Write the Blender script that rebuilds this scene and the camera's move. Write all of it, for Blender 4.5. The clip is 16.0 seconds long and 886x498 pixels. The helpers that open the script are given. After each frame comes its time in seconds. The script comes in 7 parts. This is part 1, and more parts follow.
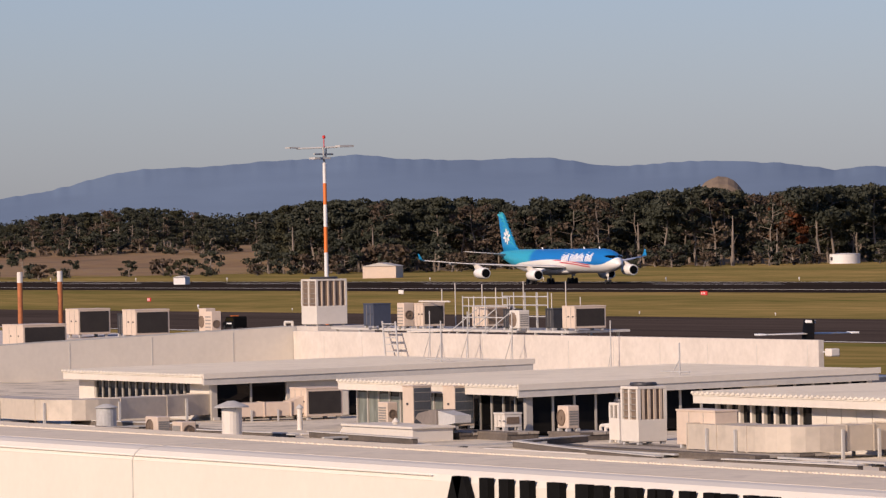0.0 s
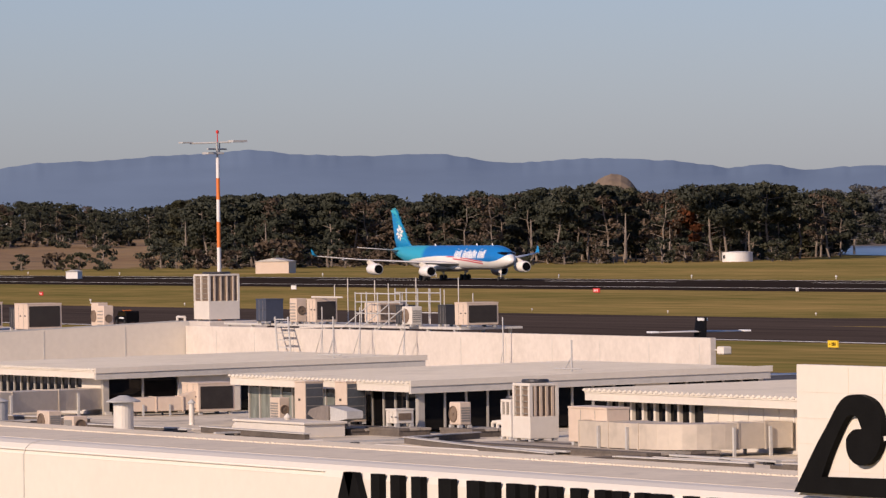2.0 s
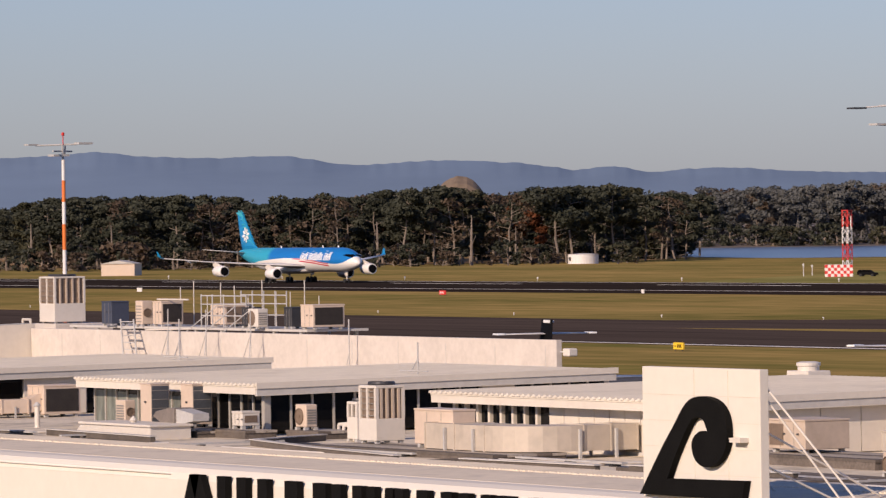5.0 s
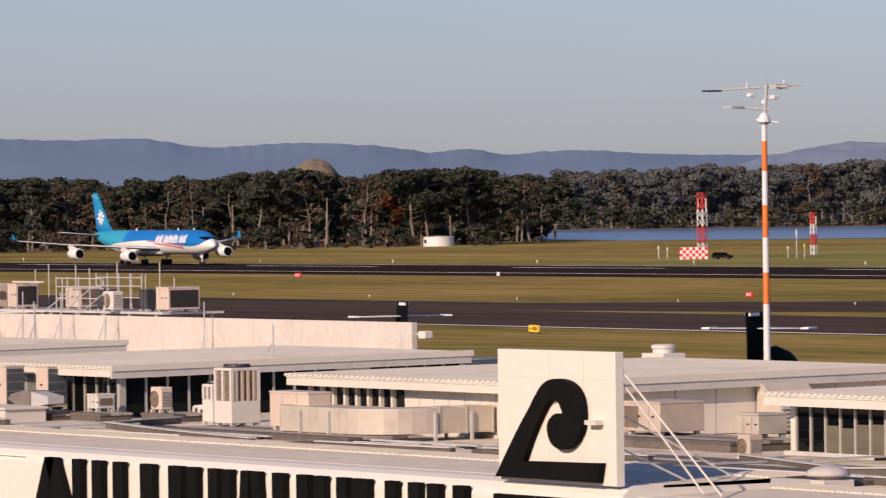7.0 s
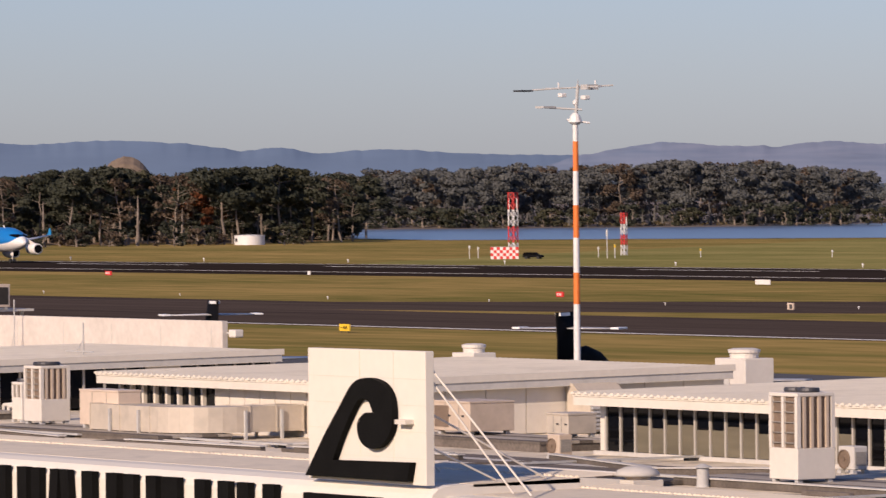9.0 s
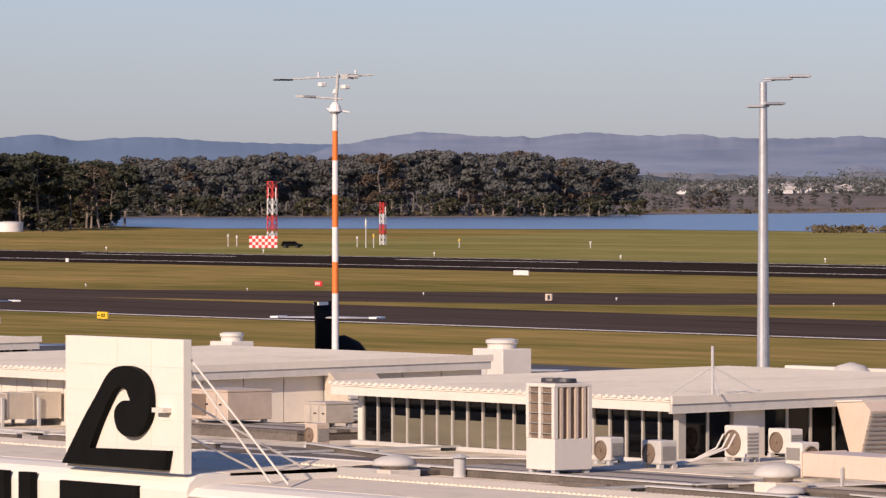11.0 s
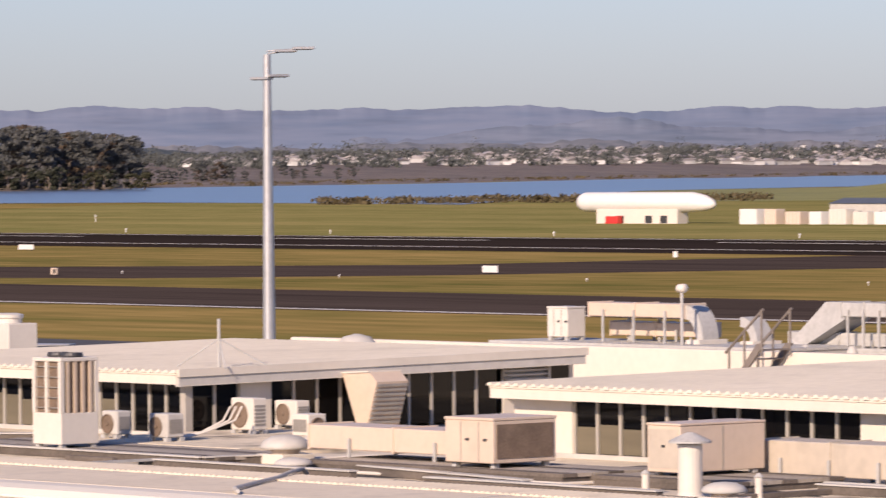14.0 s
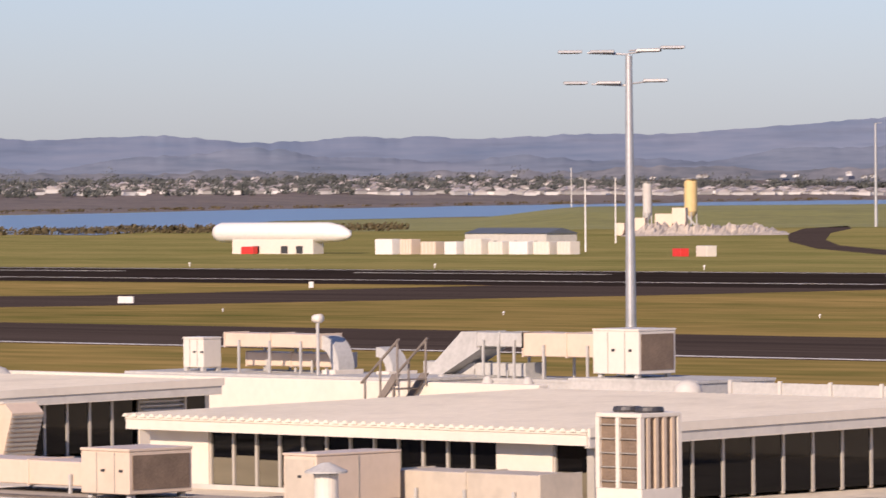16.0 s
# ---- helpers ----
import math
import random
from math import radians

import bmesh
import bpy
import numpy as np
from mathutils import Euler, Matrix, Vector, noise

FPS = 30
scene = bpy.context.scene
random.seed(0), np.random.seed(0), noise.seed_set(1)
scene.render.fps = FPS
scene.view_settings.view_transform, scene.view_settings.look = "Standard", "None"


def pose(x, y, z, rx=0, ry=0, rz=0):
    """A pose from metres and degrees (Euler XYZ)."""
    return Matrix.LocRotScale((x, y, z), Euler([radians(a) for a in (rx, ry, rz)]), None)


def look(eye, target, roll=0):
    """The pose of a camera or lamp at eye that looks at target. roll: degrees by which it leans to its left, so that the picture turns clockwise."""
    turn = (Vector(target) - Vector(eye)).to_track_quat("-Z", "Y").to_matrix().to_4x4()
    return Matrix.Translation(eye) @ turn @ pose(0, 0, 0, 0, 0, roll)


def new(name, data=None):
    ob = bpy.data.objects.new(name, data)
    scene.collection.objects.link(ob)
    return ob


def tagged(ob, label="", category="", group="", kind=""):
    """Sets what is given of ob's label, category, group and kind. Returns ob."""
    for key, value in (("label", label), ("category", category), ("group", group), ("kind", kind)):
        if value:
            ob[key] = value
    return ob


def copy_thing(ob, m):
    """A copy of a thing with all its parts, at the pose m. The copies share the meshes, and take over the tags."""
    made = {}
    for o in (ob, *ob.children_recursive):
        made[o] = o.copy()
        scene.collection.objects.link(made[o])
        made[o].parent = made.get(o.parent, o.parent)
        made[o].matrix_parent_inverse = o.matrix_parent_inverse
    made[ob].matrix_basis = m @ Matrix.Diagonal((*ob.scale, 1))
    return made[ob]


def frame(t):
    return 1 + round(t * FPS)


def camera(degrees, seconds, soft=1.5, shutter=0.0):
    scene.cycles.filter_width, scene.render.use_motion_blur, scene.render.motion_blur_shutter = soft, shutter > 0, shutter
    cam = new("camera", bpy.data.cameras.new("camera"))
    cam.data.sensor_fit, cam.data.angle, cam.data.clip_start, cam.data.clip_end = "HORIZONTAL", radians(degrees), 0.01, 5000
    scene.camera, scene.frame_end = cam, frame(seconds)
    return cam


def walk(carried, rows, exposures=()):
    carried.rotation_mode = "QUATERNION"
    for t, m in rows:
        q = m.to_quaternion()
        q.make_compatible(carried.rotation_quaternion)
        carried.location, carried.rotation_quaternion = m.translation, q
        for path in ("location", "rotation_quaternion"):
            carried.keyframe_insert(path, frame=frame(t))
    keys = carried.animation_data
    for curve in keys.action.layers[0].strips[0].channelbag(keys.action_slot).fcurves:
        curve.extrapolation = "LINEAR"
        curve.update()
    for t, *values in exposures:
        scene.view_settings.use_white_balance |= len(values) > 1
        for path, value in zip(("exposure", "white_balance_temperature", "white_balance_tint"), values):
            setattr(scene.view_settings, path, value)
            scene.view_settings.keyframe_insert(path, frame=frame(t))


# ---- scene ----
# The place in metres: x runs along the runway, y away from the terminal, z up; the camera stands still and turns.
EYE = (0.0, 0.0, 14.0)


def aim(az, el, roll):
    a, e = radians(az), radians(el)
    way = Vector((math.sin(a) * math.cos(e), math.cos(a) * math.cos(e), math.sin(e)))
    return look(EYE, Vector(EYE) + way * 100.0, roll)


TURNS = [
    (0, -62.754, -0.248, -1.127), (0.5, -62.665, -0.413, -1.098), (1, -62.360, -0.426, -0.928), (1.5, -61.877, -0.178, -0.852),
    (2, -61.669, -0.306, -0.779), (2.5, -61.512, -0.440, -0.741), (3, -61.352, -0.466, -0.925), (3.5, -60.793, -0.406, -0.934),
    (4, -60.591, -0.327, -0.835), (4.2, -60.546, -0.301, -0.823), (6.3, -59.168, -0.476, -0.622), (6.5, -59.068, -0.489, -0.585),
    (7, -58.645, -0.502, -0.769), (7.5, -57.992, -0.535, -0.695), (8, -57.636, -0.540, -0.697), (8.5, -57.196, -0.262, -0.686),
    (9, -56.728, -0.533, -0.495), (9.5, -55.756, -0.674, -0.510), (9.7, -55.371, -0.749, -0.277), (11.8, -53.345, -0.550, -0.246),
    (12, -52.946, -0.556, -0.227), (12.5, -51.886, -0.551, -0.117), (13, -50.431, -0.935, -0.299), (13.5, -49.955, -0.962, -0.188),
    (14, -49.271, -0.951, -0.451), (14.5, -47.485, -0.494, -0.280), (15, -46.348, -0.963, -0.249), (15.5, -46.213, -1.008, -0.492),
    (16, -45.576, -0.674, -0.518),
]
cam = camera(8.966, 16.0, soft=1.3, shutter=0.3)
walk(cam, [(t, aim(az, el, roll)) for t, az, el, roll in TURNS],
     exposures=[(0.0, 0.0, 6500, 16), (9.0, 0.1, 6500, 16), (12.0, 0.29, 6500, 16), (13.0, 0.34, 6500, 16), (16.0, 0.36, 6500, 16)])

# ---- world and sun ----
SUN_EL, SUN_AZ = 25.0, 158.0          # degrees; azimuth clockwise from +y
world = bpy.data.worlds.new("sky")
scene.world = world
world.use_nodes = True
wn = world.node_tree
sky = wn.nodes.new("ShaderNodeTexSky")
sky.sky_type = "NISHITA"
sky.sun_disc = False
sky.sun_elevation = radians(SUN_EL)
sky.sun_rotation = radians(SUN_AZ)
sky.air_density = 1.0
sky.dust_density = 0.5
sky.ozone_density = 4.0
tintn = wn.nodes.new("ShaderNodeMix")
tintn.data_type, tintn.blend_type = "RGBA", "MULTIPLY"
tintn.inputs["Factor"].default_value = 1.0
tintn.inputs["B"].default_value = (0.915, 0.925, 1.19, 1)
wn.links.new(sky.outputs[0], tintn.inputs["A"])
wn.links.new(tintn.outputs["Result"], wn.nodes["Background"].inputs[0])
wn.nodes["Background"].inputs[1].default_value = 0.081
sun_data = bpy.data.lights.new("sun", "SUN")
sun_data.energy = 4.6
sun_data.angle = radians(0.5)
sun_data.color = (1.0, 0.795, 0.595)
sun = new("sun", sun_data)
sa, se = radians(SUN_AZ), radians(SUN_EL)
sun_way = Vector((math.sin(sa) * math.cos(se), math.cos(sa) * math.cos(se), math.sin(se)))
sun.matrix_world = look(sun_way * 50, (0, 0, 0))

# ---- materials ----


def mat(name, col, rough=0.7, metal=0.0, var=0.12, scale=1.0, fine=12.0, bump=0.0, tint=None, island=0.0, stretch=None, spec=None, stain=0.0, stain_col=None):
    """A surface with two scales of variation, optional relief, per-object and per-island change."""
    m = bpy.data.materials.new(name)
    m.use_nodes = True
    nt = m.node_tree
    N, L = nt.nodes, nt.links
    bsdf = N["Principled BSDF"]
    bsdf.inputs["Roughness"].default_value = rough
    bsdf.inputs["Metallic"].default_value = metal
    if spec is not None:
        bsdf.inputs["Specular IOR Level"].default_value = spec
    geo = N.new("ShaderNodeNewGeometry")
    pos = geo.outputs["Position"]
    if stretch:
        mp = N.new("ShaderNodeMapping")
        mp.inputs["Scale"].default_value = stretch
        L.new(pos, mp.inputs[0])
        pos = mp.outputs[0]
    big, small = N.new("ShaderNodeTexNoise"), N.new("ShaderNodeTexNoise")
    big.inputs["Scale"].default_value, small.inputs["Scale"].default_value = scale, fine
    big.inputs["Detail"].default_value, small.inputs["Detail"].default_value = 5, 4
    L.new(pos, big.inputs["Vector"]), L.new(pos, small.inputs["Vector"])
    add = N.new("ShaderNodeMath")
    add.operation = "ADD"
    L.new(big.outputs["Fac"], add.inputs[0]), L.new(small.outputs["Fac"], add.inputs[1])
    ramp = N.new("ShaderNodeMapRange")
    ramp.inputs["From Min"].default_value, ramp.inputs["From Max"].default_value = 0.65, 1.35
    ramp.inputs["To Min"].default_value, ramp.inputs["To Max"].default_value = 0.0, 1.0
    L.new(add.outputs[0], ramp.inputs["Value"])
    mix = N.new("ShaderNodeMix")
    mix.data_type = "RGBA"
    lo = [max(0.0, c * (1 - var)) for c in col]
    hi = [min(1.0, c * (1 + var)) for c in (tint or col)]
    mix.inputs["A"].default_value, mix.inputs["B"].default_value = (*lo, 1), (*hi, 1)
    L.new(ramp.outputs[0], mix.inputs["Factor"])
    out = mix.outputs["Result"]
    if stain:
        sn = N.new("ShaderNodeTexNoise")
        sn.inputs["Scale"].default_value = scale * 2.7
        sn.inputs["Detail"].default_value = 8
        L.new(pos, sn.inputs["Vector"])
        sr = N.new("ShaderNodeMapRange")
        sr.inputs["From Min"].default_value, sr.inputs["From Max"].default_value = 0.52, 0.72
        sr.inputs["To Max"].default_value = stain
        L.new(sn.outputs["Fac"], sr.inputs["Value"])
        sm = N.new("ShaderNodeMix")
        sm.data_type = "RGBA"
        sm.inputs["B"].default_value = (*(stain_col or [c * 0.45 for c in col]), 1)
        L.new(sr.outputs[0], sm.inputs["Factor"]), L.new(out, sm.inputs["A"])
        out = sm.outputs["Result"]
    if island:
        hs = N.new("ShaderNodeHueSaturation")
        mr = N.new("ShaderNodeMapRange")
        mr.inputs["To Min"].default_value, mr.inputs["To Max"].default_value = 1 - island, 1 + island
        oi = N.new("ShaderNodeObjectInfo")
        sm2 = N.new("ShaderNodeMath")
        sm2.operation = "ADD"
        fr = N.new("ShaderNodeMath")
        fr.operation = "FRACT"
        L.new(geo.outputs["Random Per Island"], sm2.inputs[0]), L.new(oi.outputs["Random"], sm2.inputs[1])
        L.new(sm2.outputs[0], fr.inputs[0]), L.new(fr.outputs[0], mr.inputs["Value"])
        L.new(mr.outputs[0], hs.inputs["Value"]), L.new(out, hs.inputs["Color"])
        out = hs.outputs[0]
    L.new(out, bsdf.inputs["Base Color"])
    if bump:
        bp = N.new("ShaderNodeBump")
        bp.inputs["Strength"].default_value, bp.inputs["Distance"].default_value = bump, 0.02
        L.new(small.outputs["Fac"], bp.inputs["Height"]), L.new(bp.outputs[0], bsdf.inputs["Normal"])
    return m


M = {
    "white": mat("white_paint", (0.66, 0.61, 0.53), 0.75, spec=0.15, var=0.05, scale=0.4, fine=6, stain=0.18, stain_col=(0.5, 0.45, 0.38)),
    "panel": mat("fascia_panel", (0.71, 0.67, 0.595), 0.8, spec=0.12, var=0.03, scale=0.3, fine=5, stain=0.1, stain_col=(0.6, 0.54, 0.46)),
    "roof": mat("roof_sheet", (0.69, 0.635, 0.535), 0.9, spec=0.08, var=0.08, scale=0.25, fine=3.5, bump=0.1, stain=0.3, stain_col=(0.42, 0.38, 0.33)),
    "membrane": mat("roof_membrane", (0.70, 0.62, 0.49), 0.95, spec=0.05, var=0.16, scale=0.35, fine=5, bump=0.2, stain=0.8, stain_col=(0.20, 0.175, 0.14)),
    "grey_metal": mat("grey_flashing", (0.52, 0.50, 0.465), 0.7, 0.0, spec=0.15, var=0.08, scale=0.7, fine=8, stain=0.25),
    "capping": mat("capping_sheet", (0.71, 0.63, 0.505), 0.95, spec=0.05, var=0.08, scale=0.5, fine=5, stain=0.3, stain_col=(0.36, 0.33, 0.29)),
    "parapet": mat("parapet_render", (0.58, 0.53, 0.475), 0.8, spec=0.15, var=0.1, scale=0.5, fine=6, stain=0.3, stain_col=(0.42, 0.38, 0.33)),
    "galv": mat("galvanised", (0.46, 0.455, 0.44), 0.75, 0.05, spec=0.2, var=0.12, scale=1.6, fine=14, stain=0.25),
    "dark_metal": mat("dark_metal", (0.06, 0.06, 0.065), 0.5, 0.4, var=0.2, scale=2, fine=20),
    "cream": mat("cream_casing", (0.62, 0.505, 0.40), 0.5, var=0.05, scale=1.2, fine=9, stain=0.22, stain_col=(0.45, 0.36, 0.27)),
    "beige": mat("beige_casing", (0.53, 0.43, 0.335), 0.55, var=0.07, scale=1.1, fine=9, stain=0.3, stain_col=(0.33, 0.26, 0.19)),
    "acwhite": mat("white_casing", (0.66, 0.615, 0.545), 0.45, var=0.04, scale=1.0, fine=9, stain=0.15, stain_col=(0.5, 0.44, 0.36)),
    "duct": mat("painted_duct", (0.53, 0.465, 0.38), 0.6, 0.1, var=0.08, scale=0.9, fine=7, stain=0.35, stain_col=(0.3, 0.27, 0.22)),
    "coil": mat("coil_fins", (0.19, 0.138, 0.098), 0.7, 0.1, var=0.3, scale=3, fine=30, bump=0.3),
    # the same coil fins with shade put into a darker colour
    "coil_shaded": mat("shaded_coil", (0.028, 0.023, 0.02), 0.7, 0.1, var=0.3, scale=3, fine=30),
    "coil_grey": mat("coil_grille", (0.30, 0.28, 0.25), 0.6, 0.2, var=0.2, scale=3, fine=26),
    "black": mat("black_letters", (0.008, 0.008, 0.008), 0.7, spec=0.05, var=0.25, scale=2, fine=20),
    "timber": mat("weathered_timber", (0.125, 0.105, 0.088), 0.85, var=0.35, scale=1.5, fine=18, bump=0.4, island=0.15),
    "board": mat("weathered_board", (0.36, 0.32, 0.27), 0.9, var=0.22, scale=1.2, fine=14, bump=0.3, island=0.12, stain=0.4, stain_col=(0.2, 0.175, 0.15)),
    "brown_steel": mat("brown_grey_steel", (0.20, 0.172, 0.15), 0.6, 0.1, var=0.2, scale=1.4, fine=12, stain=0.3),
    "rubber": mat("black_rubber", (0.02, 0.02, 0.02), 0.8, var=0.2, scale=3, fine=25),
    "mullion": mat("mullion_paint", (0.46, 0.43, 0.38), 0.5, 0.15, var=0.06, scale=1.5, fine=12),
    "orange": mat("orange_paint", (0.76, 0.19, 0.03), 0.5, var=0.1, scale=1.5, fine=9, stain=0.15),
    "red": mat("red_paint", (0.62, 0.035, 0.03), 0.5, var=0.1, scale=1.5, fine=9),
    "mastwhite": mat("mast_white", (0.74, 0.72, 0.69), 0.5, var=0.06, scale=1.5, fine=9, stain=0.2),
    "yellow": mat("sign_yellow", (0.80, 0.52, 0.03), 0.5, var=0.05, scale=2, fine=9),
    "pole": mat("steel_pole", (0.50, 0.50, 0.50), 0.4, 0.5, var=0.1, scale=0.6, fine=6, stain=0.25),
    # bitumen roof patches, and the painted shade strip behind the roof edge
    "bitumen": mat("bitumen_and_shade", (0.055, 0.052, 0.05), 0.6, spec=0.3, var=0.4, scale=0.5, fine=4, stain=0.5, stain_col=(0.16, 0.14, 0.12)),
    "concrete": mat("concrete", (0.40, 0.38, 0.34), 0.9, var=0.14, scale=0.5, fine=8, bump=0.2, stain=0.3),
    "soot": mat("aircraft_black", (0.006, 0.006, 0.007), 0.7, spec=0.04, var=0.15, scale=1, fine=7),
}


def glass(name, col=(0.004, 0.004, 0.0045), rough=0.04):
    m = mat(name, col, rough, var=0.2, scale=0.6, fine=3)
    m.node_tree.nodes["Principled BSDF"].inputs["IOR"].default_value = 1.3
    return m


M["glass"] = glass("window_glass")
# tan reflection of the deck, painted as an opaque sheet for lower panes
M["reflection"] = mat("tan_window_reflection", (0.155, 0.135, 0.092), 0.35, var=0.25, scale=0.5, fine=1.5, stretch=(0.25, 1, 2.5), stain=0.45, stain_col=(0.06, 0.053, 0.04))
# pale greenish reflection in the glass, painted in soft upright folds
M["green_reflection"] = mat("grey_green_reflection", (0.17, 0.185, 0.16), 0.5, var=0.5, scale=2.5, fine=9, stretch=(1, 1, 0.25), stain=0.6, stain_col=(0.05, 0.055, 0.05))

# ---- mesh helpers ----


def part(name, bm, material, parent=None, label="", smooth=False, at=None):
    """Links a bmesh as one mesh object, under parent where one is given."""
    me = bpy.data.meshes.new(name)
    bm.to_mesh(me)
    bm.free()
    for mt in material if isinstance(material, (list, tuple)) else [material]:
        me.materials.append(mt)
    if smooth:
        me.polygons.foreach_set("use_smooth", [True] * len(me.polygons))
    ob = new(name, me)
    if parent is not None:
        ob.parent = parent
    if at is not None:
        ob.matrix_basis = at
    if label:
        ob["label"] = label
    return ob


def thing(name, m, label, category, group="", kind=""):
    ob = new(name)
    ob.empty_display_size = 0.3
    ob.matrix_basis = m
    return tagged(ob, label, category, group, kind)


def box(bm, x0, x1, y0, y1, z0, z1, mi=0):
    vs = [bm.verts.new((x, y, z)) for z in (z0, z1) for y in (y0, y1) for x in (x0, x1)]
    for q in ((0, 2, 3, 1), (4, 5, 7, 6), (0, 1, 5, 4), (2, 6, 7, 3), (0, 4, 6, 2), (1, 3, 7, 5)):
        bm.faces.new([vs[i] for i in q]).material_index = mi
    return vs


def boxes(*bs, bevel=0.0):
    bm = bmesh.new()
    for b in bs:
        box(bm, *b)
    if bevel:
        bmesh.ops.bevel(bm, geom=bm.edges[:], offset=bevel, segments=1, affect="EDGES")
    return bm


def prism(pts, y0, y1, axis="y"):
    """A polygon in two axes, pushed out along the third."""
    bm = bmesh.new()

    def p(a, b, c):
        return {"y": (a, c, b), "x": (c, a, b), "z": (a, b, c)}[axis]
    lo = [bm.verts.new(p(a, b, y0)) for a, b in pts]
    hi = [bm.verts.new(p(a, b, y1)) for a, b in pts]
    bm.faces.new(lo)
    bm.faces.new(hi[::-1])
    for i in range(len(pts)):
        j = (i + 1) % len(pts)
        bm.faces.new((lo[j], lo[i], hi[i], hi[j]))
    bmesh.ops.recalc_face_normals(bm, faces=bm.faces[:])
    return bm


def tube(bm, p, q, r, r2=None, n=8, cap=True):
    """A round bar from p to q."""
    p, q = Vector(p), Vector(q)
    r2 = r if r2 is None else r2
    d = (q - p).normalized()
    s = d.orthogonal().normalized()
    t = d.cross(s)
    rings = [[bm.verts.new(c + (s * math.cos(2 * math.pi * i / n) + t * math.sin(2 * math.pi * i / n)) * k) for i in range(n)] for c, k in ((p, r), (q, r2))]
    for i in range(n):
        j = (i + 1) % n
        bm.faces.new((rings[0][i], rings[0][j], rings[1][j], rings[1][i]))
    if cap:
        bm.faces.new(rings[0][::-1])
        bm.faces.new(rings[1])


def tubes(*ts, n=8):
    bm = bmesh.new()
    for t in ts:
        tube(bm, *t, n=n)
    return bm


def lathe(profile, n=24):
    """A turned shape about z from (radius, height) pairs."""
    bm = bmesh.new()
    rings = []
    for r, z in profile:
        rings.append([bm.verts.new((r * math.cos(2 * math.pi * i / n), r * math.sin(2 * math.pi * i / n), z)) for i in range(n)])
    for a, b in zip(rings, rings[1:]):
        for i in range(n):
            j = (i + 1) % n
            bm.faces.new((a[i], a[j], b[j], b[i]))
    bm.faces.new(rings[0][::-1])
    bm.faces.new(rings[-1])
    return bm


def grid_sheet(xs, ys, height):
    bm = bmesh.new()
    v = [[bm.verts.new((x, y, height(x, y))) for x in xs] for y in ys]
    for j in range(len(ys) - 1):
        for i in range(len(xs) - 1):
            bm.faces.new((v[j][i], v[j][i + 1], v[j + 1][i + 1], v[j + 1][i]))
    return bm


def strip(name, pts, z, material, label, category="pavement", thick=0.03):
    """A flat paved piece with a polygon outline, a hand above the ground."""
    bm = prism(pts, z - thick, z, "z")
    return tagged(part(name, bm, material), label, category, kind="structure")


# ---- ground, runway, water ----
m_grass = mat("dry_winter_grass", (0.198, 0.198, 0.055), 0.95, spec=0.0, var=0.38, scale=0.018, fine=0.16, tint=(0.315, 0.215, 0.078), stretch=(0.4, 1.3, 1), stain=0.5, stain_col=(0.125, 0.145, 0.035))
m_asphalt = mat("asphalt", (0.036, 0.028, 0.024), 0.95, spec=0.0, var=0.22, scale=0.03, fine=0.5, stretch=(0.12, 1.4, 1), stain=0.4, stain_col=(0.012, 0.011, 0.012))
m_taxi = mat("worn_asphalt", (0.084, 0.065, 0.055), 0.95, spec=0.0, var=0.28, scale=0.04, fine=0.6, stretch=(0.1, 2.4, 1), stain=0.6, stain_col=(0.02, 0.018, 0.018))
m_line = mat("white_marking", (0.62, 0.60, 0.56), 0.7, var=0.15, scale=0.05, fine=0.8)
bm = grid_sheet([-6000 + 300 * i for i in range(31)], [-1500 + 300 * j for j in range(26)], lambda x, y: 0.0)
tagged(part("ground", bm, m_grass), "dry winter grass field beside the runway", "ground", kind="structure")
m_green = mat("green_field_grass", (0.226, 0.235, 0.070), 0.95, spec=0.0, var=0.3, scale=0.018, fine=0.16, tint=(0.295, 0.240, 0.092), stretch=(0.4, 1.3, 1), stain=0.5, stain_col=(0.165, 0.19, 0.05))
strip("field", [(-1000, 633), (600, 633), (600, 1300), (-900, 1300), (-1450, 1250), (-1330, 1010), (-1120, 760)], 0.02, m_green, "greener grass field beyond the runway", "field")
strip("runway", [(-5000, 540), (600, 540), (600, 632), (-5000, 632)], 0.05, m_asphalt, "dark asphalt runway with worn rubber marks", "runway")
strip("taxiway", [(-4000, 326), (600, 326), (600, 374), (-4000, 374)], 0.05, m_taxi, "grey asphalt taxiway with a white edge line", "taxiway")
strip("taxiway_apron_strip", [(-4000, 374.2), (-600, 374.2), (-560, 384), (-520, 399), (-640, 402), (-4000, 402)], 0.045, m_taxi, "worn asphalt taxiway beside the grass", "taxiway")
strip("taxiway_link", [(-640, 402.2), (-520, 399.2), (-498, 430), (-474, 500), (-468, 539.8), (-540, 539.8), (-546, 470), (-580, 440)], 0.04, m_taxi, "asphalt link between taxiway and runway", "taxiway")
strip("apron", [(-4000, 100), (600, 100), (600, 262), (-4000, 262)], 0.05, mat("apron_concrete", (0.07, 0.065, 0.062), 0.85, var=0.2, scale=0.05, fine=0.5), "dark apron pavement behind the terminal", "apron")
for nm, y0, y1, x0, x1 in (("edge_line", 327.2, 328.4, -4000, 600), ("runway_line", 627, 628, -4000, 600), ("runway_line", 562, 563, -4000, 600)):
    strip(nm, [(x0, y0), (x1, y0), (x1, y1), (x0, y1)], 0.07, m_line, "white painted edge line on the asphalt", "marking")
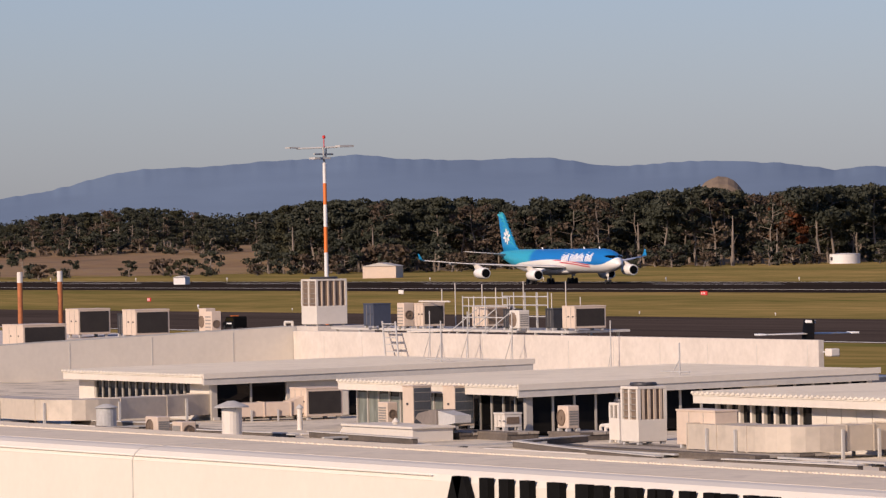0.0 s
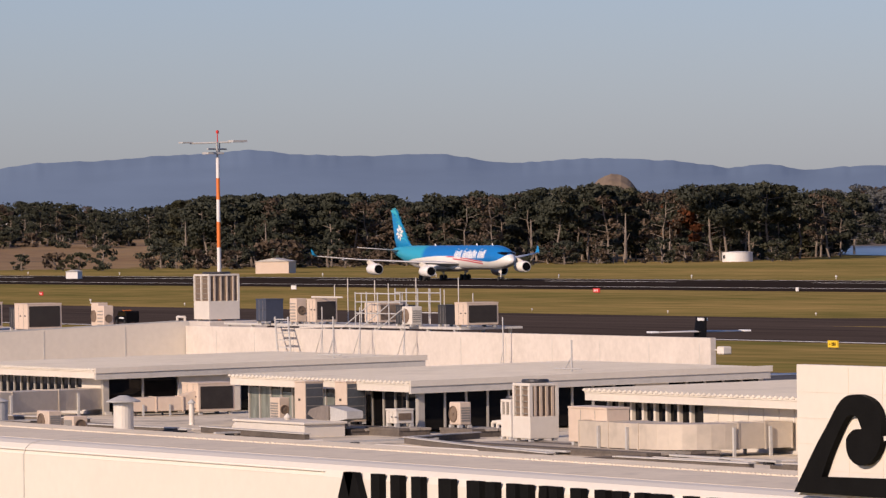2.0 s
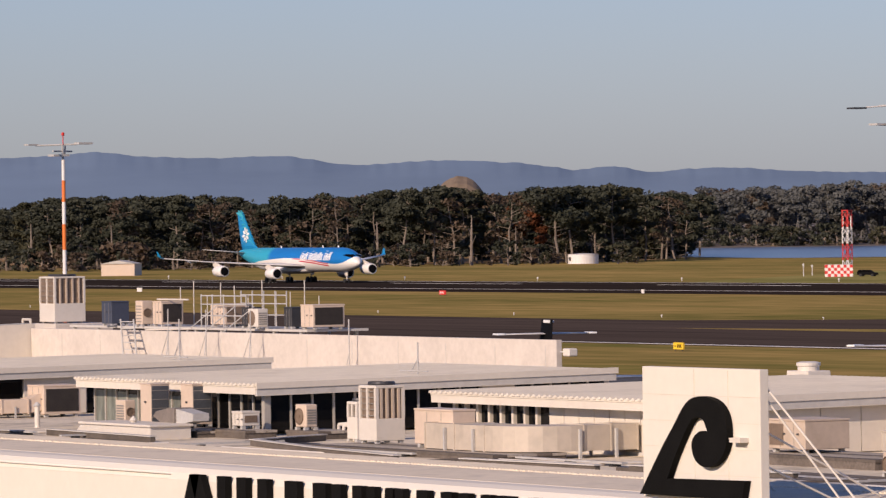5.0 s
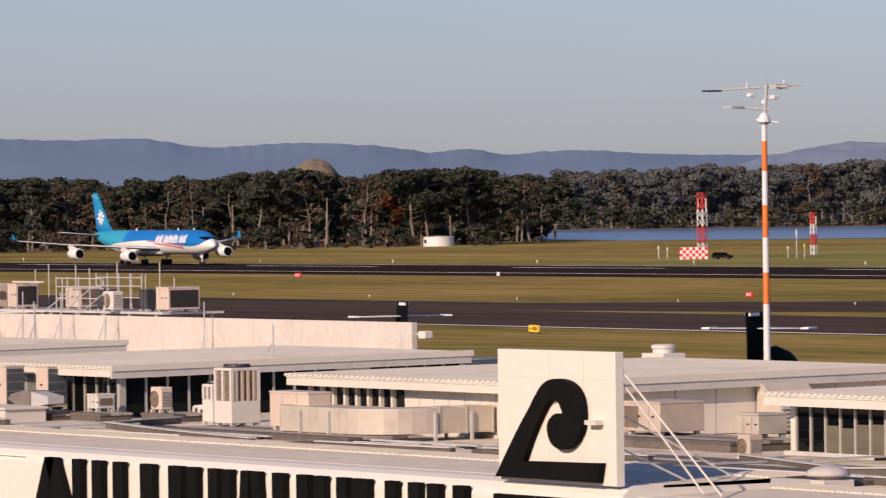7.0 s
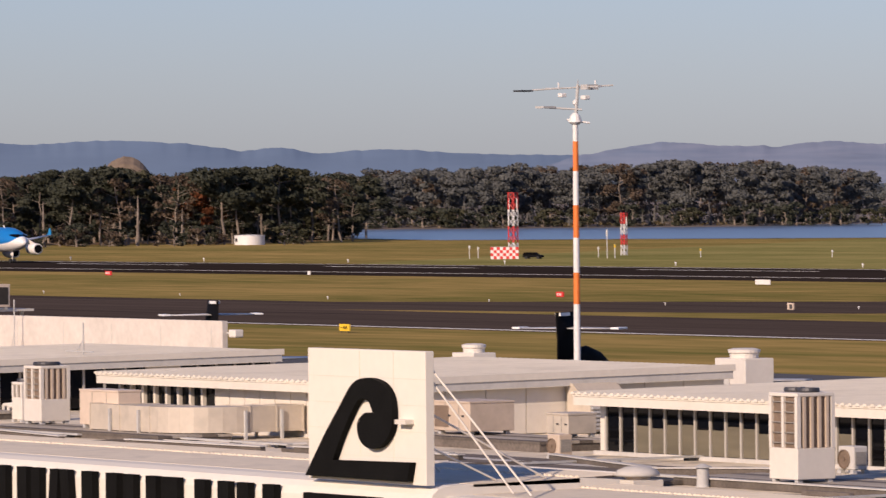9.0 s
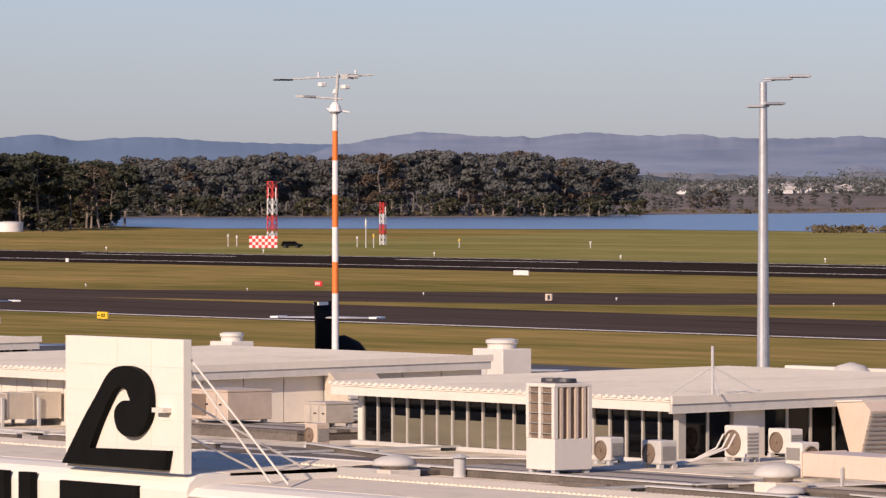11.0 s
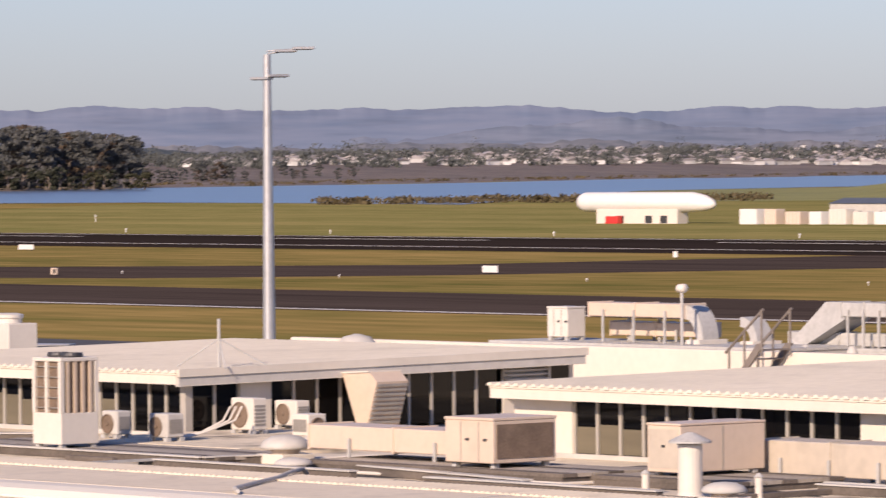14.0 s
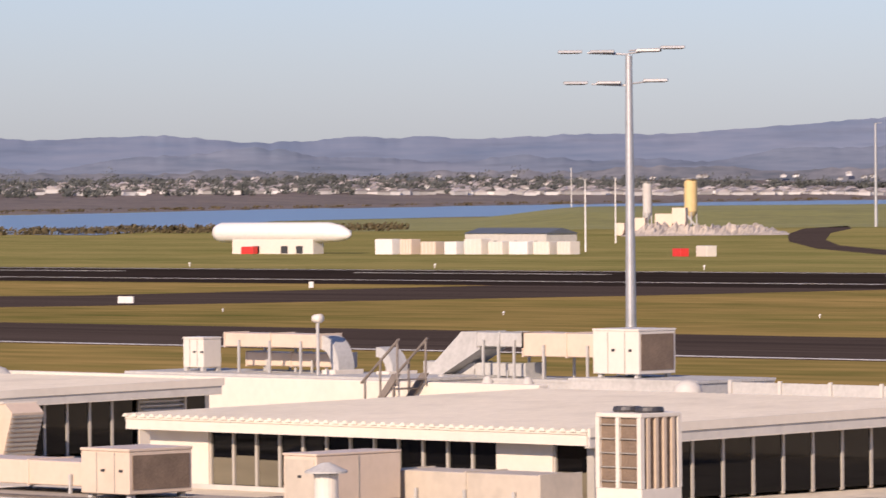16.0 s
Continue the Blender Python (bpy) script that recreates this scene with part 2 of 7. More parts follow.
for i in range(26):
    strip("centre_line", [(-2400 + 110 * i, 607.4), (-2345 + 110 * i, 607.4), (-2345 + 110 * i, 608.6), (-2400 + 110 * i, 608.6)], 0.07, m_line, "white dashed runway centre line", "marking")
# ---- water, far shore, hills ----
def polar(az, d, z=0.0):
    """A place by azimuth in degrees from the camera, distance and height."""
    a = radians(az)
    return Vector((math.sin(a) * d, math.cos(a) * d, z))


AZ0 = -54.27      # middle of the turn
m_water = mat("harbour_water", (0.115, 0.145, 0.18), 0.28, var=0.12, scale=0.01, fine=0.12, stretch=(0.2, 1.5, 1), bump=0.25)


def ring_piece(name, near, far, z, material, label, category, thick=0.02, kind="structure"):
    """A sheet between two lists of (azimuth from the middle, distance)."""
    pts = [polar(AZ0 + a, d) for a, d in near] + [polar(AZ0 + a, d) for a, d in reversed(far)]
    bm = prism([(p.x, p.y) for p in pts], z - thick, z, "z")
    return tagged(part(name, bm, material), label, category, kind=kind)


water_near = [(-14, 2050), (-5, 2050), (-4.2, 2000), (-2.5, 1800), (-0.5, 1780), (2, 1750), (4, 1660), (5.2, 1590), (7, 2120), (8.6, 2250), (10, 2330), (14, 2400)]
water_far = [(-14, 2600), (-2, 2450), (1, 2500), (3, 2650), (5, 2800), (8, 3300), (11, 3650), (14, 3750)]
water = ring_piece("water", water_near, water_far, 0.12, m_water, "calm blue harbour water beyond the runway", "water")
# ---- terminal building ----
ROOF = 8.75
EAVE = 9.93


def wall_box(name, dims, material, label, bevel=0.0, category="wall"):
    return tagged(part(name, boxes(dims, bevel=bevel), material), label, category, kind="structure")


wall_box("building_core", (-235, -30, 57.0, 76.0, 0.0, 8.55), M["concrete"], "plain lower storeys of the terminal")
wall_box("roof_deck", (-235, -30, 56.9, 88.4, 8.55, ROOF), M["membrane"], "flat grey roof deck with stains and puddle marks", category="roof")
# long front fascia with a rounded top edge, ribbed sheet ends and capping; it steps down past the emblem sign
prof = [(57.3, 8.6), (57.3, 8.98), (56.6, 9.03), (54.6, 9.0), (53.75, 8.99), (53.48, 8.94), (53.36, 8.84), (53.3, 8.7), (53.3, 3.0), (53.7, 3.0), (53.7, 8.6)]
for xa, xb, dz in ((-235.0, -81.7, 0.0), (-81.7, -30.0, -0.18)):
    fas = part("fascia", prism([(y, z + (dz if z > 8.62 else 0.0)) for y, z in prof], xa, xb, "x"), M["panel"])
    tagged(fas, "long cream metal fascia along the roof edge", "fascia", kind="structure")
    for z in (8.80, 8.70):
        part("fascia_rib", boxes((xa, min(xb, -104.2) if xa < -100 else xb, 53.293, 53.4, z + dz, z + dz + 0.008)), M["panel"], fas)
    for x in (-119.4, -64.0):
        if xa < x < xb:
            edge = [(y, z + dz) for y, z in ((56.4, 9.04), (54.6, 9.016), (53.74, 9.006), (53.47, 8.955), (53.345, 8.85), (53.285, 8.7))] + [(53.285, 3.0), (53.4, 3.0), (53.4, 8.3)]
            part("panel_joint", prism(edge, x, x + 0.045, "x"), M["grey_metal"], fas)
    part("capping", prism([(54.2, 8.95 + dz), (56.45, 8.95 + dz), (56.45, 9.034 + dz), (54.6, 9.006 + dz), (54.2, 9.001 + dz)], xa, xb, "x"), M["capping"], fas, "grey capping sheet")
    bm = bmesh.new()
    rrng = random.Random(23)
    xs0, rows3, lean = max(xa, -160.0), [[], [], []], 0.0
    for i in range(int((xb - xs0) / 0.14 * 6)):
        x = xs0 + i * 0.14 / 6
        if i % 6 == 0:
            lean = rrng.uniform(-0.02, 0.02)
        zz = 9.035 + dz + 0.034 * abs(math.sin(math.pi * i / 6))
        for row, (y, z) in zip(rows3, ((56.44 + lean, zz - 0.06), (56.44 + lean, zz), (57.28, zz + 0.02))):
            row.append(bm.verts.new((x, y, z)))
    for r0, r1 in zip(rows3, rows3[1:]):
        for i in range(len(r0) - 1):
            bm.faces.new((r0[i], r0[i + 1], r1[i + 1], r1[i]))
    tagged(part("roof_ribs", bm, M["capping"]), "row of corrugated sheet ends along the roof edge", "roof", kind="structure")
    # dark strip stands in for the shadowed trough behind the sheet ends
    tagged(part("shade_strip", boxes((xs0, xb - 0.01, 57.32, 58.35, 8.752, 8.758)), M["bitumen"]), "dark painted shade strip behind the roof edge", "gutter", kind="structure")


def lantern(x0, x1, y1, side, label, back=10.05):
    """A raised roof lantern: ribbed roof sheet, eave, corner post, glazed long side and end side."""
    y0 = 65.0
    g = thing("roof_lantern", pose(0, 0, 0), label, "roof lantern", "raised roof lanterns", "structure")

    def zr(y):
        return EAVE + (back - EAVE) * (y - y0) / (y1 - y0)
    # roof sheet with ribs running away from the eave
    bm = prism([(y0 - 0.12, EAVE + 0.01), (y1, back + 0.01), (y1, back + 0.07), (y0 - 0.12, EAVE + 0.07)], x0 - 0.15, x1 + 0.1, "x")
    sheet = part("roof_sheet", bm, M["roof"], g)
    n = int((x1 - x0 + 0.2) / 0.23)
    rib = None
    for i in range(n + 1):
        x = x0 - 0.12 + i * (x1 - x0 + 0.16) / n
        if rib is None:
            bm = bmesh.new()
            vs = [bm.verts.new(q) for q in ((-0.07, y0 - 0.15, EAVE + 0.05), (0.07, y0 - 0.15, EAVE + 0.05), (0.035, y0 - 0.14, EAVE + 0.105), (-0.035, y0 - 0.14, EAVE + 0.105),
                                            (-0.055, y1, back + 0.06), (0.055, y1, back + 0.06), (0.03, y1, back + 0.09), (-0.03, y1, back + 0.09))]
            for q in ((0, 1, 2, 3), (4, 7, 6, 5), (0, 4, 5, 1), (1, 5, 6, 2), (2, 6, 7, 3), (3, 7, 4, 0)):
                bm.faces.new([vs[k] for k in q])
            rib = part("roof_rib", bm, M["roof"], sheet, at=pose(x, 0, 0))
        else:
            r2 = new("roof_rib", rib.data)
            r2.parent = sheet
            r2.matrix_basis = pose(x, 0, 0)
    part("eave_board", boxes((x0 - 0.15, x1 + 0.08, y0 - 0.1, y0 + 0.02, EAVE - 0.17, EAVE + 0.005)), M["white"], g)
    part("gable_flashing", prism([(y0 - 0.1, EAVE - 0.03), (y1, back - 0.03), (y1, back + 0.12), (y0 - 0.1, EAVE + 0.115)], x1 + 0.1, x1 + 0.16, "x"), M["white"], g)
    part("gutter", prism([(y0 - 0.08, EAVE - 0.19), (y1 - 0.05, back - 0.19), (y1 - 0.05, back - 0.034), (y0 - 0.08, EAVE - 0.034)], x1 + 0.02, x1 + 0.13, "x"), M["grey_metal"], g)
    part("gutter_bead", prism([(y0 - 0.08, EAVE - 0.205), (y1 - 0.05, back - 0.205), (y1 - 0.05, back - 0.192), (y0 - 0.08, EAVE - 0.192)], x1 + 0.02, x1 + 0.15, "x"), M["white"], g)
    part("sill", boxes((x0, x1 - 0.02, y0 + 0.28, y0 + 0.46, ROOF, ROOF + 0.08)), M["grey_metal"], g)
    part("corner_post", boxes((x1 - 0.26, x1 - 0.1, y0 + 0.25, y0 + 0.42, ROOF, EAVE)), M["mullion"], g)
    # long side
    part("back_wall", boxes((x0, x1 - 0.3, y1 - 0.2, y1, ROOF, back)), M["white"], g)
    part("end_wall", boxes((x0, x0 + 0.15, y0 + 0.46, y1 - 0.2, ROOF, EAVE)), M["white"], g)
    for kind, a, b, cnt in side["long"]:
        xa, xb = x0 + (x1 - x0) * a, x0 + (x1 - x0) * b
        if kind == "glass":
            w = (xb - xa) / cnt
            for i in range(cnt):
                part("window_pane", boxes((xa + i * w + 0.04, xa + (i + 1) * w - 0.04, y0 + 0.39, y0 + 0.41, ROOF + 0.08, EAVE - 0.08)), M["glass"], g)
                mid = (xa + (i + 0.5) * w - x0) / (x1 - x0)
                # painted reflections lie as thin sheets on the panes
                for f0, f1, top, key in side.get("reflection", ()):
                    if f0 < mid < f1:
                        part("window_film", boxes((xa + i * w + 0.05, xa + (i + 1) * w - 0.05, y0 + 0.384, y0 + 0.39, ROOF + 0.09, ROOF + 0.09 + (EAVE - ROOF - 0.2) * top * (0.93 + 0.1 * math.sin(i * 1.7)))), M[key], g)
                part("mullion", boxes((xa + i * w - 0.028, xa + i * w + 0.028, y0 + 0.355, y0 + 0.44, ROOF + 0.08, EAVE - 0.02)), M["mullion"], g)
        elif kind == "high":
            w = (xb - xa) / cnt
            part("apron_panel", boxes((xa, xb, y0 + 0.34, y0 + 0.44, ROOF + 0.08, ROOF + 0.55)), M["white"], g)
            for i in range(cnt):
                part("window_pane", boxes((xa + i * w + 0.05, xa + (i + 1) * w - 0.05, y0 + 0.39, y0 + 0.41, ROOF + 0.55, EAVE - 0.08)), M["glass"], g)
                part("mullion", boxes((xa + i * w - 0.045, xa + i * w + 0.045, y0 + 0.3, y0 + 0.44, ROOF + 0.551, EAVE - 0.02)), M["white"], g)
        else:
            for i in range(cnt):
                w = (xb - xa) / cnt
                part("wall_panel", boxes((xa + i * w + 0.012, xa + (i + 1) * w - 0.012, y0 + 0.32, y0 + 0.44, ROOF + 0.08, EAVE - 0.02)), M["white"], g)
    # end side
    for kind, a, b, cnt in side["end"]:
        ya, yb = y0 + 0.42 + (y1 - y0 - 0.6) * a, y0 + 0.42 + (y1 - y0 - 0.6) * b
        w = (yb - ya) / cnt
        for i in range(cnt):
            za = zr(ya + i * w) - 0.14
            if kind == "glass":
                part("window_pane", boxes((x1 - 0.2, x1 - 0.18, ya + i * w + 0.04, ya + (i + 1) * w - 0.04, ROOF + 0.06, za)), M["glass"], g)
                part("mullion", boxes((x1 - 0.24, x1 - 0.155, ya + i * w - 0.028, ya + i * w + 0.028, ROOF + 0.02, za + 0.06)), M["mullion"], g)
            elif kind == "louvre":
                for k in range(7):
                    part("louvre_slat", prism([(x1 - 0.22, ROOF + 0.5 + k * 0.09), (x1 - 0.1, ROOF + 0.46 + k * 0.09), (x1 - 0.1, ROOF + 0.48 + k * 0.09), (x1 - 0.22, ROOF + 0.52 + k * 0.09)], ya, yb, "y"), M["grey_metal"], g)
                part("wall_panel", boxes((x1 - 0.3, x1 - 0.23, ya, yb, ROOF + 0.02, za + 0.06)), M["white"], g)
            else:
                part("wall_panel", boxes((x1 - 0.24, x1 - 0.12, ya + i * w + 0.012, ya + (i + 1) * w - 0.012, ROOF + 0.02, za + 0.06)), M["white"], g)
    part("ceiling_board", boxes((x0 + 0.16, x1 - 0.27, y0 + 0.46, y1 - 0.21, EAVE - 0.06, EAVE - 0.02)), M["concrete"], g)
    return g


lantern(-150.0, -140.65, 75.2, {"long": [("glass", 0.12, 0.82, 14), ("panel", 0.82, 0.97, 1), ("panel", 0.0, 0.12, 1)], "end": [("glass", 0, 0.22, 2), ("panel", 0.22, 0.42, 1), ("glass", 0.42, 1.0, 6)]},
        "raised lantern with ribbed cream roof and clerestory windows")
lantern(-132.0, -122.3, 75.3, {"long": [("glass", 0.0, 0.97, 15)], "reflection": [(0.0, 0.6, 0.93, "green_reflection")], "end": [("glass", 0, 0.62, 10), ("panel", 0.62, 0.72, 1), ("glass", 0.72, 1.0, 5)]},
        "raised lantern with tall glazed sides and cream roof")
lantern(-113.4, -102.8, 75.2, {"long": [("high", 0.02, 0.22, 4), ("high", 0.22, 0.42, 4), ("panel", 0.42, 0.97, 9)], "end": [("panel", 0, 1.0, 9)]},
        "raised lantern with white cladding and a strip of windows")
lantern(-94.0, -83.1, 75.2, {"long": [("glass", 0.03, 0.97, 20)], "reflection": [(0.12, 0.8, 0.6, "reflection")], "end": [("glass", 0, 0.12, 2), ("panel", 0.12, 0.2, 1), ("glass", 0.2, 0.8, 10), ("louvre", 0.82, 0.93, 1), ("glass", 0.94, 1.0, 1)]},
        "raised lantern with long dark windows and cream ribbed roof")
lantern(-74.0, -63.05, 75.2, {"long": [("panel", 0.0, 0.14, 1), ("glass", 0.14, 0.78, 12), ("panel", 0.78, 0.9, 1), ("glass", 0.9, 0.98, 1)], "reflection": [(0.14, 0.3, 0.5, "reflection"), (0.9, 0.98, 0.5, "reflection")], "end": [("glass", 0, 1.0, 13)]},
        "raised lantern with grey mullions and ribbed roof")
lantern(-54.0, -43.05, 75.2, {"long": [("glass", 0.03, 0.97, 16)], "end": [("glass", 0, 1.0, 13)]}, "raised lantern with ribbed cream roof and dark windows")
# taller block behind on the one side, low parapet on the other
bw = wall_box("back_block", (-190.0, -162.0, 88.8, 95.5, 0.0, 9.7), M["membrane"], "rear block of the terminal with flat roof")
part("parapet", boxes((-184.0, -147.3, 88.6, 88.8, ROOF, 10.27), bevel=0.01), M["parapet"], bw, "long white parapet wall")
for i in range(12):
    part("wall_joint", boxes((-181.5 + i * 3.05, -181.47 + i * 3.05, 88.59, 88.6, ROOF, 10.1)), M["grey_metal"], bw)
sw = tagged(part("side_block", prism([(66.0, 0.0), (66.0, 9.3), (88.6, 10.06), (88.78, 10.06), (88.78, 0.0)], -290, -184.7, "x"), M["parapet"]), "white side wing with a sloping roof edge", "roof", kind="structure")
# lighter paint than the rear parapet makes up for weak sun on this face
part("parapet", prism([(66.0, 0.0), (66.0, 9.66), (88.6, 10.42), (88.78, 10.42), (88.78, 0.0)], -184.7, -184.05, "x"), M["white"], sw)
for k in range(7):
    yy = 67.0 + k * 3.2
    part("wall_joint", boxes((-184.06, -184.04, yy, yy + 0.04, ROOF, 9.6 + 0.76 * (yy - 66) / 22.8)), M["grey_metal"], sw)
for k in range(2):
    part("parapet_flashing", prism([(66.0, 9.664), (88.6, 10.424), (88.6, 10.45), (66.0, 9.69)], -184.66 + k * 0.5, -184.6 + k * 0.5, "x"), M["galv"], sw)
rb = wall_box("rear_deck", (-98.0, -30.0, 80.0, 90.0, 0.0, 9.3), M["membrane"], "raised rear roof deck behind a white parapet", category="roof")
part("parapet", boxes((-98.0, -78.8, 79.85, 80.15, ROOF, 9.96), bevel=0.02), M["white"], rb)
part("parapet", boxes((-78.75, -30.0, 79.85, 80.15, ROOF, 9.80), bevel=0.02), M["white"], rb)
# ---- airliner ----
def curve_mix(nt, fac, a, b):
    mx = nt.nodes.new("ShaderNodeMix")
    mx.data_type = "RGBA"
    nt.links.new(fac, mx.inputs["Factor"])
    for k, c in (("A", a), ("B", b)):
        if isinstance(c, tuple):
            mx.inputs[k].default_value = (*c, 1)
        else:
            nt.links.new(c, mx.inputs[k])
    return mx.outputs["Result"]


def livery():
    """White belly rising aft, blue upper body, turquoise tail part, red lines below the blue."""
    m = mat("airliner_paint", (0.7, 0.7, 0.7), 0.28, var=0.02, scale=0.3, fine=2)
    nt = m.node_tree
    N, L = nt.nodes, nt.links
    tc = N.new("ShaderNodeTexCoord")
    sp = N.new("ShaderNodeSeparateXYZ")
    L.new(tc.outputs["Object"], sp.inputs[0])

    def mth(op, a, b=None, c=None):
        n = N.new("ShaderNodeMath")
        n.operation = op
        for i, q in enumerate((a, b, c)):
            if q is None:
                continue
            if isinstance(q, (int, float)):
                n.inputs[i].default_value = q
            else:
                L.new(q, n.inputs[i])
        return n.outputs[0]

    def step(lo, hi, val):
        n = N.new("ShaderNodeMapRange")
        n.inputs["From Min"].default_value, n.inputs["From Max"].default_value = lo, hi
        L.new(val, n.inputs["Value"])
        return n.outputs[0]
    x, z = sp.outputs["X"], sp.outputs["Z"]
    # height of the white belly's upper edge along the body
    fc = N.new("ShaderNodeFloatCurve")
    cv = fc.mapping.curves[0]
    for px, py in ((0.0, 0.0), (0.14, 0.05), (0.22, 0.36), (0.35, 0.48), (0.54, 0.54), (0.70, 0.47), (0.80, 0.38), (0.90, 0.33), (1.0, 0.38)):
        cv.points.new(px, py)
    cv.points.remove(cv.points[-1])
    fc.mapping.update()
    L.new(step(-32, 32, x), fc.inputs["Value"])
    edge = mth("MULTIPLY_ADD", fc.outputs[0], 6.2, 2.4)
    rel = mth("SUBTRACT", z, edge)
    blue = curve_mix(nt, step(-11, -9, x), (0.03, 0.36, 0.52), (0.008, 0.17, 0.50))
    col = curve_mix(nt, step(-0.03, 0.03, rel), (0.80, 0.78, 0.74), blue)
    red = mth("MULTIPLY", mth("MULTIPLY", step(-0.78, -0.74, rel), step(-0.45, -0.49, rel)), step(6, 7, x))
    red2 = mth("MULTIPLY", mth("MULTIPLY", step(-0.30, -0.26, rel), step(-0.02, -0.06, rel)), step(2, 4, x))
    fwd = step(21.5, 21.2, x)
    col = curve_mix(nt, mth("MULTIPLY", mth("MAXIMUM", red, red2), fwd), col, (0.55, 0.03, 0.06))
    L.new(col, N["Principled BSDF"].inputs["Base Color"])
    return m


def loft(sections, n=40):
    """A body from (x, centre z, half height, half width) sections, closed at both ends."""
    bm = bmesh.new()
    rings = []
    for x, zc, h, w in sections:
        rings.append([bm.verts.new((x, w * math.cos(2 * math.pi * i / n), zc + h * math.sin(2 * math.pi * i / n))) for i in range(n)])
    for a, b in zip(rings, rings[1:]):
        for i in range(n):
            j = (i + 1) % n
            bm.faces.new((a[i], b[i], b[j], a[j]))
    bm.faces.new(rings[0])
    bm.faces.new(rings[-1][::-1])
    bmesh.ops.recalc_face_normals(bm, faces=bm.faces[:])
    return bm


def foil(stations, axis="y", n=10):
    """A wing or fin from stations (leading x, span place, height, chord, thickness)."""
    bm = bmesh.new()
    rings = []
    for x, s, h, c, t in stations:
        pts = []
        for i in range(n):
            k = i / n * 2 * math.pi
            xx = x - c * (0.5 - 0.5 * math.cos(k))
            th = t * 0.5 * math.sin(k) * (1.0 - 0.5 * (0.5 - 0.5 * math.cos(k)))
            pts.append((xx, s, h + th) if axis == "y" else (xx, s + th, h))
        rings.append([bm.verts.new(p) for p in pts])
    for a, b in zip(rings, rings[1:]):
        for i in range(n):
            j = (i + 1) % n
            bm.faces.new((a[i], b[i], b[j], a[j]))
    bm.faces.new(rings[0])
    bm.faces.new(rings[-1][::-1])
    bmesh.ops.recalc_face_normals(bm, faces=bm.faces[:])
    return bm


m_livery = livery()
m_wing = mat("wing_grey", (0.58, 0.57, 0.56), 0.4, 0.1, var=0.08, scale=0.4, fine=3)
m_nacelle = mat("nacelle_white", (0.82, 0.80, 0.76), 0.3, var=0.03, scale=0.5, fine=4)
m_petal = mat("petal_white", (0.84, 0.84, 0.82), 0.35, var=0.02, scale=1, fine=5)
m_tail = mat("tail_blue", (0.008, 0.19, 0.46), 0.3, var=0.06, scale=0.2, fine=1, tint=(0.012, 0.26, 0.5))
m_teal = mat("tail_turquoise", (0.04, 0.42, 0.55), 0.3, var=0.05, scale=0.3, fine=2)
plane = thing("airliner", pose(-1124.5, 608.4, 0.07, 0, 0, -2.2) @ Matrix.Diagonal((0.965, 0.965, 0.965, 1)), "blue and white four-engined airliner rolling on the runway", "airliner")
CZ = 5.35
sect = []
for x, zc, h, w in ((32.3, -0.75, 0.05, 0.05), (32.1, -0.72, 0.42, 0.45), (31.5, -0.62, 0.9, 0.95), (30.5, -0.45, 1.45, 1.5), (29.2, -0.25, 1.98, 2.02), (27.6, -0.1, 2.42, 2.42), (25.8, -0.02, 2.7, 2.7), (24.0, 0, 2.82, 2.82),
                    (12, 0, 2.82, 2.82), (0, 0, 2.82, 2.82), (-12, 0, 2.82, 2.82), (-15, 0.06, 2.77, 2.8), (-18, 0.28, 2.55, 2.65), (-21.5, 0.62, 2.15, 2.3), (-25, 1.0, 1.65, 1.8), (-28, 1.35, 1.15, 1.25), (-30.3, 1.6, 0.7, 0.7), (-31.3, 1.7, 0.3, 0.3)):
    sect.append((x, CZ + zc, h, w))
part("fuselage", loft(sect), m_livery, plane, smooth=True)
part("belly_fairing", loft([(9, CZ - 2.2, 0.2, 0.4), (7, CZ - 2.2, 0.85, 2.2), (3, CZ - 2.25, 1.05, 3.0), (-6, CZ - 2.25, 1.05, 3.0), (-10, CZ - 2.2, 0.7, 2.0), (-12.5, CZ - 2.1, 0.2, 0.4)], 24), m_nacelle, plane, smooth=True)
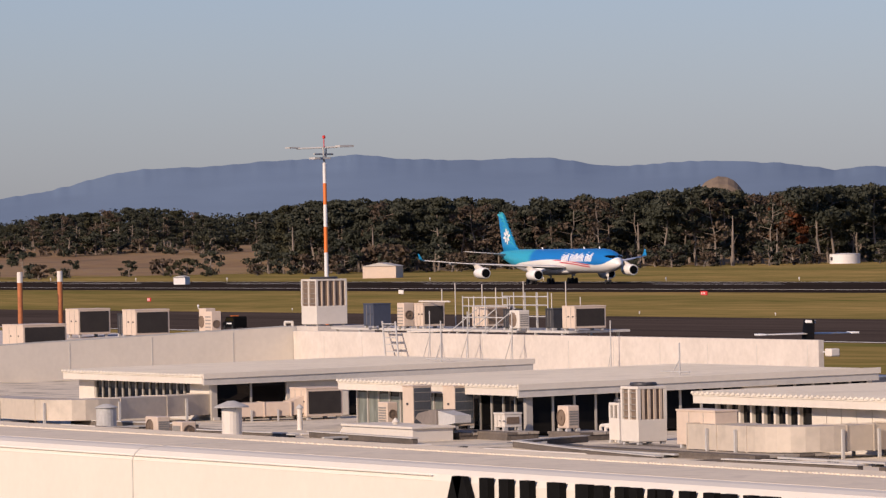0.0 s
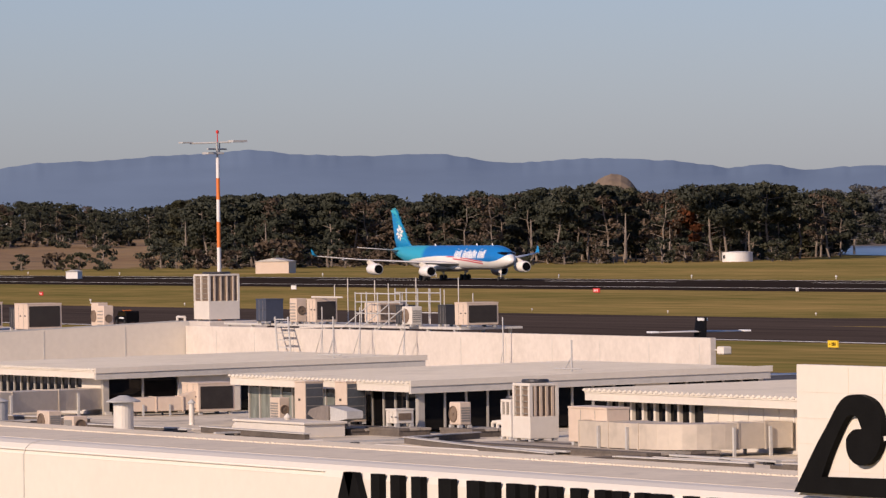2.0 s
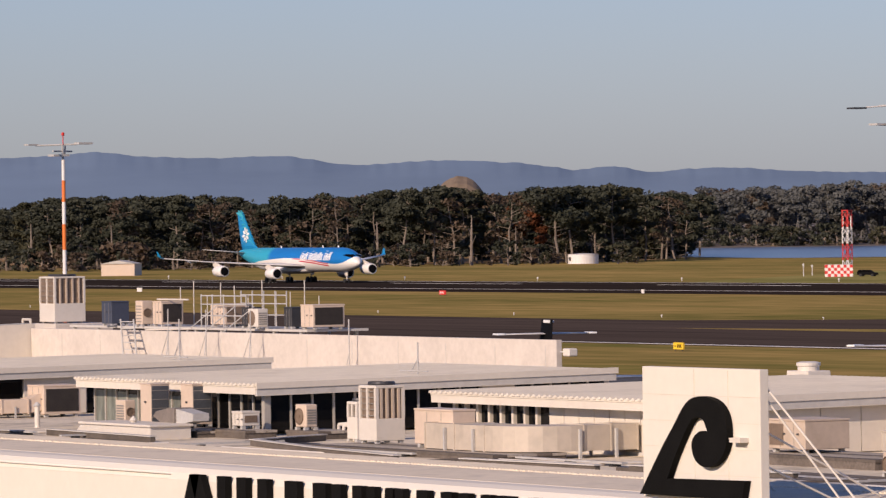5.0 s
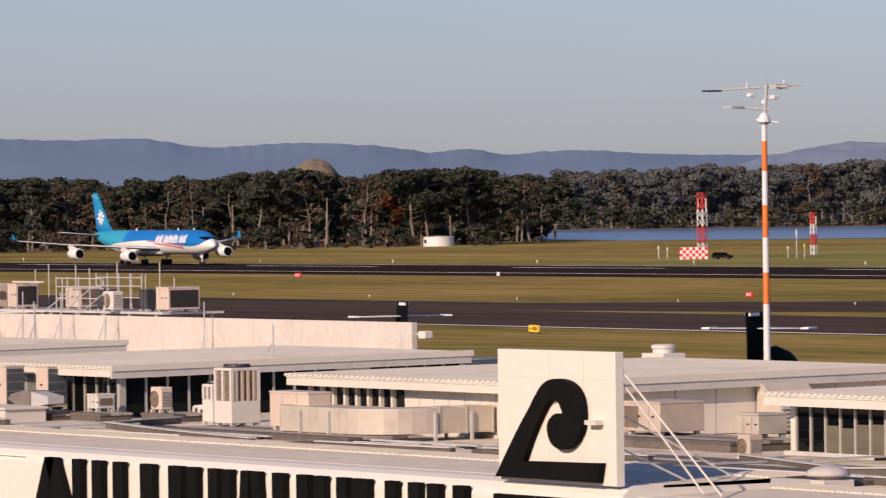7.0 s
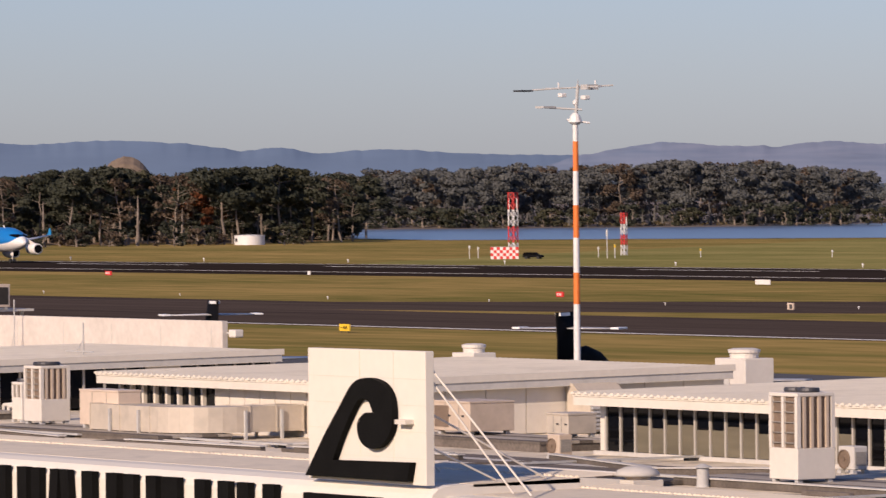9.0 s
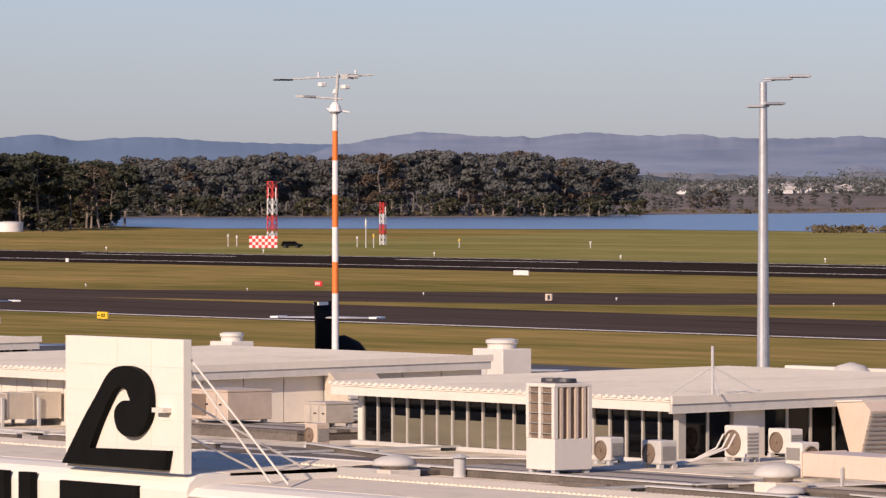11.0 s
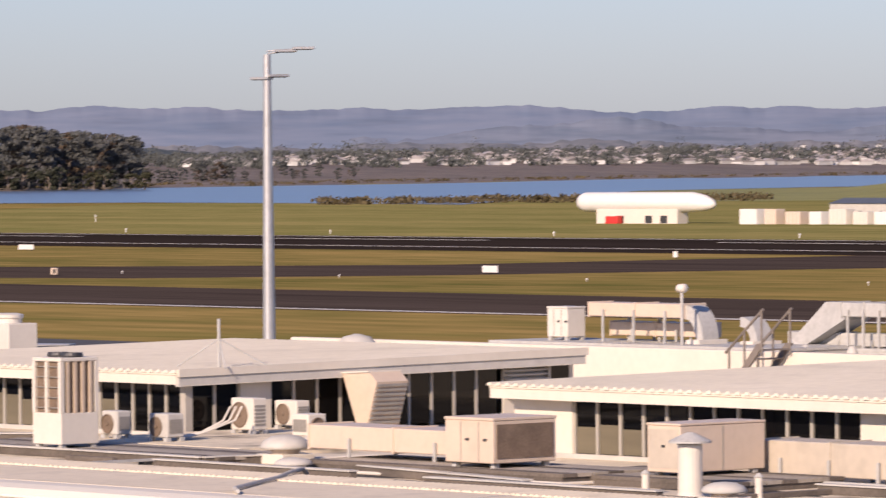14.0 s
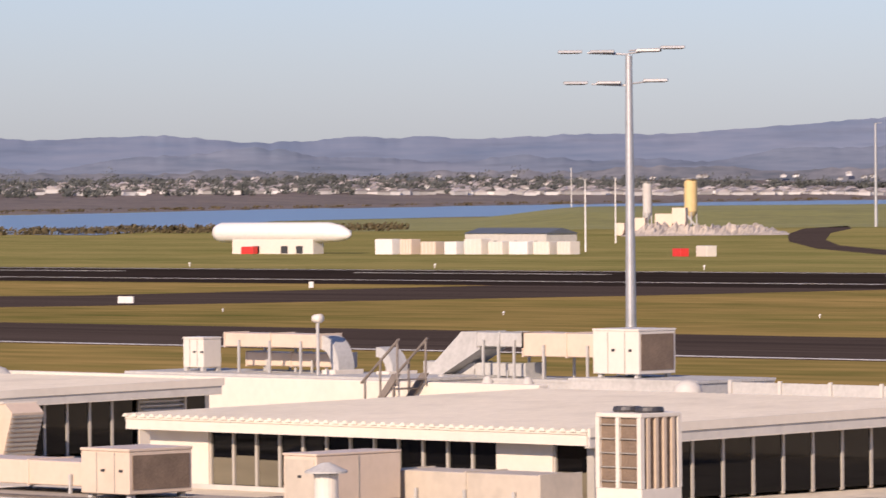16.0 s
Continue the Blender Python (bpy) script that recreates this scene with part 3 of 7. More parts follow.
for s in (-1, 1):
    wing = part("wing", foil([(9.5, s * 1.5, CZ - 1.5, 11.2, 1.3), (6.6, s * 5.5, CZ - 1.2, 9.3, 1.05), (3.0, s * 10.2, CZ - 0.95, 7.0, 0.75), (-5.2, s * 21, CZ - 0.2, 4.6, 0.45), (-11.2, s * 29, CZ + 0.7, 2.7, 0.26)], n=14), m_wing, plane, smooth=True)
    part("winglet", foil([(-11.5, s * 29.0, CZ + 0.7, 2.4, 0.16), (-12.4, s * 29.5, CZ + 1.1, 1.7, 0.12), (-13.4, s * 29.8, CZ + 2.3, 0.7, 0.05)], n=8), m_tail, wing)
    for ex, ey, ez in ((5.4, 9.4, 2.25), (-2.2, 19.3, 2.9)):
        eng = part("engine", loft([(ex + 2.9, ez, 1.0, 1.0), (ex + 3.05, ez, 1.13, 1.13), (ex + 2.85, ez, 1.24, 1.24), (ex + 1.9, ez, 1.33, 1.33), (ex + 0.2, ez, 1.33, 1.33), (ex - 1.4, ez, 1.1, 1.1), (ex - 2.0, ez, 0.85, 0.85)], 28), m_nacelle, plane, smooth=True, at=pose(0, s * ey, 0))
        part("intake", loft([(ex + 3.06, ez, 0.98, 0.98), (ex + 2.7, ez, 0.9, 0.9)], 24), M["soot"], eng)
        part("exhaust_cone", loft([(ex - 1.9, ez, 0.7, 0.7), (ex - 2.9, ez, 0.4, 0.4), (ex - 3.5, ez, 0.08, 0.08)], 16), M["dark_metal"], eng, smooth=True)
        part("pylon", prism([(ex + 1.8, ez + 1.2), (ex - 2.4, ez + 0.9), (ex - 3.5, ez + 1.9), (ex - 1.6, ez + 2.15)], s * ey - 0.16, s * ey + 0.16), M["acwhite"], plane)
    for fx, fy in ((-4.0, 7.0), (-5.6, 12.0), (-8.4, 17.0), (-10.5, 22.5)):
        part("flap_fairing", loft([(fx + 2.2, CZ - 1.5 + fy * 0.065, 0.1, 0.1), (fx, CZ - 1.75 + fy * 0.065, 0.33, 0.25), (fx - 2.4, CZ - 1.6 + fy * 0.065, 0.05, 0.05)], 10), m_wing, wing, smooth=True, at=pose(0, s * fy, 0))
    part("tailplane", foil([(-24.2, s * 0.8, CZ + 1.6, 5.6, 0.5), (-29.6, s * 9.7, CZ + 2.5, 2.1, 0.2)]), m_wing, plane, smooth=True)
fin = part("fin", foil([(-19.5, 0, CZ + 2.1, 10.0, 0.75), (-22.6, 0, CZ + 3.6, 7.8, 0.65), (-29.2, 0, CZ + 11.35, 3.1, 0.3)], "z", 14), m_tail, plane, smooth=True)


def fin_lead(z):
    k = (z - (CZ + 3.6)) / 7.75
    return -22.6 - 6.6 * k


for k in range(8):
    z0 = CZ + 3.4 + k * 0.98 + (0.25 if k % 2 else 0)
    a0 = fin_lead(z0)
    pts = [(a0 - 0.15, z0), (a0 - 2.2, z0 + 1.05), (a0 - 4.4 + 0.25 * k, z0 + 0.9), (a0 - 4.4 + 0.25 * k, z0 + 1.12), (a0 - 2.2, z0 + 1.32), (a0 - 0.35, z0 + 0.28)]
    for s in (-1, 1):
        part("swirl_line", prism(pts, s * 0.30 - 0.012, s * 0.30 + 0.012), m_teal, fin)
for s in (-1, 1):
    part("tip_patch", prism([(fin_lead(CZ + 10.0) - 0.2, CZ + 10.0), (fin_lead(CZ + 10.9) - 3.2, CZ + 10.9), (-32.25, CZ + 11.3), (-29.3, CZ + 11.3)], s * 0.22 - 0.012, s * 0.22 + 0.012), m_teal, fin)
    for k in range(8):
        an = k * math.pi / 4 + 0.2
        c, sn = math.cos(an), math.sin(an)
        ln = 2.0 if k % 2 == 0 else 1.75
        pts = [(0.22 * c, 0.22 * sn), (ln * 0.55 * c - 0.34 * sn, ln * 0.55 * sn + 0.34 * c), (ln * 0.85 * c - 0.26 * sn, ln * 0.85 * sn + 0.26 * c), (ln * c, ln * sn), (ln * 0.85 * c + 0.26 * sn, ln * 0.85 * sn - 0.26 * c), (ln * 0.55 * c + 0.34 * sn, ln * 0.55 * sn - 0.34 * c)]
        part("petal", prism([(-27.1 + a, CZ + 5.9 + b) for a, b in pts], s * 0.335 - 0.012, s * 0.335 + 0.012), m_petal, fin)
# name on the side as plain slanted bars
for s in (-1, 1):
    x = 7.0
    for wd in (3, 6, 3):
        for k in range(wd):
            hgt = 2.15 if k == 0 else (1.5 if k % 2 else 1.9)
            bm = bmesh.new()
            for (dx, z0) in ((0, -0.1), (0.62, -0.1)):
                zz = [z0 + hgt * q / 4 for q in range(5)]
                for q in range(4):
                    def sk(xx, z):
                        zc = z
                        return (xx + 0.16 * z, s * (math.sqrt(max(0.01, 2.82 ** 2 - zc ** 2)) + 0.012), CZ + z)
                    vs = [bm.verts.new(sk(x + dx, zz[q])), bm.verts.new(sk(x + dx + 0.42, zz[q])), bm.verts.new(sk(x + dx + 0.42, zz[q + 1])), bm.verts.new(sk(x + dx, zz[q + 1]))]
                    bm.faces.new(vs)
            part("name_bar", bm, m_petal, plane, "white slanted bar")
            x += 1.2
        x += 0.7
part("cockpit_window", loft([(30.6, CZ + 0.66, 0.36, 1.2), (29.9, CZ + 0.86, 0.42, 1.8), (28.9, CZ + 1.02, 0.42, 2.1), (28.2, CZ + 1.1, 0.3, 2.2)], 20), M["glass"], plane, smooth=True)
for x, y0 in ((25.6, 0.0), (-3.6, 5.35), (-3.6, -5.35), (-4.4, 0.0)):
    gear = part("landing_gear", tubes(((x, y0, 0.6), (x + (0.3 if x > 0 else 0.6), y0 * 0.93, 3.4), 0.17)), M["acwhite"], plane)
    part("gear_door", boxes((x - 0.9, x + 0.5, y0 - 0.05 + (0.5 if y0 else 0), y0 + 0.03 + (0.5 if y0 else 0), 1.75, 3.1)), M["acwhite"], gear)
    for dx in ((0,) if x > 0 else ((0,) if y0 == 0 else (-0.95, 0.95))):
        for dy in (-0.5, 0.5):
            r = 0.5 if x > 0 else 0.68
            bm = bmesh.new()
            tube(bm, (x + dx, y0 + dy - 0.2, r), (x + dx, y0 + dy + 0.2, r), r, n=18)
            part("tyre", bm, M["rubber"], gear)
for x in (14.0, -8.0, 22.0):
    part("antenna", prism([(x, CZ + 2.78), (x - 0.7, CZ + 2.78), (x - 0.75, CZ + 3.3), (x - 0.45, CZ + 3.3)], -0.03, 0.03), m_petal, plane)
# ---- far land, hills, trees ----
def rise(lo, hi, v):
    k = min(1.0, max(0.0, (v - lo) / (hi - lo)))
    return k * k * (3 - 2 * k)


def field_z(d):
    return 7.5 * rise(1760, 2260, d)


def polar_sheet(a0, a1, na, ds, height):
    bm = bmesh.new()
    vs = []
    for d in ds:
        row = []
        for i in range(na + 1):
            a = a0 + (a1 - a0) * i / na
            row.append(bm.verts.new(polar(AZ0 + a, d, height(a, d))))
        vs.append(row)
    for p, q in zip(vs, vs[1:]):
        for i in range(na):
            bm.faces.new((p[i], p[i + 1], q[i + 1], q[i]))
    bmesh.ops.recalc_face_normals(bm, faces=bm.faces[:])
    for fc in bm.faces:
        if fc.normal.z < 0:
            fc.normal_flip()
    return bm


m_field = mat("brown_field", (0.30, 0.165, 0.065), 0.95, var=0.3, scale=0.012, fine=0.15, tint=(0.26, 0.165, 0.06), stain=0.5, stain_col=(0.07, 0.065, 0.025))
bm = polar_sheet(-16, -3.6, 40, [1745 + 40 * i for i in range(22)], lambda a, d: 0.03 + field_z(d) * rise(-3.6, -5.2, a) + (0.4 * noise.noise((a, d / 60, 0)) if d > 1760 else 0))
tagged(part("far_field", bm, m_field), "brown dry pasture rising behind the trees", "field", kind="structure")
m_marsh = mat("marsh_scrub", (0.145, 0.118, 0.092), 0.95, var=0.35, scale=0.02, fine=0.2, tint=(0.17, 0.13, 0.10), stain=0.5, stain_col=(0.075, 0.07, 0.055))


def shore_z(a, d):
    return 0.2 + (9 + 0.7 * max(0.0, a)) * rise(0, 1000, d - 2400 - 105 * max(0.0, a - 0.5)) + 1.0 * noise.noise((a * 3, d / 90, 2.0))


bm = polar_sheet(-5.2, 16, 80, [2380, 2420, 2480, 2560, 2650, 2760, 2900, 3050, 3250, 3500, 3750, 4000, 4300], lambda a, d: (-0.5 if d < 2400 + (a > 0.5) * (a - 0.5) * 105 else max(0.3, shore_z(a, d))))
tagged(part("far_shore", bm, m_marsh), "far harbour shore with scrub rising to the town", "shore", kind="structure")
# ranges of hills at the horizon; haze is put into their base colours
# ridge heights at even steps of bearing, in 1/10000 of the distance
RIDGE_FAR = [52, 62, 72, 88, 104, 109, 110, 115, 119, 122, 126, 118, 115, 113, 115, 113, 100, 98, 103, 103, 100, 94, 84, 89, 78, 83, 84, 79, 75, 73, 72, 70, 70, 69, 69, 68, 68, 68, 67, 67, 66]
RIDGE_NEAR = [40, 53, 69, 78, 87, 92, 90, 85, 85, 84, 91, 91, 87, 86, 90, 83, 82, 81, 82, 84, 84, 81, 82, 85, 86, 87, 84, 79, 74, 74, 75, 80, 83, 79, 83, 78, 77, 79, 81, 83, 84, 83, 82, 84, 88, 91, 95, 98, 102, 106, 109, 113]


def ridge(hs, a0, step, a):
    """Height of a ridge at bearing a, eased between its steps."""
    f = min(len(hs) - 1.001, max(0.0, (a - a0) / step))
    i = int(f)
    p = [hs[min(len(hs) - 1, max(0, i + k))] for k in (-1, 0, 1, 2)]
    q = f - i
    return p[1] + 0.5 * q * (p[2] - p[0] + q * (2 * p[0] - 5 * p[1] + 4 * p[2] - p[3] + q * (3 * (p[1] - p[2]) + p[3] - p[0])))


def hill_bm(a0, a1, d, top_at, lumps, depth, crease=0.05):
    bm = bmesh.new()
    n = int((a1 - a0) * 40)
    rows = []
    for k in range(9):
        row = []
        for i in range(n + 1):
            a = a0 + (a1 - a0) * i / n
            f = k / 8
            el = top_at(a) + lumps * 0.4 * noise.noise((a * 5, 3, 1)) * f ** 3
            top = EYE[2] + (el + lumps * (0.5 * noise.noise((a * 7, 3, 1)) + 0.3 * noise.noise((a * 13, 3, 1))) * f ** 4) * 1e-4 * d
            even = EYE[2] + sum(top_at(a + 0.35 * j) for j in (-3, -2, -1, 0, 1, 2, 3)) / 7 * 1e-4 * d
            fold = noise.noise((a * 1.3, f * 3.0, 5)) + 0.5 * noise.noise((a * 2.6, f * 6.0, 8))
            dd = d - depth * (1 - f) + depth * crease * fold * min(1.0, 3 * (1 - f))
            row.append(bm.verts.new(polar(AZ0 + a, dd, -4 + (even + 4) * f ** 0.8 + (top - even) * f ** 5)))
        rows.append(row)
    for p, q in zip(rows, rows[1:]):
        for i in range(n):
            bm.faces.new((p[i], p[i + 1], q[i + 1], q[i]))
    for fc in bm.faces:
        fc.normal_update()
        if fc.normal.dot(fc.calc_center_median()) > 0:
            fc.normal_flip()
    return bm


# air haze painted into the hill colours as pale blue and grey
m_hill = mat("hazed_far_hills", (0.160, 0.225, 0.320), 1.0, var=0.06, scale=0.004, fine=0.015, spec=0.0, stretch=(1, 1, 6), stain=0.4, stain_col=(0.142, 0.20, 0.288))
m_hill_r = mat("hazed_near_hills", (0.180, 0.235, 0.33), 1.0, var=0.09, scale=0.005, fine=0.02, tint=(0.225, 0.258, 0.33), spec=0.0, stretch=(1, 1, 9), stain=0.55, stain_col=(0.155, 0.19, 0.255))
m_low = mat("hazed_low_land", (0.085, 0.105, 0.12), 1.0, var=0.25, scale=0.012, fine=0.05, spec=0.0)
tagged(part("backdrop", hill_bm(-17, 4.5, 4700, lambda a: ridge(RIDGE_FAR, -13.3, 0.4, a), 3.5, 260, 0.006), m_hill, smooth=True), "hazed blue distant hill range at the horizon", "hills", kind="structure")
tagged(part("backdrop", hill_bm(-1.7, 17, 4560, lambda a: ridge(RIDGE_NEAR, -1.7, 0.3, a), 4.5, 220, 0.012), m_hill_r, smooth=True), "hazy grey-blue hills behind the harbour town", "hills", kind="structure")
tagged(part("backdrop", hill_bm(-17, 2.5, 4100, lambda a: 2 + 6 * math.exp(-((a + 12) / 2.5) ** 2) + 22 * math.exp(-((a + 1) / 2) ** 2) + 16 * math.exp(-(a - 1.5) ** 2), 3.0, 200), m_low, smooth=True), "hazed low wooded land below the hills", "hills", kind="structure")
# a darker wooded foothill between the hills and the town, haze in its colour
tagged(part("backdrop", hill_bm(0.6, 17, 4330, lambda a: 4 + 16 * rise(0.8, 3.0, a) + 3 * math.sin(a * 1.3) + 3 * math.sin(a * 2.9 + 1) + 2 * math.sin(a * 6.1), 8.0, 120, 0.02), mat("hazed_foothill", (0.165, 0.19, 0.225), 1.0, var=0.2, scale=0.015, fine=0.06, spec=0.0, stretch=(1, 1, 3), tint=(0.21, 0.21, 0.225), stain=0.7, stain_col=(0.125, 0.145, 0.17)), smooth=True), "hazed wooded foothills behind the harbour town", "hills", kind="structure")
# middle layer, its blue-grey also painted haze
tagged(part("backdrop", hill_bm(1.6, 17, 4450, lambda a: 6 + 40 * rise(2.0, 6.0, a) + 9 * math.sin(a * 0.9 + 2) + 6 * math.sin(a * 2.1) + 4 * math.sin(a * 4.7 + 1), 7.0, 140, 0.015), mat("hazed_middle_hills", (0.165, 0.21, 0.285), 1.0, var=0.14, scale=0.007, fine=0.025, spec=0.0, stretch=(1, 1, 9), tint=(0.205, 0.23, 0.285), stain=0.6, stain_col=(0.135, 0.165, 0.215)), smooth=True), "hazy middle hills behind the harbour town", "hills", kind="structure")

# trees: a trunk, limbs and a crown of many leaf sprays
m_bark = mat("grey_bark", (0.20, 0.165, 0.135), 0.95, var=0.3, scale=0.6, fine=4, island=0.2)
# bark of the trees across the inlet, greyed by haze in its colour
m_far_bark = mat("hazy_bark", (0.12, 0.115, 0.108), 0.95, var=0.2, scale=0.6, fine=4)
LEAF = {
    "pine": mat("pine_foliage", (0.037, 0.043, 0.031), 0.95, var=0.3, scale=0.12, fine=0.7, tint=(0.056, 0.059, 0.044), island=0.16, spec=0.05),
    "olive": mat("olive_foliage", (0.036, 0.040, 0.024), 0.95, var=0.3, scale=0.12, fine=0.7, tint=(0.062, 0.060, 0.038), island=0.18, spec=0.05),
    "dry": mat("dry_foliage", (0.070, 0.053, 0.040), 0.95, var=0.3, scale=0.15, fine=0.9, tint=(0.10, 0.075, 0.055), island=0.3, spec=0.05),
    # across the inlet: haze put into a paler, greyer pine colour
    "far_pine": mat("hazed_pine_foliage", (0.095, 0.101, 0.100), 0.95, var=0.12, scale=0.1, fine=0.6, tint=(0.112, 0.114, 0.108), island=0.08, spec=0.05),
    "russet": mat("russet_foliage", (0.10, 0.038, 0.02), 0.95, var=0.3, scale=0.15, fine=0.9, tint=(0.13, 0.05, 0.025), island=0.3, spec=0.05),
}


def spray(verts, faces, rng, c, r, n, size, flat=0.65):
    """Adds n small leaf sprays that form a puff round c, each turned roughly outwards."""
    for _ in range(n):
        d = Vector((rng.gauss(0, 1), rng.gauss(0, 1), rng.gauss(0, 1))).normalized()
        q = r * rng.uniform(0.35, 1.0) ** 0.6
        p = Vector((d.x * q, d.y * q, d.z * q * flat)) + c
        s = size * rng.uniform(0.55, 1.3)
        nv = (d + Vector((rng.gauss(0, 0.75), rng.gauss(0, 0.75), rng.gauss(0, 0.75) + 0.25))).normalized()
        a = nv.cross(Vector((rng.uniform(-1, 1), rng.uniform(-1, 1), rng.uniform(-0.4, 0.4)))).normalized()
        b = nv.cross(a)
        k = len(verts)
        verts.extend((p - a * s, p + b * s * 0.6, p + a * s, p - b * s * 0.5))
        faces.append((k, k + 1, k + 2, k + 3))


def make_tree(seed, leaf, height=20.0, bare=0.27, spread=4.4, clumps=16, per=170, label="", flat_top=False):
    rng = random.Random(seed)
    g = thing("tree", pose(0, 0, -60), label, "tree", "trees beside the airfield")
    bm = bmesh.new()
    lean = Vector((rng.uniform(-0.08, 0.08), rng.uniform(-0.08, 0.08), 1))
    pts = [lean * (height * 0.86 * i / 6) + Vector((rng.uniform(-0.3, 0.3), rng.uniform(-0.3, 0.3), 0)) * (i > 0) for i in range(7)]
    for i in range(6):
        tube(bm, pts[i], pts[i + 1], 0.27 * (1 - i / 7), 0.27 * (1 - (i + 1) / 7), n=6, cap=False)
    verts, faces = [], []
    for k in range(clumps):
        f = bare + (1 - bare) * (k + rng.random()) / clumps
        o = pts[min(5, int(f * 6))].lerp(pts[min(6, int(f * 6) + 1)], (f * 6) % 1)
        an = rng.uniform(0, 6.28)
        reach = spread * (0.35 + 0.65 * rng.random()) * ((1.0 if f > 0.75 else 0.7) if flat_top else (1.15 - 0.75 * abs(f - 0.55)))
        tip = o + Vector((math.cos(an) * reach, math.sin(an) * reach, rng.uniform(0.2, 0.5) * reach * (1.0 if f < 0.85 else 0.5)))
        if tip.z > height * 0.97:
            tip.z = height * rng.uniform(0.9, 0.97)
        tube(bm, o, tip, 0.085, 0.03, n=4, cap=False)
        spray(verts, faces, rng, tip, rng.uniform(0.24, 0.5) * spread, per, 0.46, 0.62)
    spray(verts, faces, rng, pts[6], 0.36 * spread, per, 0.46)
    for k in range(7):
        f = rng.uniform(0.12, bare)
        o = lean * (height * f)
        an = rng.uniform(0, 6.28)
        r = rng.uniform(1.2, 3.0)
        tube(bm, o, o + Vector((math.cos(an) * r, math.sin(an) * r, rng.uniform(-0.2, 1.2))), 0.07, 0.02, n=4, cap=False)
    part("trunk", bm, m_far_bark if leaf == "far_pine" else m_bark, g)
    me = bpy.data.meshes.new("crown")
    me.from_pydata(verts, [], faces)
    me.materials.append(LEAF[leaf])
    cr = new("crown", me)
    cr.parent = g
    return g


TL = "tall dark pine with pale bare trunk beside the airfield"
tree_kinds = [
    make_tree(11, "pine", label=TL), make_tree(12, "pine", spread=5.0, bare=0.42, label=TL), make_tree(13, "olive", bare=0.5, label="olive-green tree with thin grey trunk"),
    make_tree(14, "pine", spread=5.2, bare=0.5, flat_top=True, clumps=15, label="flat-topped dark pine with bare lower trunk"),
    make_tree(15, "dry", bare=0.25, clumps=12, per=42, label="half-bare brown winter tree with dry twigs"), make_tree(16, "pine", bare=0.12, clumps=20, spread=4.0, label="dense dark evergreen with foliage to the ground"),
    make_tree(17, "olive", bare=0.15, spread=4.6, clumps=18, label="broad olive-green tree with low branches"),
]
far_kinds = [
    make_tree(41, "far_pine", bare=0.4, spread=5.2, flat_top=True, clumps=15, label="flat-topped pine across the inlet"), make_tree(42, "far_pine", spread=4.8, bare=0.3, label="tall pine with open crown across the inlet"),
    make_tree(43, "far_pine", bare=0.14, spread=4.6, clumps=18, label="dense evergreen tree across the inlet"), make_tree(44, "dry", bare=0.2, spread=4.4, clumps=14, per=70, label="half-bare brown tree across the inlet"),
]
bush_kinds = [
    make_tree(21, "olive", height=6.0, bare=0.05, spread=2.6, clumps=10, per=46, label="low olive scrub bush on the field edge"),
    make_tree(22, "dry", height=5.0, bare=0.05, spread=2.6, clumps=10, per=36, label="dry brown scrub bush on the field edge"),
    make_tree(23, "pine", height=7.0, bare=0.05, spread=2.8, clumps=11, per=46, label="small dark evergreen bush"),
]
for b in bush_kinds:
    b.name = "bush"
    tagged(b, category="bush", group="scrub bushes beside the airfield")
russet = make_tree(31, "russet", height=20, bare=0.3, spread=4.6, clumps=14, label="russet-brown winter tree among the pines")
snag = thing("bare_tree", pose(0, 0, -60), "bare pale dead tree trunk standing alone", "tree")
part("trunk", tubes(((0, 0, 0), (0.2, 0, 9), 0.4, 0.25), ((0.2, 0, 9), (0.1, 0.1, 15), 0.25, 0.08), ((0.15, 0, 6), (1.6, 0.4, 9), 0.1, 0.03), ((0.2, 0, 8), (-1.4, 0.2, 11), 0.1, 0.03)), m_bark, snag)
rng = random.Random(5)


def tree_at(kind, az, d, z, k):
    m = Matrix.Translation(polar(AZ0 + az, d, z)) @ Matrix.Rotation(rng.uniform(0, 6.28), 4, "Z") @ Matrix.Diagonal((k * rng.uniform(1.05, 1.45), k * rng.uniform(1.05, 1.45), k, 1))
    copy_thing(kind, m)


# heights of the tree tops above the eye level at even steps of bearing, in 1/10000 of the distance
TREE_TOPS = [13, 16, 24, 34, 39, 43, 37, 27, 28, 43, 48, 46, 47, 51, 49, 34, 46, 43, 50, 58, 53, 47, 54, 60, 55, 42, 46, 44, 47, 52, 49, 49, 52, 55, 58, 55, 56, 45, 40, 26, 18]


def top_el(a):
    return ridge(TREE_TOPS, -13.6, 0.4, a)


# belt beside the runway
n = 96
for i in range(n):
    a = -9.9 + 6.6 * (i + rng.uniform(-0.35, 0.35)) / n
    d = rng.uniform(1700, 1830) + max(0.0, a + 4.6) * 60
    z = field_z(d) * rise(-3.6, -5.2, a)
    top = EYE[2] + (top_el(a) + 5 - 20 * rng.random() ** 1.6) * 1e-4 * d
    kind = tree_kinds[rng.choice((0, 0, 1, 1, 2, 3, 3, 4, 5, 5, 6))]
    tree_at(kind, a, d, z - 0.3, max(8.0, top - z) / 18.8)
for i in range(44):
    a = -10.5 + 7.3 * (i + rng.random()) / 44
    d = rng.uniform(1860, 1990)
    z = field_z(d) * rise(-3.6, -5.2, a)
    top = EYE[2] + (top_el(a) + 3 - 12 * rng.random()) * 1e-4 * d
    tree_at(tree_kinds[rng.choice((0, 1, 5, 5, 6))], a, d, z - 0.3, max(7.0, top - z) / 18.8)


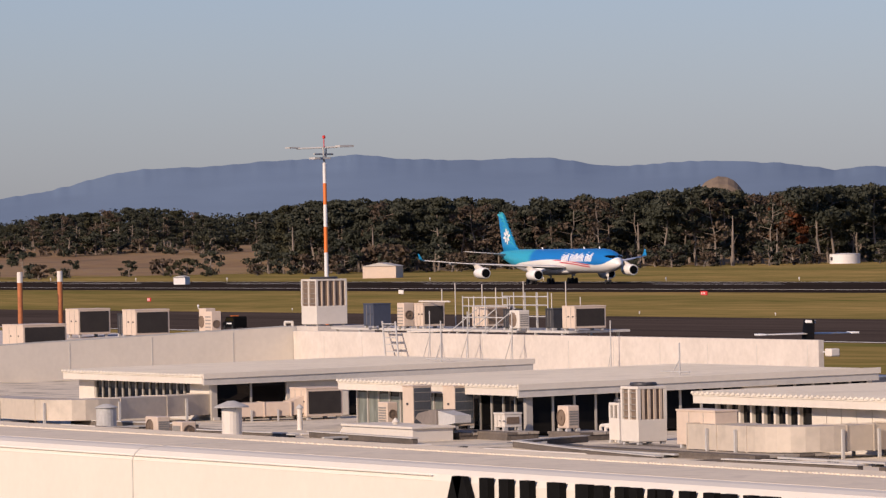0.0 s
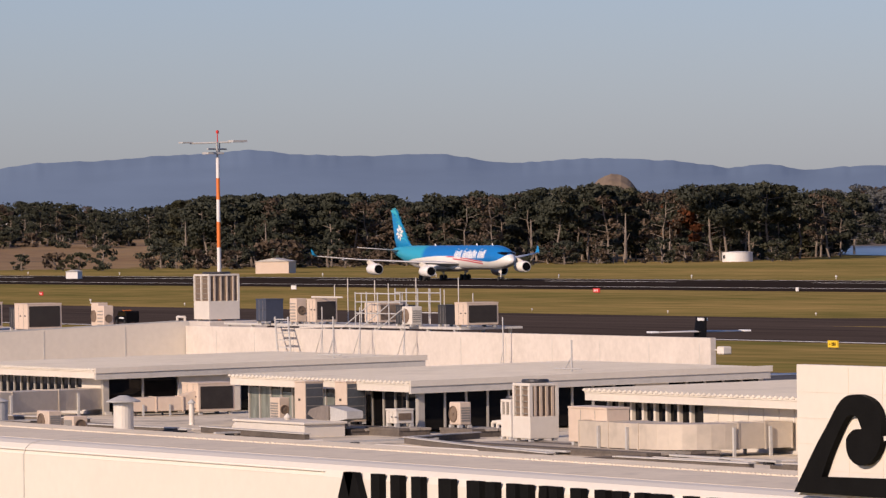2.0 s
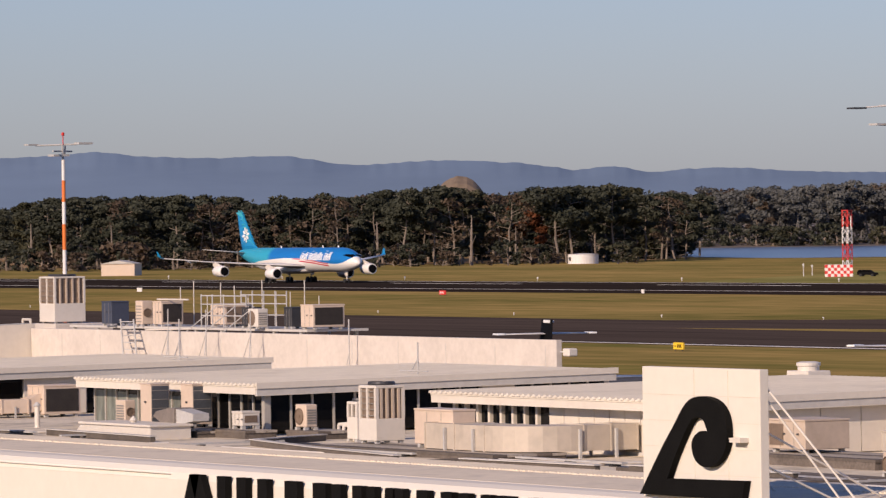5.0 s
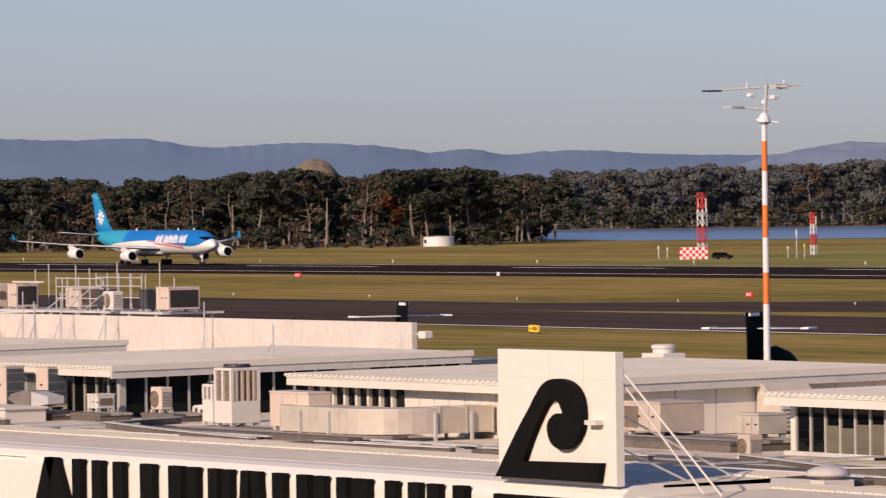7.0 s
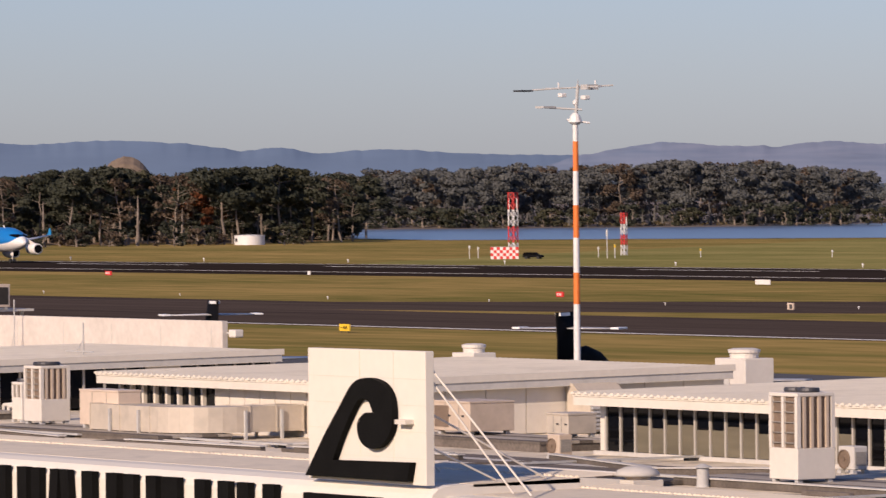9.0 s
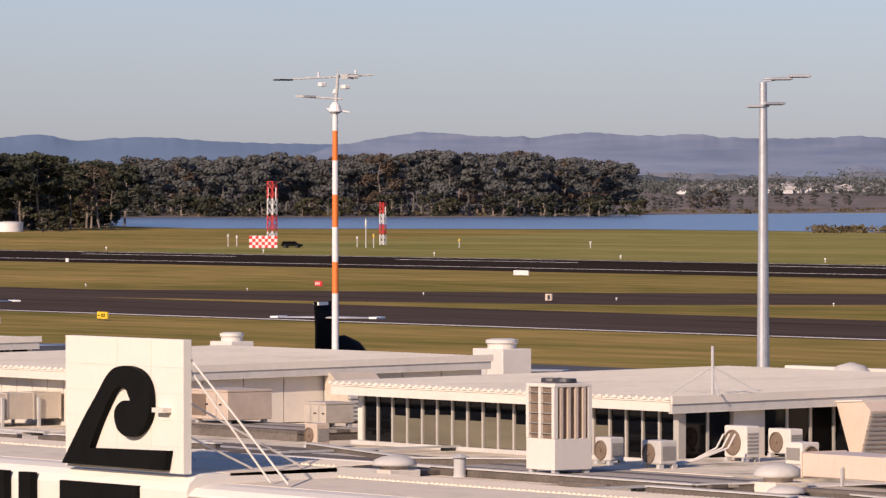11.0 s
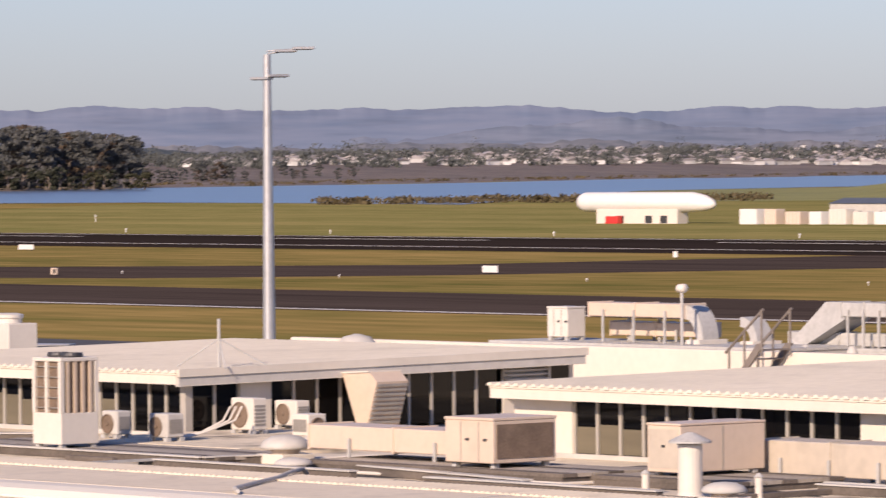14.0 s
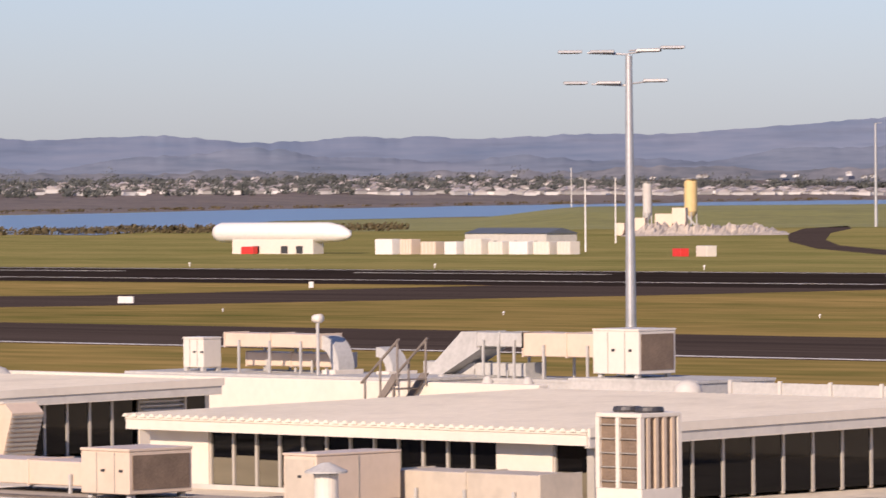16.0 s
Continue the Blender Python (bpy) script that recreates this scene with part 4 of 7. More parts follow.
def wood_mass(name, a0, a1, d0, d1, count, drop, leaf, ground, label):
    """A stretch of woodland behind the single trees: many leaf puffs from the ground up."""
    vs, fs = [], []
    for i in range(count):
        a = a0 + (a1 - a0) * (i + rng.random()) / count
        d = rng.uniform(d0, d1)
        z = ground(a, d)
        top = EYE[2] + (top_el(a) - drop - 10 * rng.random()) * 1e-4 * d
        for k in range(5):
            spray(vs, fs, rng, polar(AZ0 + a, d + rng.uniform(-6, 6), z + max(3.0, top - z) * (0.08 + 0.205 * k)), rng.uniform(2.6, 4.2), 46, 0.8, 0.8)
    me = bpy.data.meshes.new(name)
    me.from_pydata(vs, [], fs)
    me.materials.append(LEAF[leaf])
    return tagged(new(name, me), label, "woodland", kind="stuff")


wood_mass("woodland", -10.3, -3.35, 1930, 2000, 210, 6, "pine", lambda a, d: field_z(d) * rise(-3.6, -5.2, a), "dark woodland that closes the belt of pines")
wood_mass("woodland", -13.7, -10.2, 2230, 2290, 90, 5, "pine", lambda a, d: field_z(d), "dark woodland behind the far pasture grove")
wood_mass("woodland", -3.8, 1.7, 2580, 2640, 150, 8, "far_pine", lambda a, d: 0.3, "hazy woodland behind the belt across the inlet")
# understory that closes the belt
for i in range(80):
    a = -9.9 + 6.5 * (i + rng.random()) / 80
    d = rng.uniform(1800, 1950)
    tree_at(bush_kinds[rng.choice((0, 2, 2, 2))], a, d, field_z(d) * rise(-3.6, -5.2, a) - 0.3, rng.uniform(1.2, 2.2))
# grove on the far pasture
for i in range(44):
    a = -13.6 + 3.3 * (i + rng.random()) / 44
    d = rng.uniform(2110, 2230)
    if -10.75 < a < -10.35:
        continue
    z = field_z(d)
    tree_at(tree_kinds[rng.choice((0, 1, 5, 5, 6, 4))], a, d, z - 0.3, (EYE[2] + (top_el(a) + 3 - 12 * rng.random()) * 1e-4 * d - z) / 18.8)
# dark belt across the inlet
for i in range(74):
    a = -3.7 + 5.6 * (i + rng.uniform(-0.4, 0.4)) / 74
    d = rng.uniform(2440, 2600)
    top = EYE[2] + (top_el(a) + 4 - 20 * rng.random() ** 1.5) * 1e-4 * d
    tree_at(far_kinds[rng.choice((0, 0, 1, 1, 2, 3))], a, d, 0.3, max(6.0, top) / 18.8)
for i in range(32):
    f = rng.random()
    a = 1.7 + 2.6 * f
    d = rng.uniform(2560, 2700) + 110 * max(0.0, a - 0.5)
    tree_at(far_kinds[rng.choice((2, 2, 3))], a, d, shore_z(a, d) - 0.3, (rng.uniform(7, 13) - 4 * f) / 20.0)
for i in range(60):
    a = -3.9 + 6.0 * rng.random()
    tree_at(bush_kinds[rng.choice((0, 2, 2))], a, rng.uniform(2425, 2450), 0.3, rng.uniform(0.7, 1.5))
for i in range(50):
    tree_at(bush_kinds[rng.choice((0, 1, 2))], -13.6 + 3.6 * rng.random(), rng.uniform(2060, 2110), field_z(2085) - 0.3, rng.uniform(0.6, 1.3))
# scrub along the field edge
for i in range(120):
    a = -13.4 + 9.6 * rng.random()
    d = rng.uniform(1655, 1745)
    if abs(a + 4.4) < 0.3 or (a < -10.4 and rng.random() < 0.6):
        continue
    tree_at(bush_kinds[rng.choice((0, 1, 1, 2, 2))], a, d, 0, rng.uniform(0.5, 1.3) * (1.35 if -11.0 < a < -8.5 else 1.0))
tree_at(russet, -4.72, 1725, 0, 1.13)
tree_at(russet, -4.95, 1740, 0, 1.0)
tree_at(tree_kinds[2], -7.06, 1850, 3, 1.06)
for a, d, k in ((-10.0, 1700, 0.95), (-5.55, 1690, 1.0), (-5.1, 1692, 0.75), (-6.5, 1692, 0.9), (-9.2, 1695, 0.9)):
    tree_at(snag, a, d, 0, k)
# round-topped mound behind the trees
bm = polar_sheet(-6.3, -5.0, 40, [2320 + 6 * i for i in range(12)], lambda a, d: 3 + 28.5 * max(0.0, 1 - (abs(a + 5.66) / 0.44) ** 2.4) * rise(2320, 2350, d) + 0.7 * noise.noise((a * 14, d / 9, 0)))
tagged(part("grassy_mound", bm, mat("mound_grass", (0.20, 0.15, 0.115), 0.95, var=0.3, scale=0.08, fine=0.4, tint=(0.17, 0.13, 0.09), stain=0.4, stain_col=(0.06, 0.06, 0.025))), "round-topped brown grassy mound behind the pines", "mound", kind="structure")
# town on the far shore: many small houses and tree clumps
verts, faces, rv, rf = [], [], [], []
rng = random.Random(9)


def add_box(vs, fs, p, w, dp, h, an):
    c, s = math.cos(an), math.sin(an)
    k = len(vs)
    for zz in (0, h):
        for x, y in ((-w, -dp), (w, -dp), (w, dp), (-w, dp)):
            vs.append((p.x + x * c - y * s, p.y + x * s + y * c, p.z + zz))
    fs.extend([(k, k + 1, k + 5, k + 4), (k + 1, k + 2, k + 6, k + 5), (k + 2, k + 3, k + 7, k + 6), (k + 3, k, k + 4, k + 7), (k + 4, k + 5, k + 6, k + 7)])


def add_roof(vs, fs, p, w, dp, h, rh, an):
    c, s = math.cos(an), math.sin(an)
    k = len(vs)
    for x, y, z in ((-w, -dp, h), (w, -dp, h), (w, dp, h), (-w, dp, h), (-w, 0, h + rh), (w, 0, h + rh)):
        vs.append((p.x + x * c - y * s, p.y + x * s + y * c, p.z + z))
    fs.extend([(k, k + 1, k + 5, k + 4), (k + 2, k + 3, k + 4, k + 5), (k + 3, k, k + 4), (k + 1, k + 2, k + 5)])


for i in range(1160):
    a = rng.uniform(2.4, 14.5) if i < 1100 else rng.uniform(-13, -8)
    d = rng.uniform(3150 + 60 * max(a, 0), 4050)
    if i >= 1100:
        d = rng.uniform(3500, 3900)
    z = shore_z(max(a, 0), d) if i < 1100 else 14 + rng.uniform(0, 5)
    p = polar(AZ0 + a, d, z - 0.4)
    an = rng.uniform(-0.9, -0.2)
    w = rng.uniform(1.6, 4.2) * (2.2 if rng.random() < 0.05 else 1.0)
    add_box(verts, faces, p, w, 4, 2.6, an)
    add_roof(rv, rf, p, w + 0.4, 4.4, 2.6, 1.5, an)
# a scatter of houses on the foothill slope
for i in range(110):
    a, f = rng.uniform(4.0, 14.6), rng.uniform(0.2, 0.7)
    top = EYE[2] + 22e-4 * 4330
    p = polar(AZ0 + a, 4330 - 120 * (1 - f) - 6, -4 + (top + 4) * f ** 0.8 + 1.0)
    w = rng.uniform(0.8, 2.2)
    add_box(verts, faces, p, w, 2, 1.8, -0.6)
    add_roof(rv, rf, p, w + 0.2, 2.3, 1.8, 0.9, -0.6)
for nm, vs, fs, mt, lb in (("town_houses", verts, faces, mat("house_walls", (0.50, 0.495, 0.49), 0.8, var=0.12, scale=0.02, fine=0.3, island=0.4), "pale house walls of the far town"),
                           ("town_roofs", rv, rf, mat("house_roofs", (0.27, 0.25, 0.25), 0.7, var=0.2, scale=0.02, fine=0.3, island=0.7), "mixed roofs of the far town houses")):
    me = bpy.data.meshes.new(nm)
    me.from_pydata(vs, [], fs)
    me.materials.append(mt)
    tagged(new(nm, me), lb, "houses", kind="stuff")
verts, faces = [], []
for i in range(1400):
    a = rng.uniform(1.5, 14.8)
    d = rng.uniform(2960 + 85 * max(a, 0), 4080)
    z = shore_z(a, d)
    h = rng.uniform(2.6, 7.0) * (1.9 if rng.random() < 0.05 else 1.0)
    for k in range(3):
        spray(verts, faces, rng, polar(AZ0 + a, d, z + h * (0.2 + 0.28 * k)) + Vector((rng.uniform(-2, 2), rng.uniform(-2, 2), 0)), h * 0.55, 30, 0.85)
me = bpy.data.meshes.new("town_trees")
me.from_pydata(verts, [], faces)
# haze painted in: foliage lifted to a pale grey-green
me.materials.append(mat("hazed_foliage", (0.105, 0.113, 0.108), 0.95, var=0.3, scale=0.05, fine=0.5, island=0.2, spec=0.1))
tagged(new("town_trees", me), "hazed grey-green tree clumps among far houses", "trees", kind="stuff")
# scrub islands in the inlet and along the near shore
verts, faces = [], []
def shore_spot(rng):
    a = rng.uniform(-3, 13)
    return a, 2440 + max(0.0, a - 0.5) * 105 + rng.uniform(0, 160)


for i in range(560):
    f = rng.random()
    a, d = (3.7 + 4.6 * f, rng.uniform(1600, 1720) + 40 * f) if i < 150 else shore_spot(rng)
    spray(verts, faces, rng, polar(AZ0 + a, d, 0.6), 3.0, 34, 0.7, 0.45)
me = bpy.data.meshes.new("shore_scrub")
me.from_pydata(verts, [], faces)
me.materials.append(mat("scrub_foliage", (0.085, 0.072, 0.040), 0.95, var=0.3, scale=0.05, fine=0.5, tint=(0.115, 0.09, 0.05), island=0.2, spec=0.1))
tagged(new("shore_scrub", me), "low brown mangrove scrub along the shore", "scrub", kind="stuff")
# ---- things on the airfield ----
def sign_board(name, x, y, w, h, material, label, marks=None, turn=-55, back=None, z0=0.18):
    """A low airfield sign box on two legs, its face towards the terminal."""
    g = thing(name, pose(x, y, 0.0, 0, 0, turn + 90), label, "airfield sign", "low airfield signs")
    bm = boxes((-w / 2, w / 2, -0.1, 0.1, z0, z0 + h), bevel=0.02)
    part("board", bm, material, g)
    for s in (-1, 1):
        part("leg", boxes((s * w * 0.35 - 0.03, s * w * 0.35 + 0.03, -0.03, 0.03, 0.0, z0)), M["dark_metal"], g)
    for (a, b, c, d, mt) in marks or []:
        part("sign_mark", boxes((a * w, b * w, -0.112, -0.1, z0 + c * h, z0 + d * h)), mt, g)
    return g


BARS = [(-0.38, -0.2, 0.42, 0.55, M["black"]), (-0.08, 0.0, 0.25, 0.75, M["black"]), (0.06, 0.16, 0.25, 0.75, M["black"]), (0.22, 0.32, 0.25, 0.75, M["black"])]
WB = [(-0.36, -0.22, 0.25, 0.75, M["mastwhite"]), (-0.1, 0.0, 0.25, 0.75, M["mastwhite"]), (0.1, 0.22, 0.25, 0.75, M["mastwhite"])]
FACE = -35.7
sign_board("taxiway_sign", -493.8, 311.8, 1.9, 0.72, M["yellow"], "yellow taxiway sign with black marks on the grass", BARS, FACE - 55)
sign_board("runway_sign", -894.5, 514.0, 2.3, 0.75, M["red"], "red runway sign with white marks on the grass", WB, FACE - 55)
sign_board("runway_sign", -634.7, 435.5, 1.7, 0.7, M["red"], "small red runway sign beside the taxiway", WB, FACE - 55)
sign_board("runway_sign", -1003, 452.0, 1.6, 0.7, M["red"], "red runway sign on the grass verge", WB, FACE - 55)
sign_board("marker_board", -1017, 514, 2.1, 0.8, M["mastwhite"], "white marker board on the grass strip", None, FACE - 55)
sign_board("marker_board", -691.4, 511.8, 3.8, 0.75, M["mastwhite"], "long white marker board beside the runway", None, FACE - 55)
sign_board("marker_board", -499.3, 437.2, 2.7, 0.8, M["mastwhite"], "white marker board beside the taxiway link", None, FACE - 55)
sign_board("sign_box", -538.9, 403.0, 1.2, 0.8, M["cream"], "small cream sign box with dark face", [(-0.1, 0.35, 0.15, 0.8, M["dark_metal"])], FACE - 55)
sign_board("distance_marker", -859.1, 535.0, 0.8, 0.7, M["mastwhite"], "small pale marker beside the runway edge", None, FACE - 55)
sign_board("distance_marker", -548.6, 513.1, 0.8, 0.8, M["mastwhite"], "small white marker beside the runway edge", None, FACE - 55)


def edge_light(x, y, material, label):
    g = thing("edge_light", pose(x, y, 0), label, "edge light", "airfield edge lights")
    part("stem", boxes((-0.06, 0.06, -0.06, 0.06, 0, 0.5)), M["mastwhite"], g)
    part("lamp_head", lathe([(0.16, 0.45), (0.2, 0.55), (0.14, 0.75), (0.05, 0.8)], 10), material, g)
    return g


el0 = edge_light(-1500, 645, M["mastwhite"], "small white runway edge light on the grass")
for i in range(22):
    copy_thing(el0, pose(-1440 + 60 * i, 645, 0))
el1 = edge_light(-900, 415, M["mastwhite"], "small pale taxiway edge light")
for i in range(14):
    copy_thing(el1, pose(-860 + 40 * i, 414 + (0.3 * max(0, i - 8)) ** 2 * 8, 0) @ Matrix.Diagonal((0.6, 0.6, 0.5, 1)))


def banded_mast(x, y, height, r, bands, label, arms):
    """A red and white banded mast with lamp arms at the top."""
    g = thing("lattice_mast", pose(x, y, 0.05), label, "floodlight mast")
    z = 0.0
    for k, (z1, mt) in enumerate(bands):
        part("mast_section", tubes(((0, 0, z), (0, 0, z1), r * (1 - 0.25 * z / height), r * (1 - 0.25 * z1 / height)), n=14), mt, g)
        z = z1
    for nm, bm, mt in arms:
        part(nm, bm, mt, g)
    return g


def lamp_arm(x0, x1, y, z, tip=0.7):
    """A thin arm with a flat lamp at its end; x runs along the arm."""
    bm = tubes(((x0, y, z), (x1, y, z), 0.05))
    s = 1 if x1 > x0 else -1
    box(bm, min(x1, x1 + s * tip), max(x1, x1 + s * tip), y - 0.16, y + 0.16, z - 0.04, z + 0.06)
    return bm


RW = [M["mastwhite"], M["orange"]]
m1 = banded_mast(-296.5, 145.0, 17.7, 0.14, [(9.8, RW[1]), (11.2, RW[0]), (12.45, RW[0]), (13.95, RW[1]), (15.25, RW[0]), (16.5, RW[1]), (17.7, RW[0])],
                 "orange and white banded mast with lamp arms", [
    ("cross_arm", tubes(((-0.7, 0.9, 18.2), (0.5, -0.9, 18.2), 0.05), ((0, 0, 17.6), (0.1, -0.1, 18.6), 0.06)), M["galv"]),
    ("top_arm", tubes(((-0.9, -1.35, 18.55), (0.35, 0.7, 18.6), 0.05), ((0.0, 0.1, 17.9), (0.02, 0.12, 18.6), 0.05)), M["galv"]),
    ("lamp", boxes((-1.4, -0.8, -1.85, -1.15, 18.56, 18.64)), M["galv"]), ("lamp", boxes((0.2, 0.9, 0.6, 1.5, 18.58, 18.7)), M["galv"]),
    ("lamp", boxes((-0.6, 0.2, -0.7, 0.3, 17.9, 18.02)), M["galv"]),
    ("beacon", lathe([(0.03, 18.6), (0.03, 19.1), (0.09, 19.12), (0.09, 19.27), (0.03, 19.3)], 10), M["red"])])
m1.matrix_basis = pose(-296.5, 145.0, 0.05)
banded_mast(-279.8, 193.2, 17.9, 0.22, [(3.0, RW[0]), (7.4, RW[0]), (9.3, RW[1]), (11.4, RW[0]), (13.35, RW[1]), (15.4, RW[0]), (17.2, RW[1]), (18.3, RW[0])],
            "tall orange and white banded mast with antenna arms", [
    ("top_pole", tubes(((0, 0, 18.2), (0.15, 0.1, 20.6), 0.1)), M["galv"]),
    ("collar", lathe([(0.2, 18.2), (0.42, 18.35), (0.3, 18.7), (0.15, 18.9)], 12), M["mastwhite"]),
    ("camera_arm", tubes(((-0.3, -0.4, 18.5), (0.5, 0.7, 18.3), 0.06)), M["mastwhite"]),
    ("upper_arm", lamp_arm(-0.2, 1.3, 0.3, 20.45, 0.9), M["galv"]), ("upper_arm", lamp_arm(0.1, -1.2, -0.3, 20.4, 1.3), M["galv"]),
    ("upper_arm", tubes(((-1.5, -2.1, 20.3), (1.3, 1.9, 20.55), 0.05)), M["galv"]),
    ("lower_arm", tubes(((-1.1, -1.5, 19.25), (0.3, 0.3, 19.1), 0.06)), M["galv"]), ("lamp", boxes((-1.5, -0.6, -1.9, -1.0, 19.2, 19.32)), M["galv"]),
    ("lamp", boxes((-2.2, -1.4, -3.0, -2.1, 20.2, 20.3)), M["dark_metal"]), ("lamp", boxes((0.3, 1.0, 0.2, 1.0, 20.3, 20.6)), M["galv"]),
    ("antenna_ball", lathe([(0.05, 19.35), (0.16, 19.45), (0.16, 19.6), (0.05, 19.7)], 10), M["mastwhite"]),
    ("antenna", tubes(((-0.6, -0.8, 20.38), (-0.6, -0.8, 20.75), 0.05)), M["mastwhite"]), ("antenna", tubes(((0.7, 1.0, 20.45), (0.7, 1.0, 20.85), 0.05)), M["mastwhite"]),
    ("camera", boxes((0.1, 0.6, 0.3, 0.7, 19.7, 19.95), bevel=0.04), M["mastwhite"]), ("camera", boxes((-0.7, -0.3, -0.8, -0.4, 19.85, 20.1), bevel=0.04), M["mastwhite"]),
    ("rod", tubes(((0.15, 0.1, 20.6), (0.15, 0.1, 20.9), 0.03)), M["galv"])])


def flood_pole(x, y, height, r, label, lamps):
    g = thing("floodlight_pole", pose(x, y, 0.05), label, "floodlight pole", "grey floodlight poles")
    part("pole", tubes(((0, 0, 0), (0, 0, height), r, r * 0.55), n=16), M["pole"], g)
    for z, (ax, ay), dark in lamps:
        part("arm", tubes(((0, 0, z - 0.1), (ax * 0.7, ay * 0.7, z), 0.05)), M["pole"], g)
        L1 = math.hypot(ax, ay)
        ux, uy = ax / L1, ay / L1
        lamp = part("lamp", boxes((-0.65, 0.65, -0.3, 0.3, -0.09, 0.07), bevel=0.03), M["pole"], g, at=pose(ax, ay, z + 0.08, 0, 0, math.degrees(math.atan2(uy, ux))))
        part("lens", boxes((-0.5, 0.5, -0.24, 0.24, -0.12, -0.09)), M["dark_metal"], lamp)
    return g


flood_pole(-256.6, 207.5, 19.9, 0.40, "grey steel floodlight pole with angled lamp heads", [(20.05, (0.6, 0.9), 0), (20.2, (1.3, 1.7), 0), (18.6, (0.2, 0.6), 0), (18.45, (-0.4, -0.1), 0)])
flood_pole(-207.2, 217.0, 20.6, 0.33, "grey steel floodlight pole with two rows of lamps", [(20.75, (-2.2, -2.2), 0), (20.75, (-1.0, -1.0), 0), (20.8, (0.9, 0.6), 0), (20.95, (1.7, 1.6), 0), (19.1, (-2.0, -2.0), 0), (19.1, (-0.8, -0.7), 0), (19.2, (1.1, 0.9), 0)])
fp = polar(AZ0 + 13.08, 1640)
flood_pole(fp.x, fp.y, 30, 0.5, "tall pale pole far off near the water", [(30, (0.8, 0.8), 0)])


def turboprop(x, y, label, turn):
    """A parked black turboprop with a high T-tail; the nose points away."""
    g = thing("turboprop", pose(x, y, 0.05, 0, 0, turn) @ Matrix.Diagonal((0.93, 0.93, 0.93, 1)), label, "turboprop", "parked turboprops")
    blk = M["soot"]
    part("fuselage", loft([(-9.5, 3.2, 0.15, 0.15), (-8, 2.85, 0.55, 0.5), (-5, 2.2, 0.9, 1.0), (-2, 1.75, 1.2, 1.3), (9, 1.65, 1.3, 1.4), (12, 1.5, 1.05, 1.1), (13.6, 1.4, 0.4, 0.4)], 20), blk, g, smooth=True)
    part("dorsal_fairing", loft([(-8.0, 3.6, 0.3, 0.25), (-6.5, 4.05, 0.7, 0.4), (-4.5, 4.15, 0.8, 0.55), (-2.6, 3.9, 0.6, 0.5), (-1.0, 3.5, 0.2, 0.2)], 16), blk, g, smooth=True)
    fin2 = part("fin", foil([(-4.2, 0, 3.0, 4.6, 0.55), (-5.5, 0, 5.4, 3.3, 0.5), (-6.3, 0, 7.25, 2.7, 0.42)], "z", 12), blk, g, smooth=True)
    part("rudder_mark", boxes((-8.6, -7.2, -0.2, 0.2, 7.0, 7.22)), m_petal, fin2, "small white bar")
    tp = part("tailplane", foil([(-6.3, -3.66, 6.15, 1.15, 0.12), (-5.9, 0, 6.15, 1.75, 0.24), (-6.3, 3.66, 6.15, 1.15, 0.12)], n=10), m_wing, g, smooth=True)
    for s in (-1, 1):
        part("tip", boxes((-7.6, -6.2, s * 3.66 - 0.3, s * 3.66 + 0.3, 6.1, 6.24), bevel=0.03), m_petal, tp)
    part("wing", foil([(3.5, -13.0, 2.5, 1.6, 0.2), (4.0, -4, 2.4, 2.5, 0.42), (4.0, 4, 2.4, 2.5, 0.42), (3.5, 13.0, 2.5, 1.6, 0.2)], n=10), m_wing, g, smooth=True)
    for s in (-1, 1):
        part("engine", loft([(6.4, 2.2, 0.3, 0.3), (5.8, 2.2, 0.6, 0.5), (3, 2.2, 0.6, 0.5), (0.6, 2.3, 0.2, 0.2)], 14), blk, g, smooth=True, at=pose(0, s * 4.05, 0))
        part("wheel", tubes(((0.5, s * 2.0 - 0.25, 0.42), (0.5, s * 2.0 + 0.25, 0.42), 0.42), n=14), M["rubber"], g)
        part("wheel_strut", tubes(((0.5, s * 1.95, 0.4), (0.5, s * 1.2, 1.6), 0.1)), M["acwhite"], g)
    part("wheel", tubes(((10.5, -0.25, 0.3), (10.5, 0.25, 0.3), 0.3), n=12), M["rubber"], g)
    part("wheel_strut", tubes(((10.5, 0, 0.3), (10.5, 0, 1.3), 0.08)), M["acwhite"], g)
    return g


def tail_at(x, y, turn_a, turn_b, side):
    """The place that keeps the tail where it was when the aircraft turns, pushed sideways across the line of sight."""
    ta, tb = radians(turn_a), radians(turn_b)
    n = math.hypot(x, y)
    return (x - 6.6 * (math.cos(ta) - math.cos(tb)) + side * y / n, y - 6.6 * (math.sin(ta) - math.sin(tb)) - side * x / n)


turboprop(*tail_at(-348.8, 208.7, 138, 166, 1.46), "parked black turboprop with grey T-tail behind the terminal", 166)
turboprop(*tail_at(-291.8, 203.9, 131, 119, -0.9), "parked black turboprop with white-tipped T-tail behind the terminal", 119)
# storage tank, shed, small buildings across the runway
tank = thing("water_tank", pose(-1446, 879.6, 0), "round white water tank beside the trees", "tank")
part("shell", lathe([(4.6, 0), (4.6, 2.6), (4.5, 2.75)], 36), M["mastwhite"], tank)
part("lid", lathe([(4.65, 2.75), (4.65, 2.85), (1.0, 3.1)], 36), M["mastwhite"], tank)
part("hatch", boxes((-0.5, 0.5, -4.75, -4.55, 1.0, 2.0)), M["dark_metal"], tank)


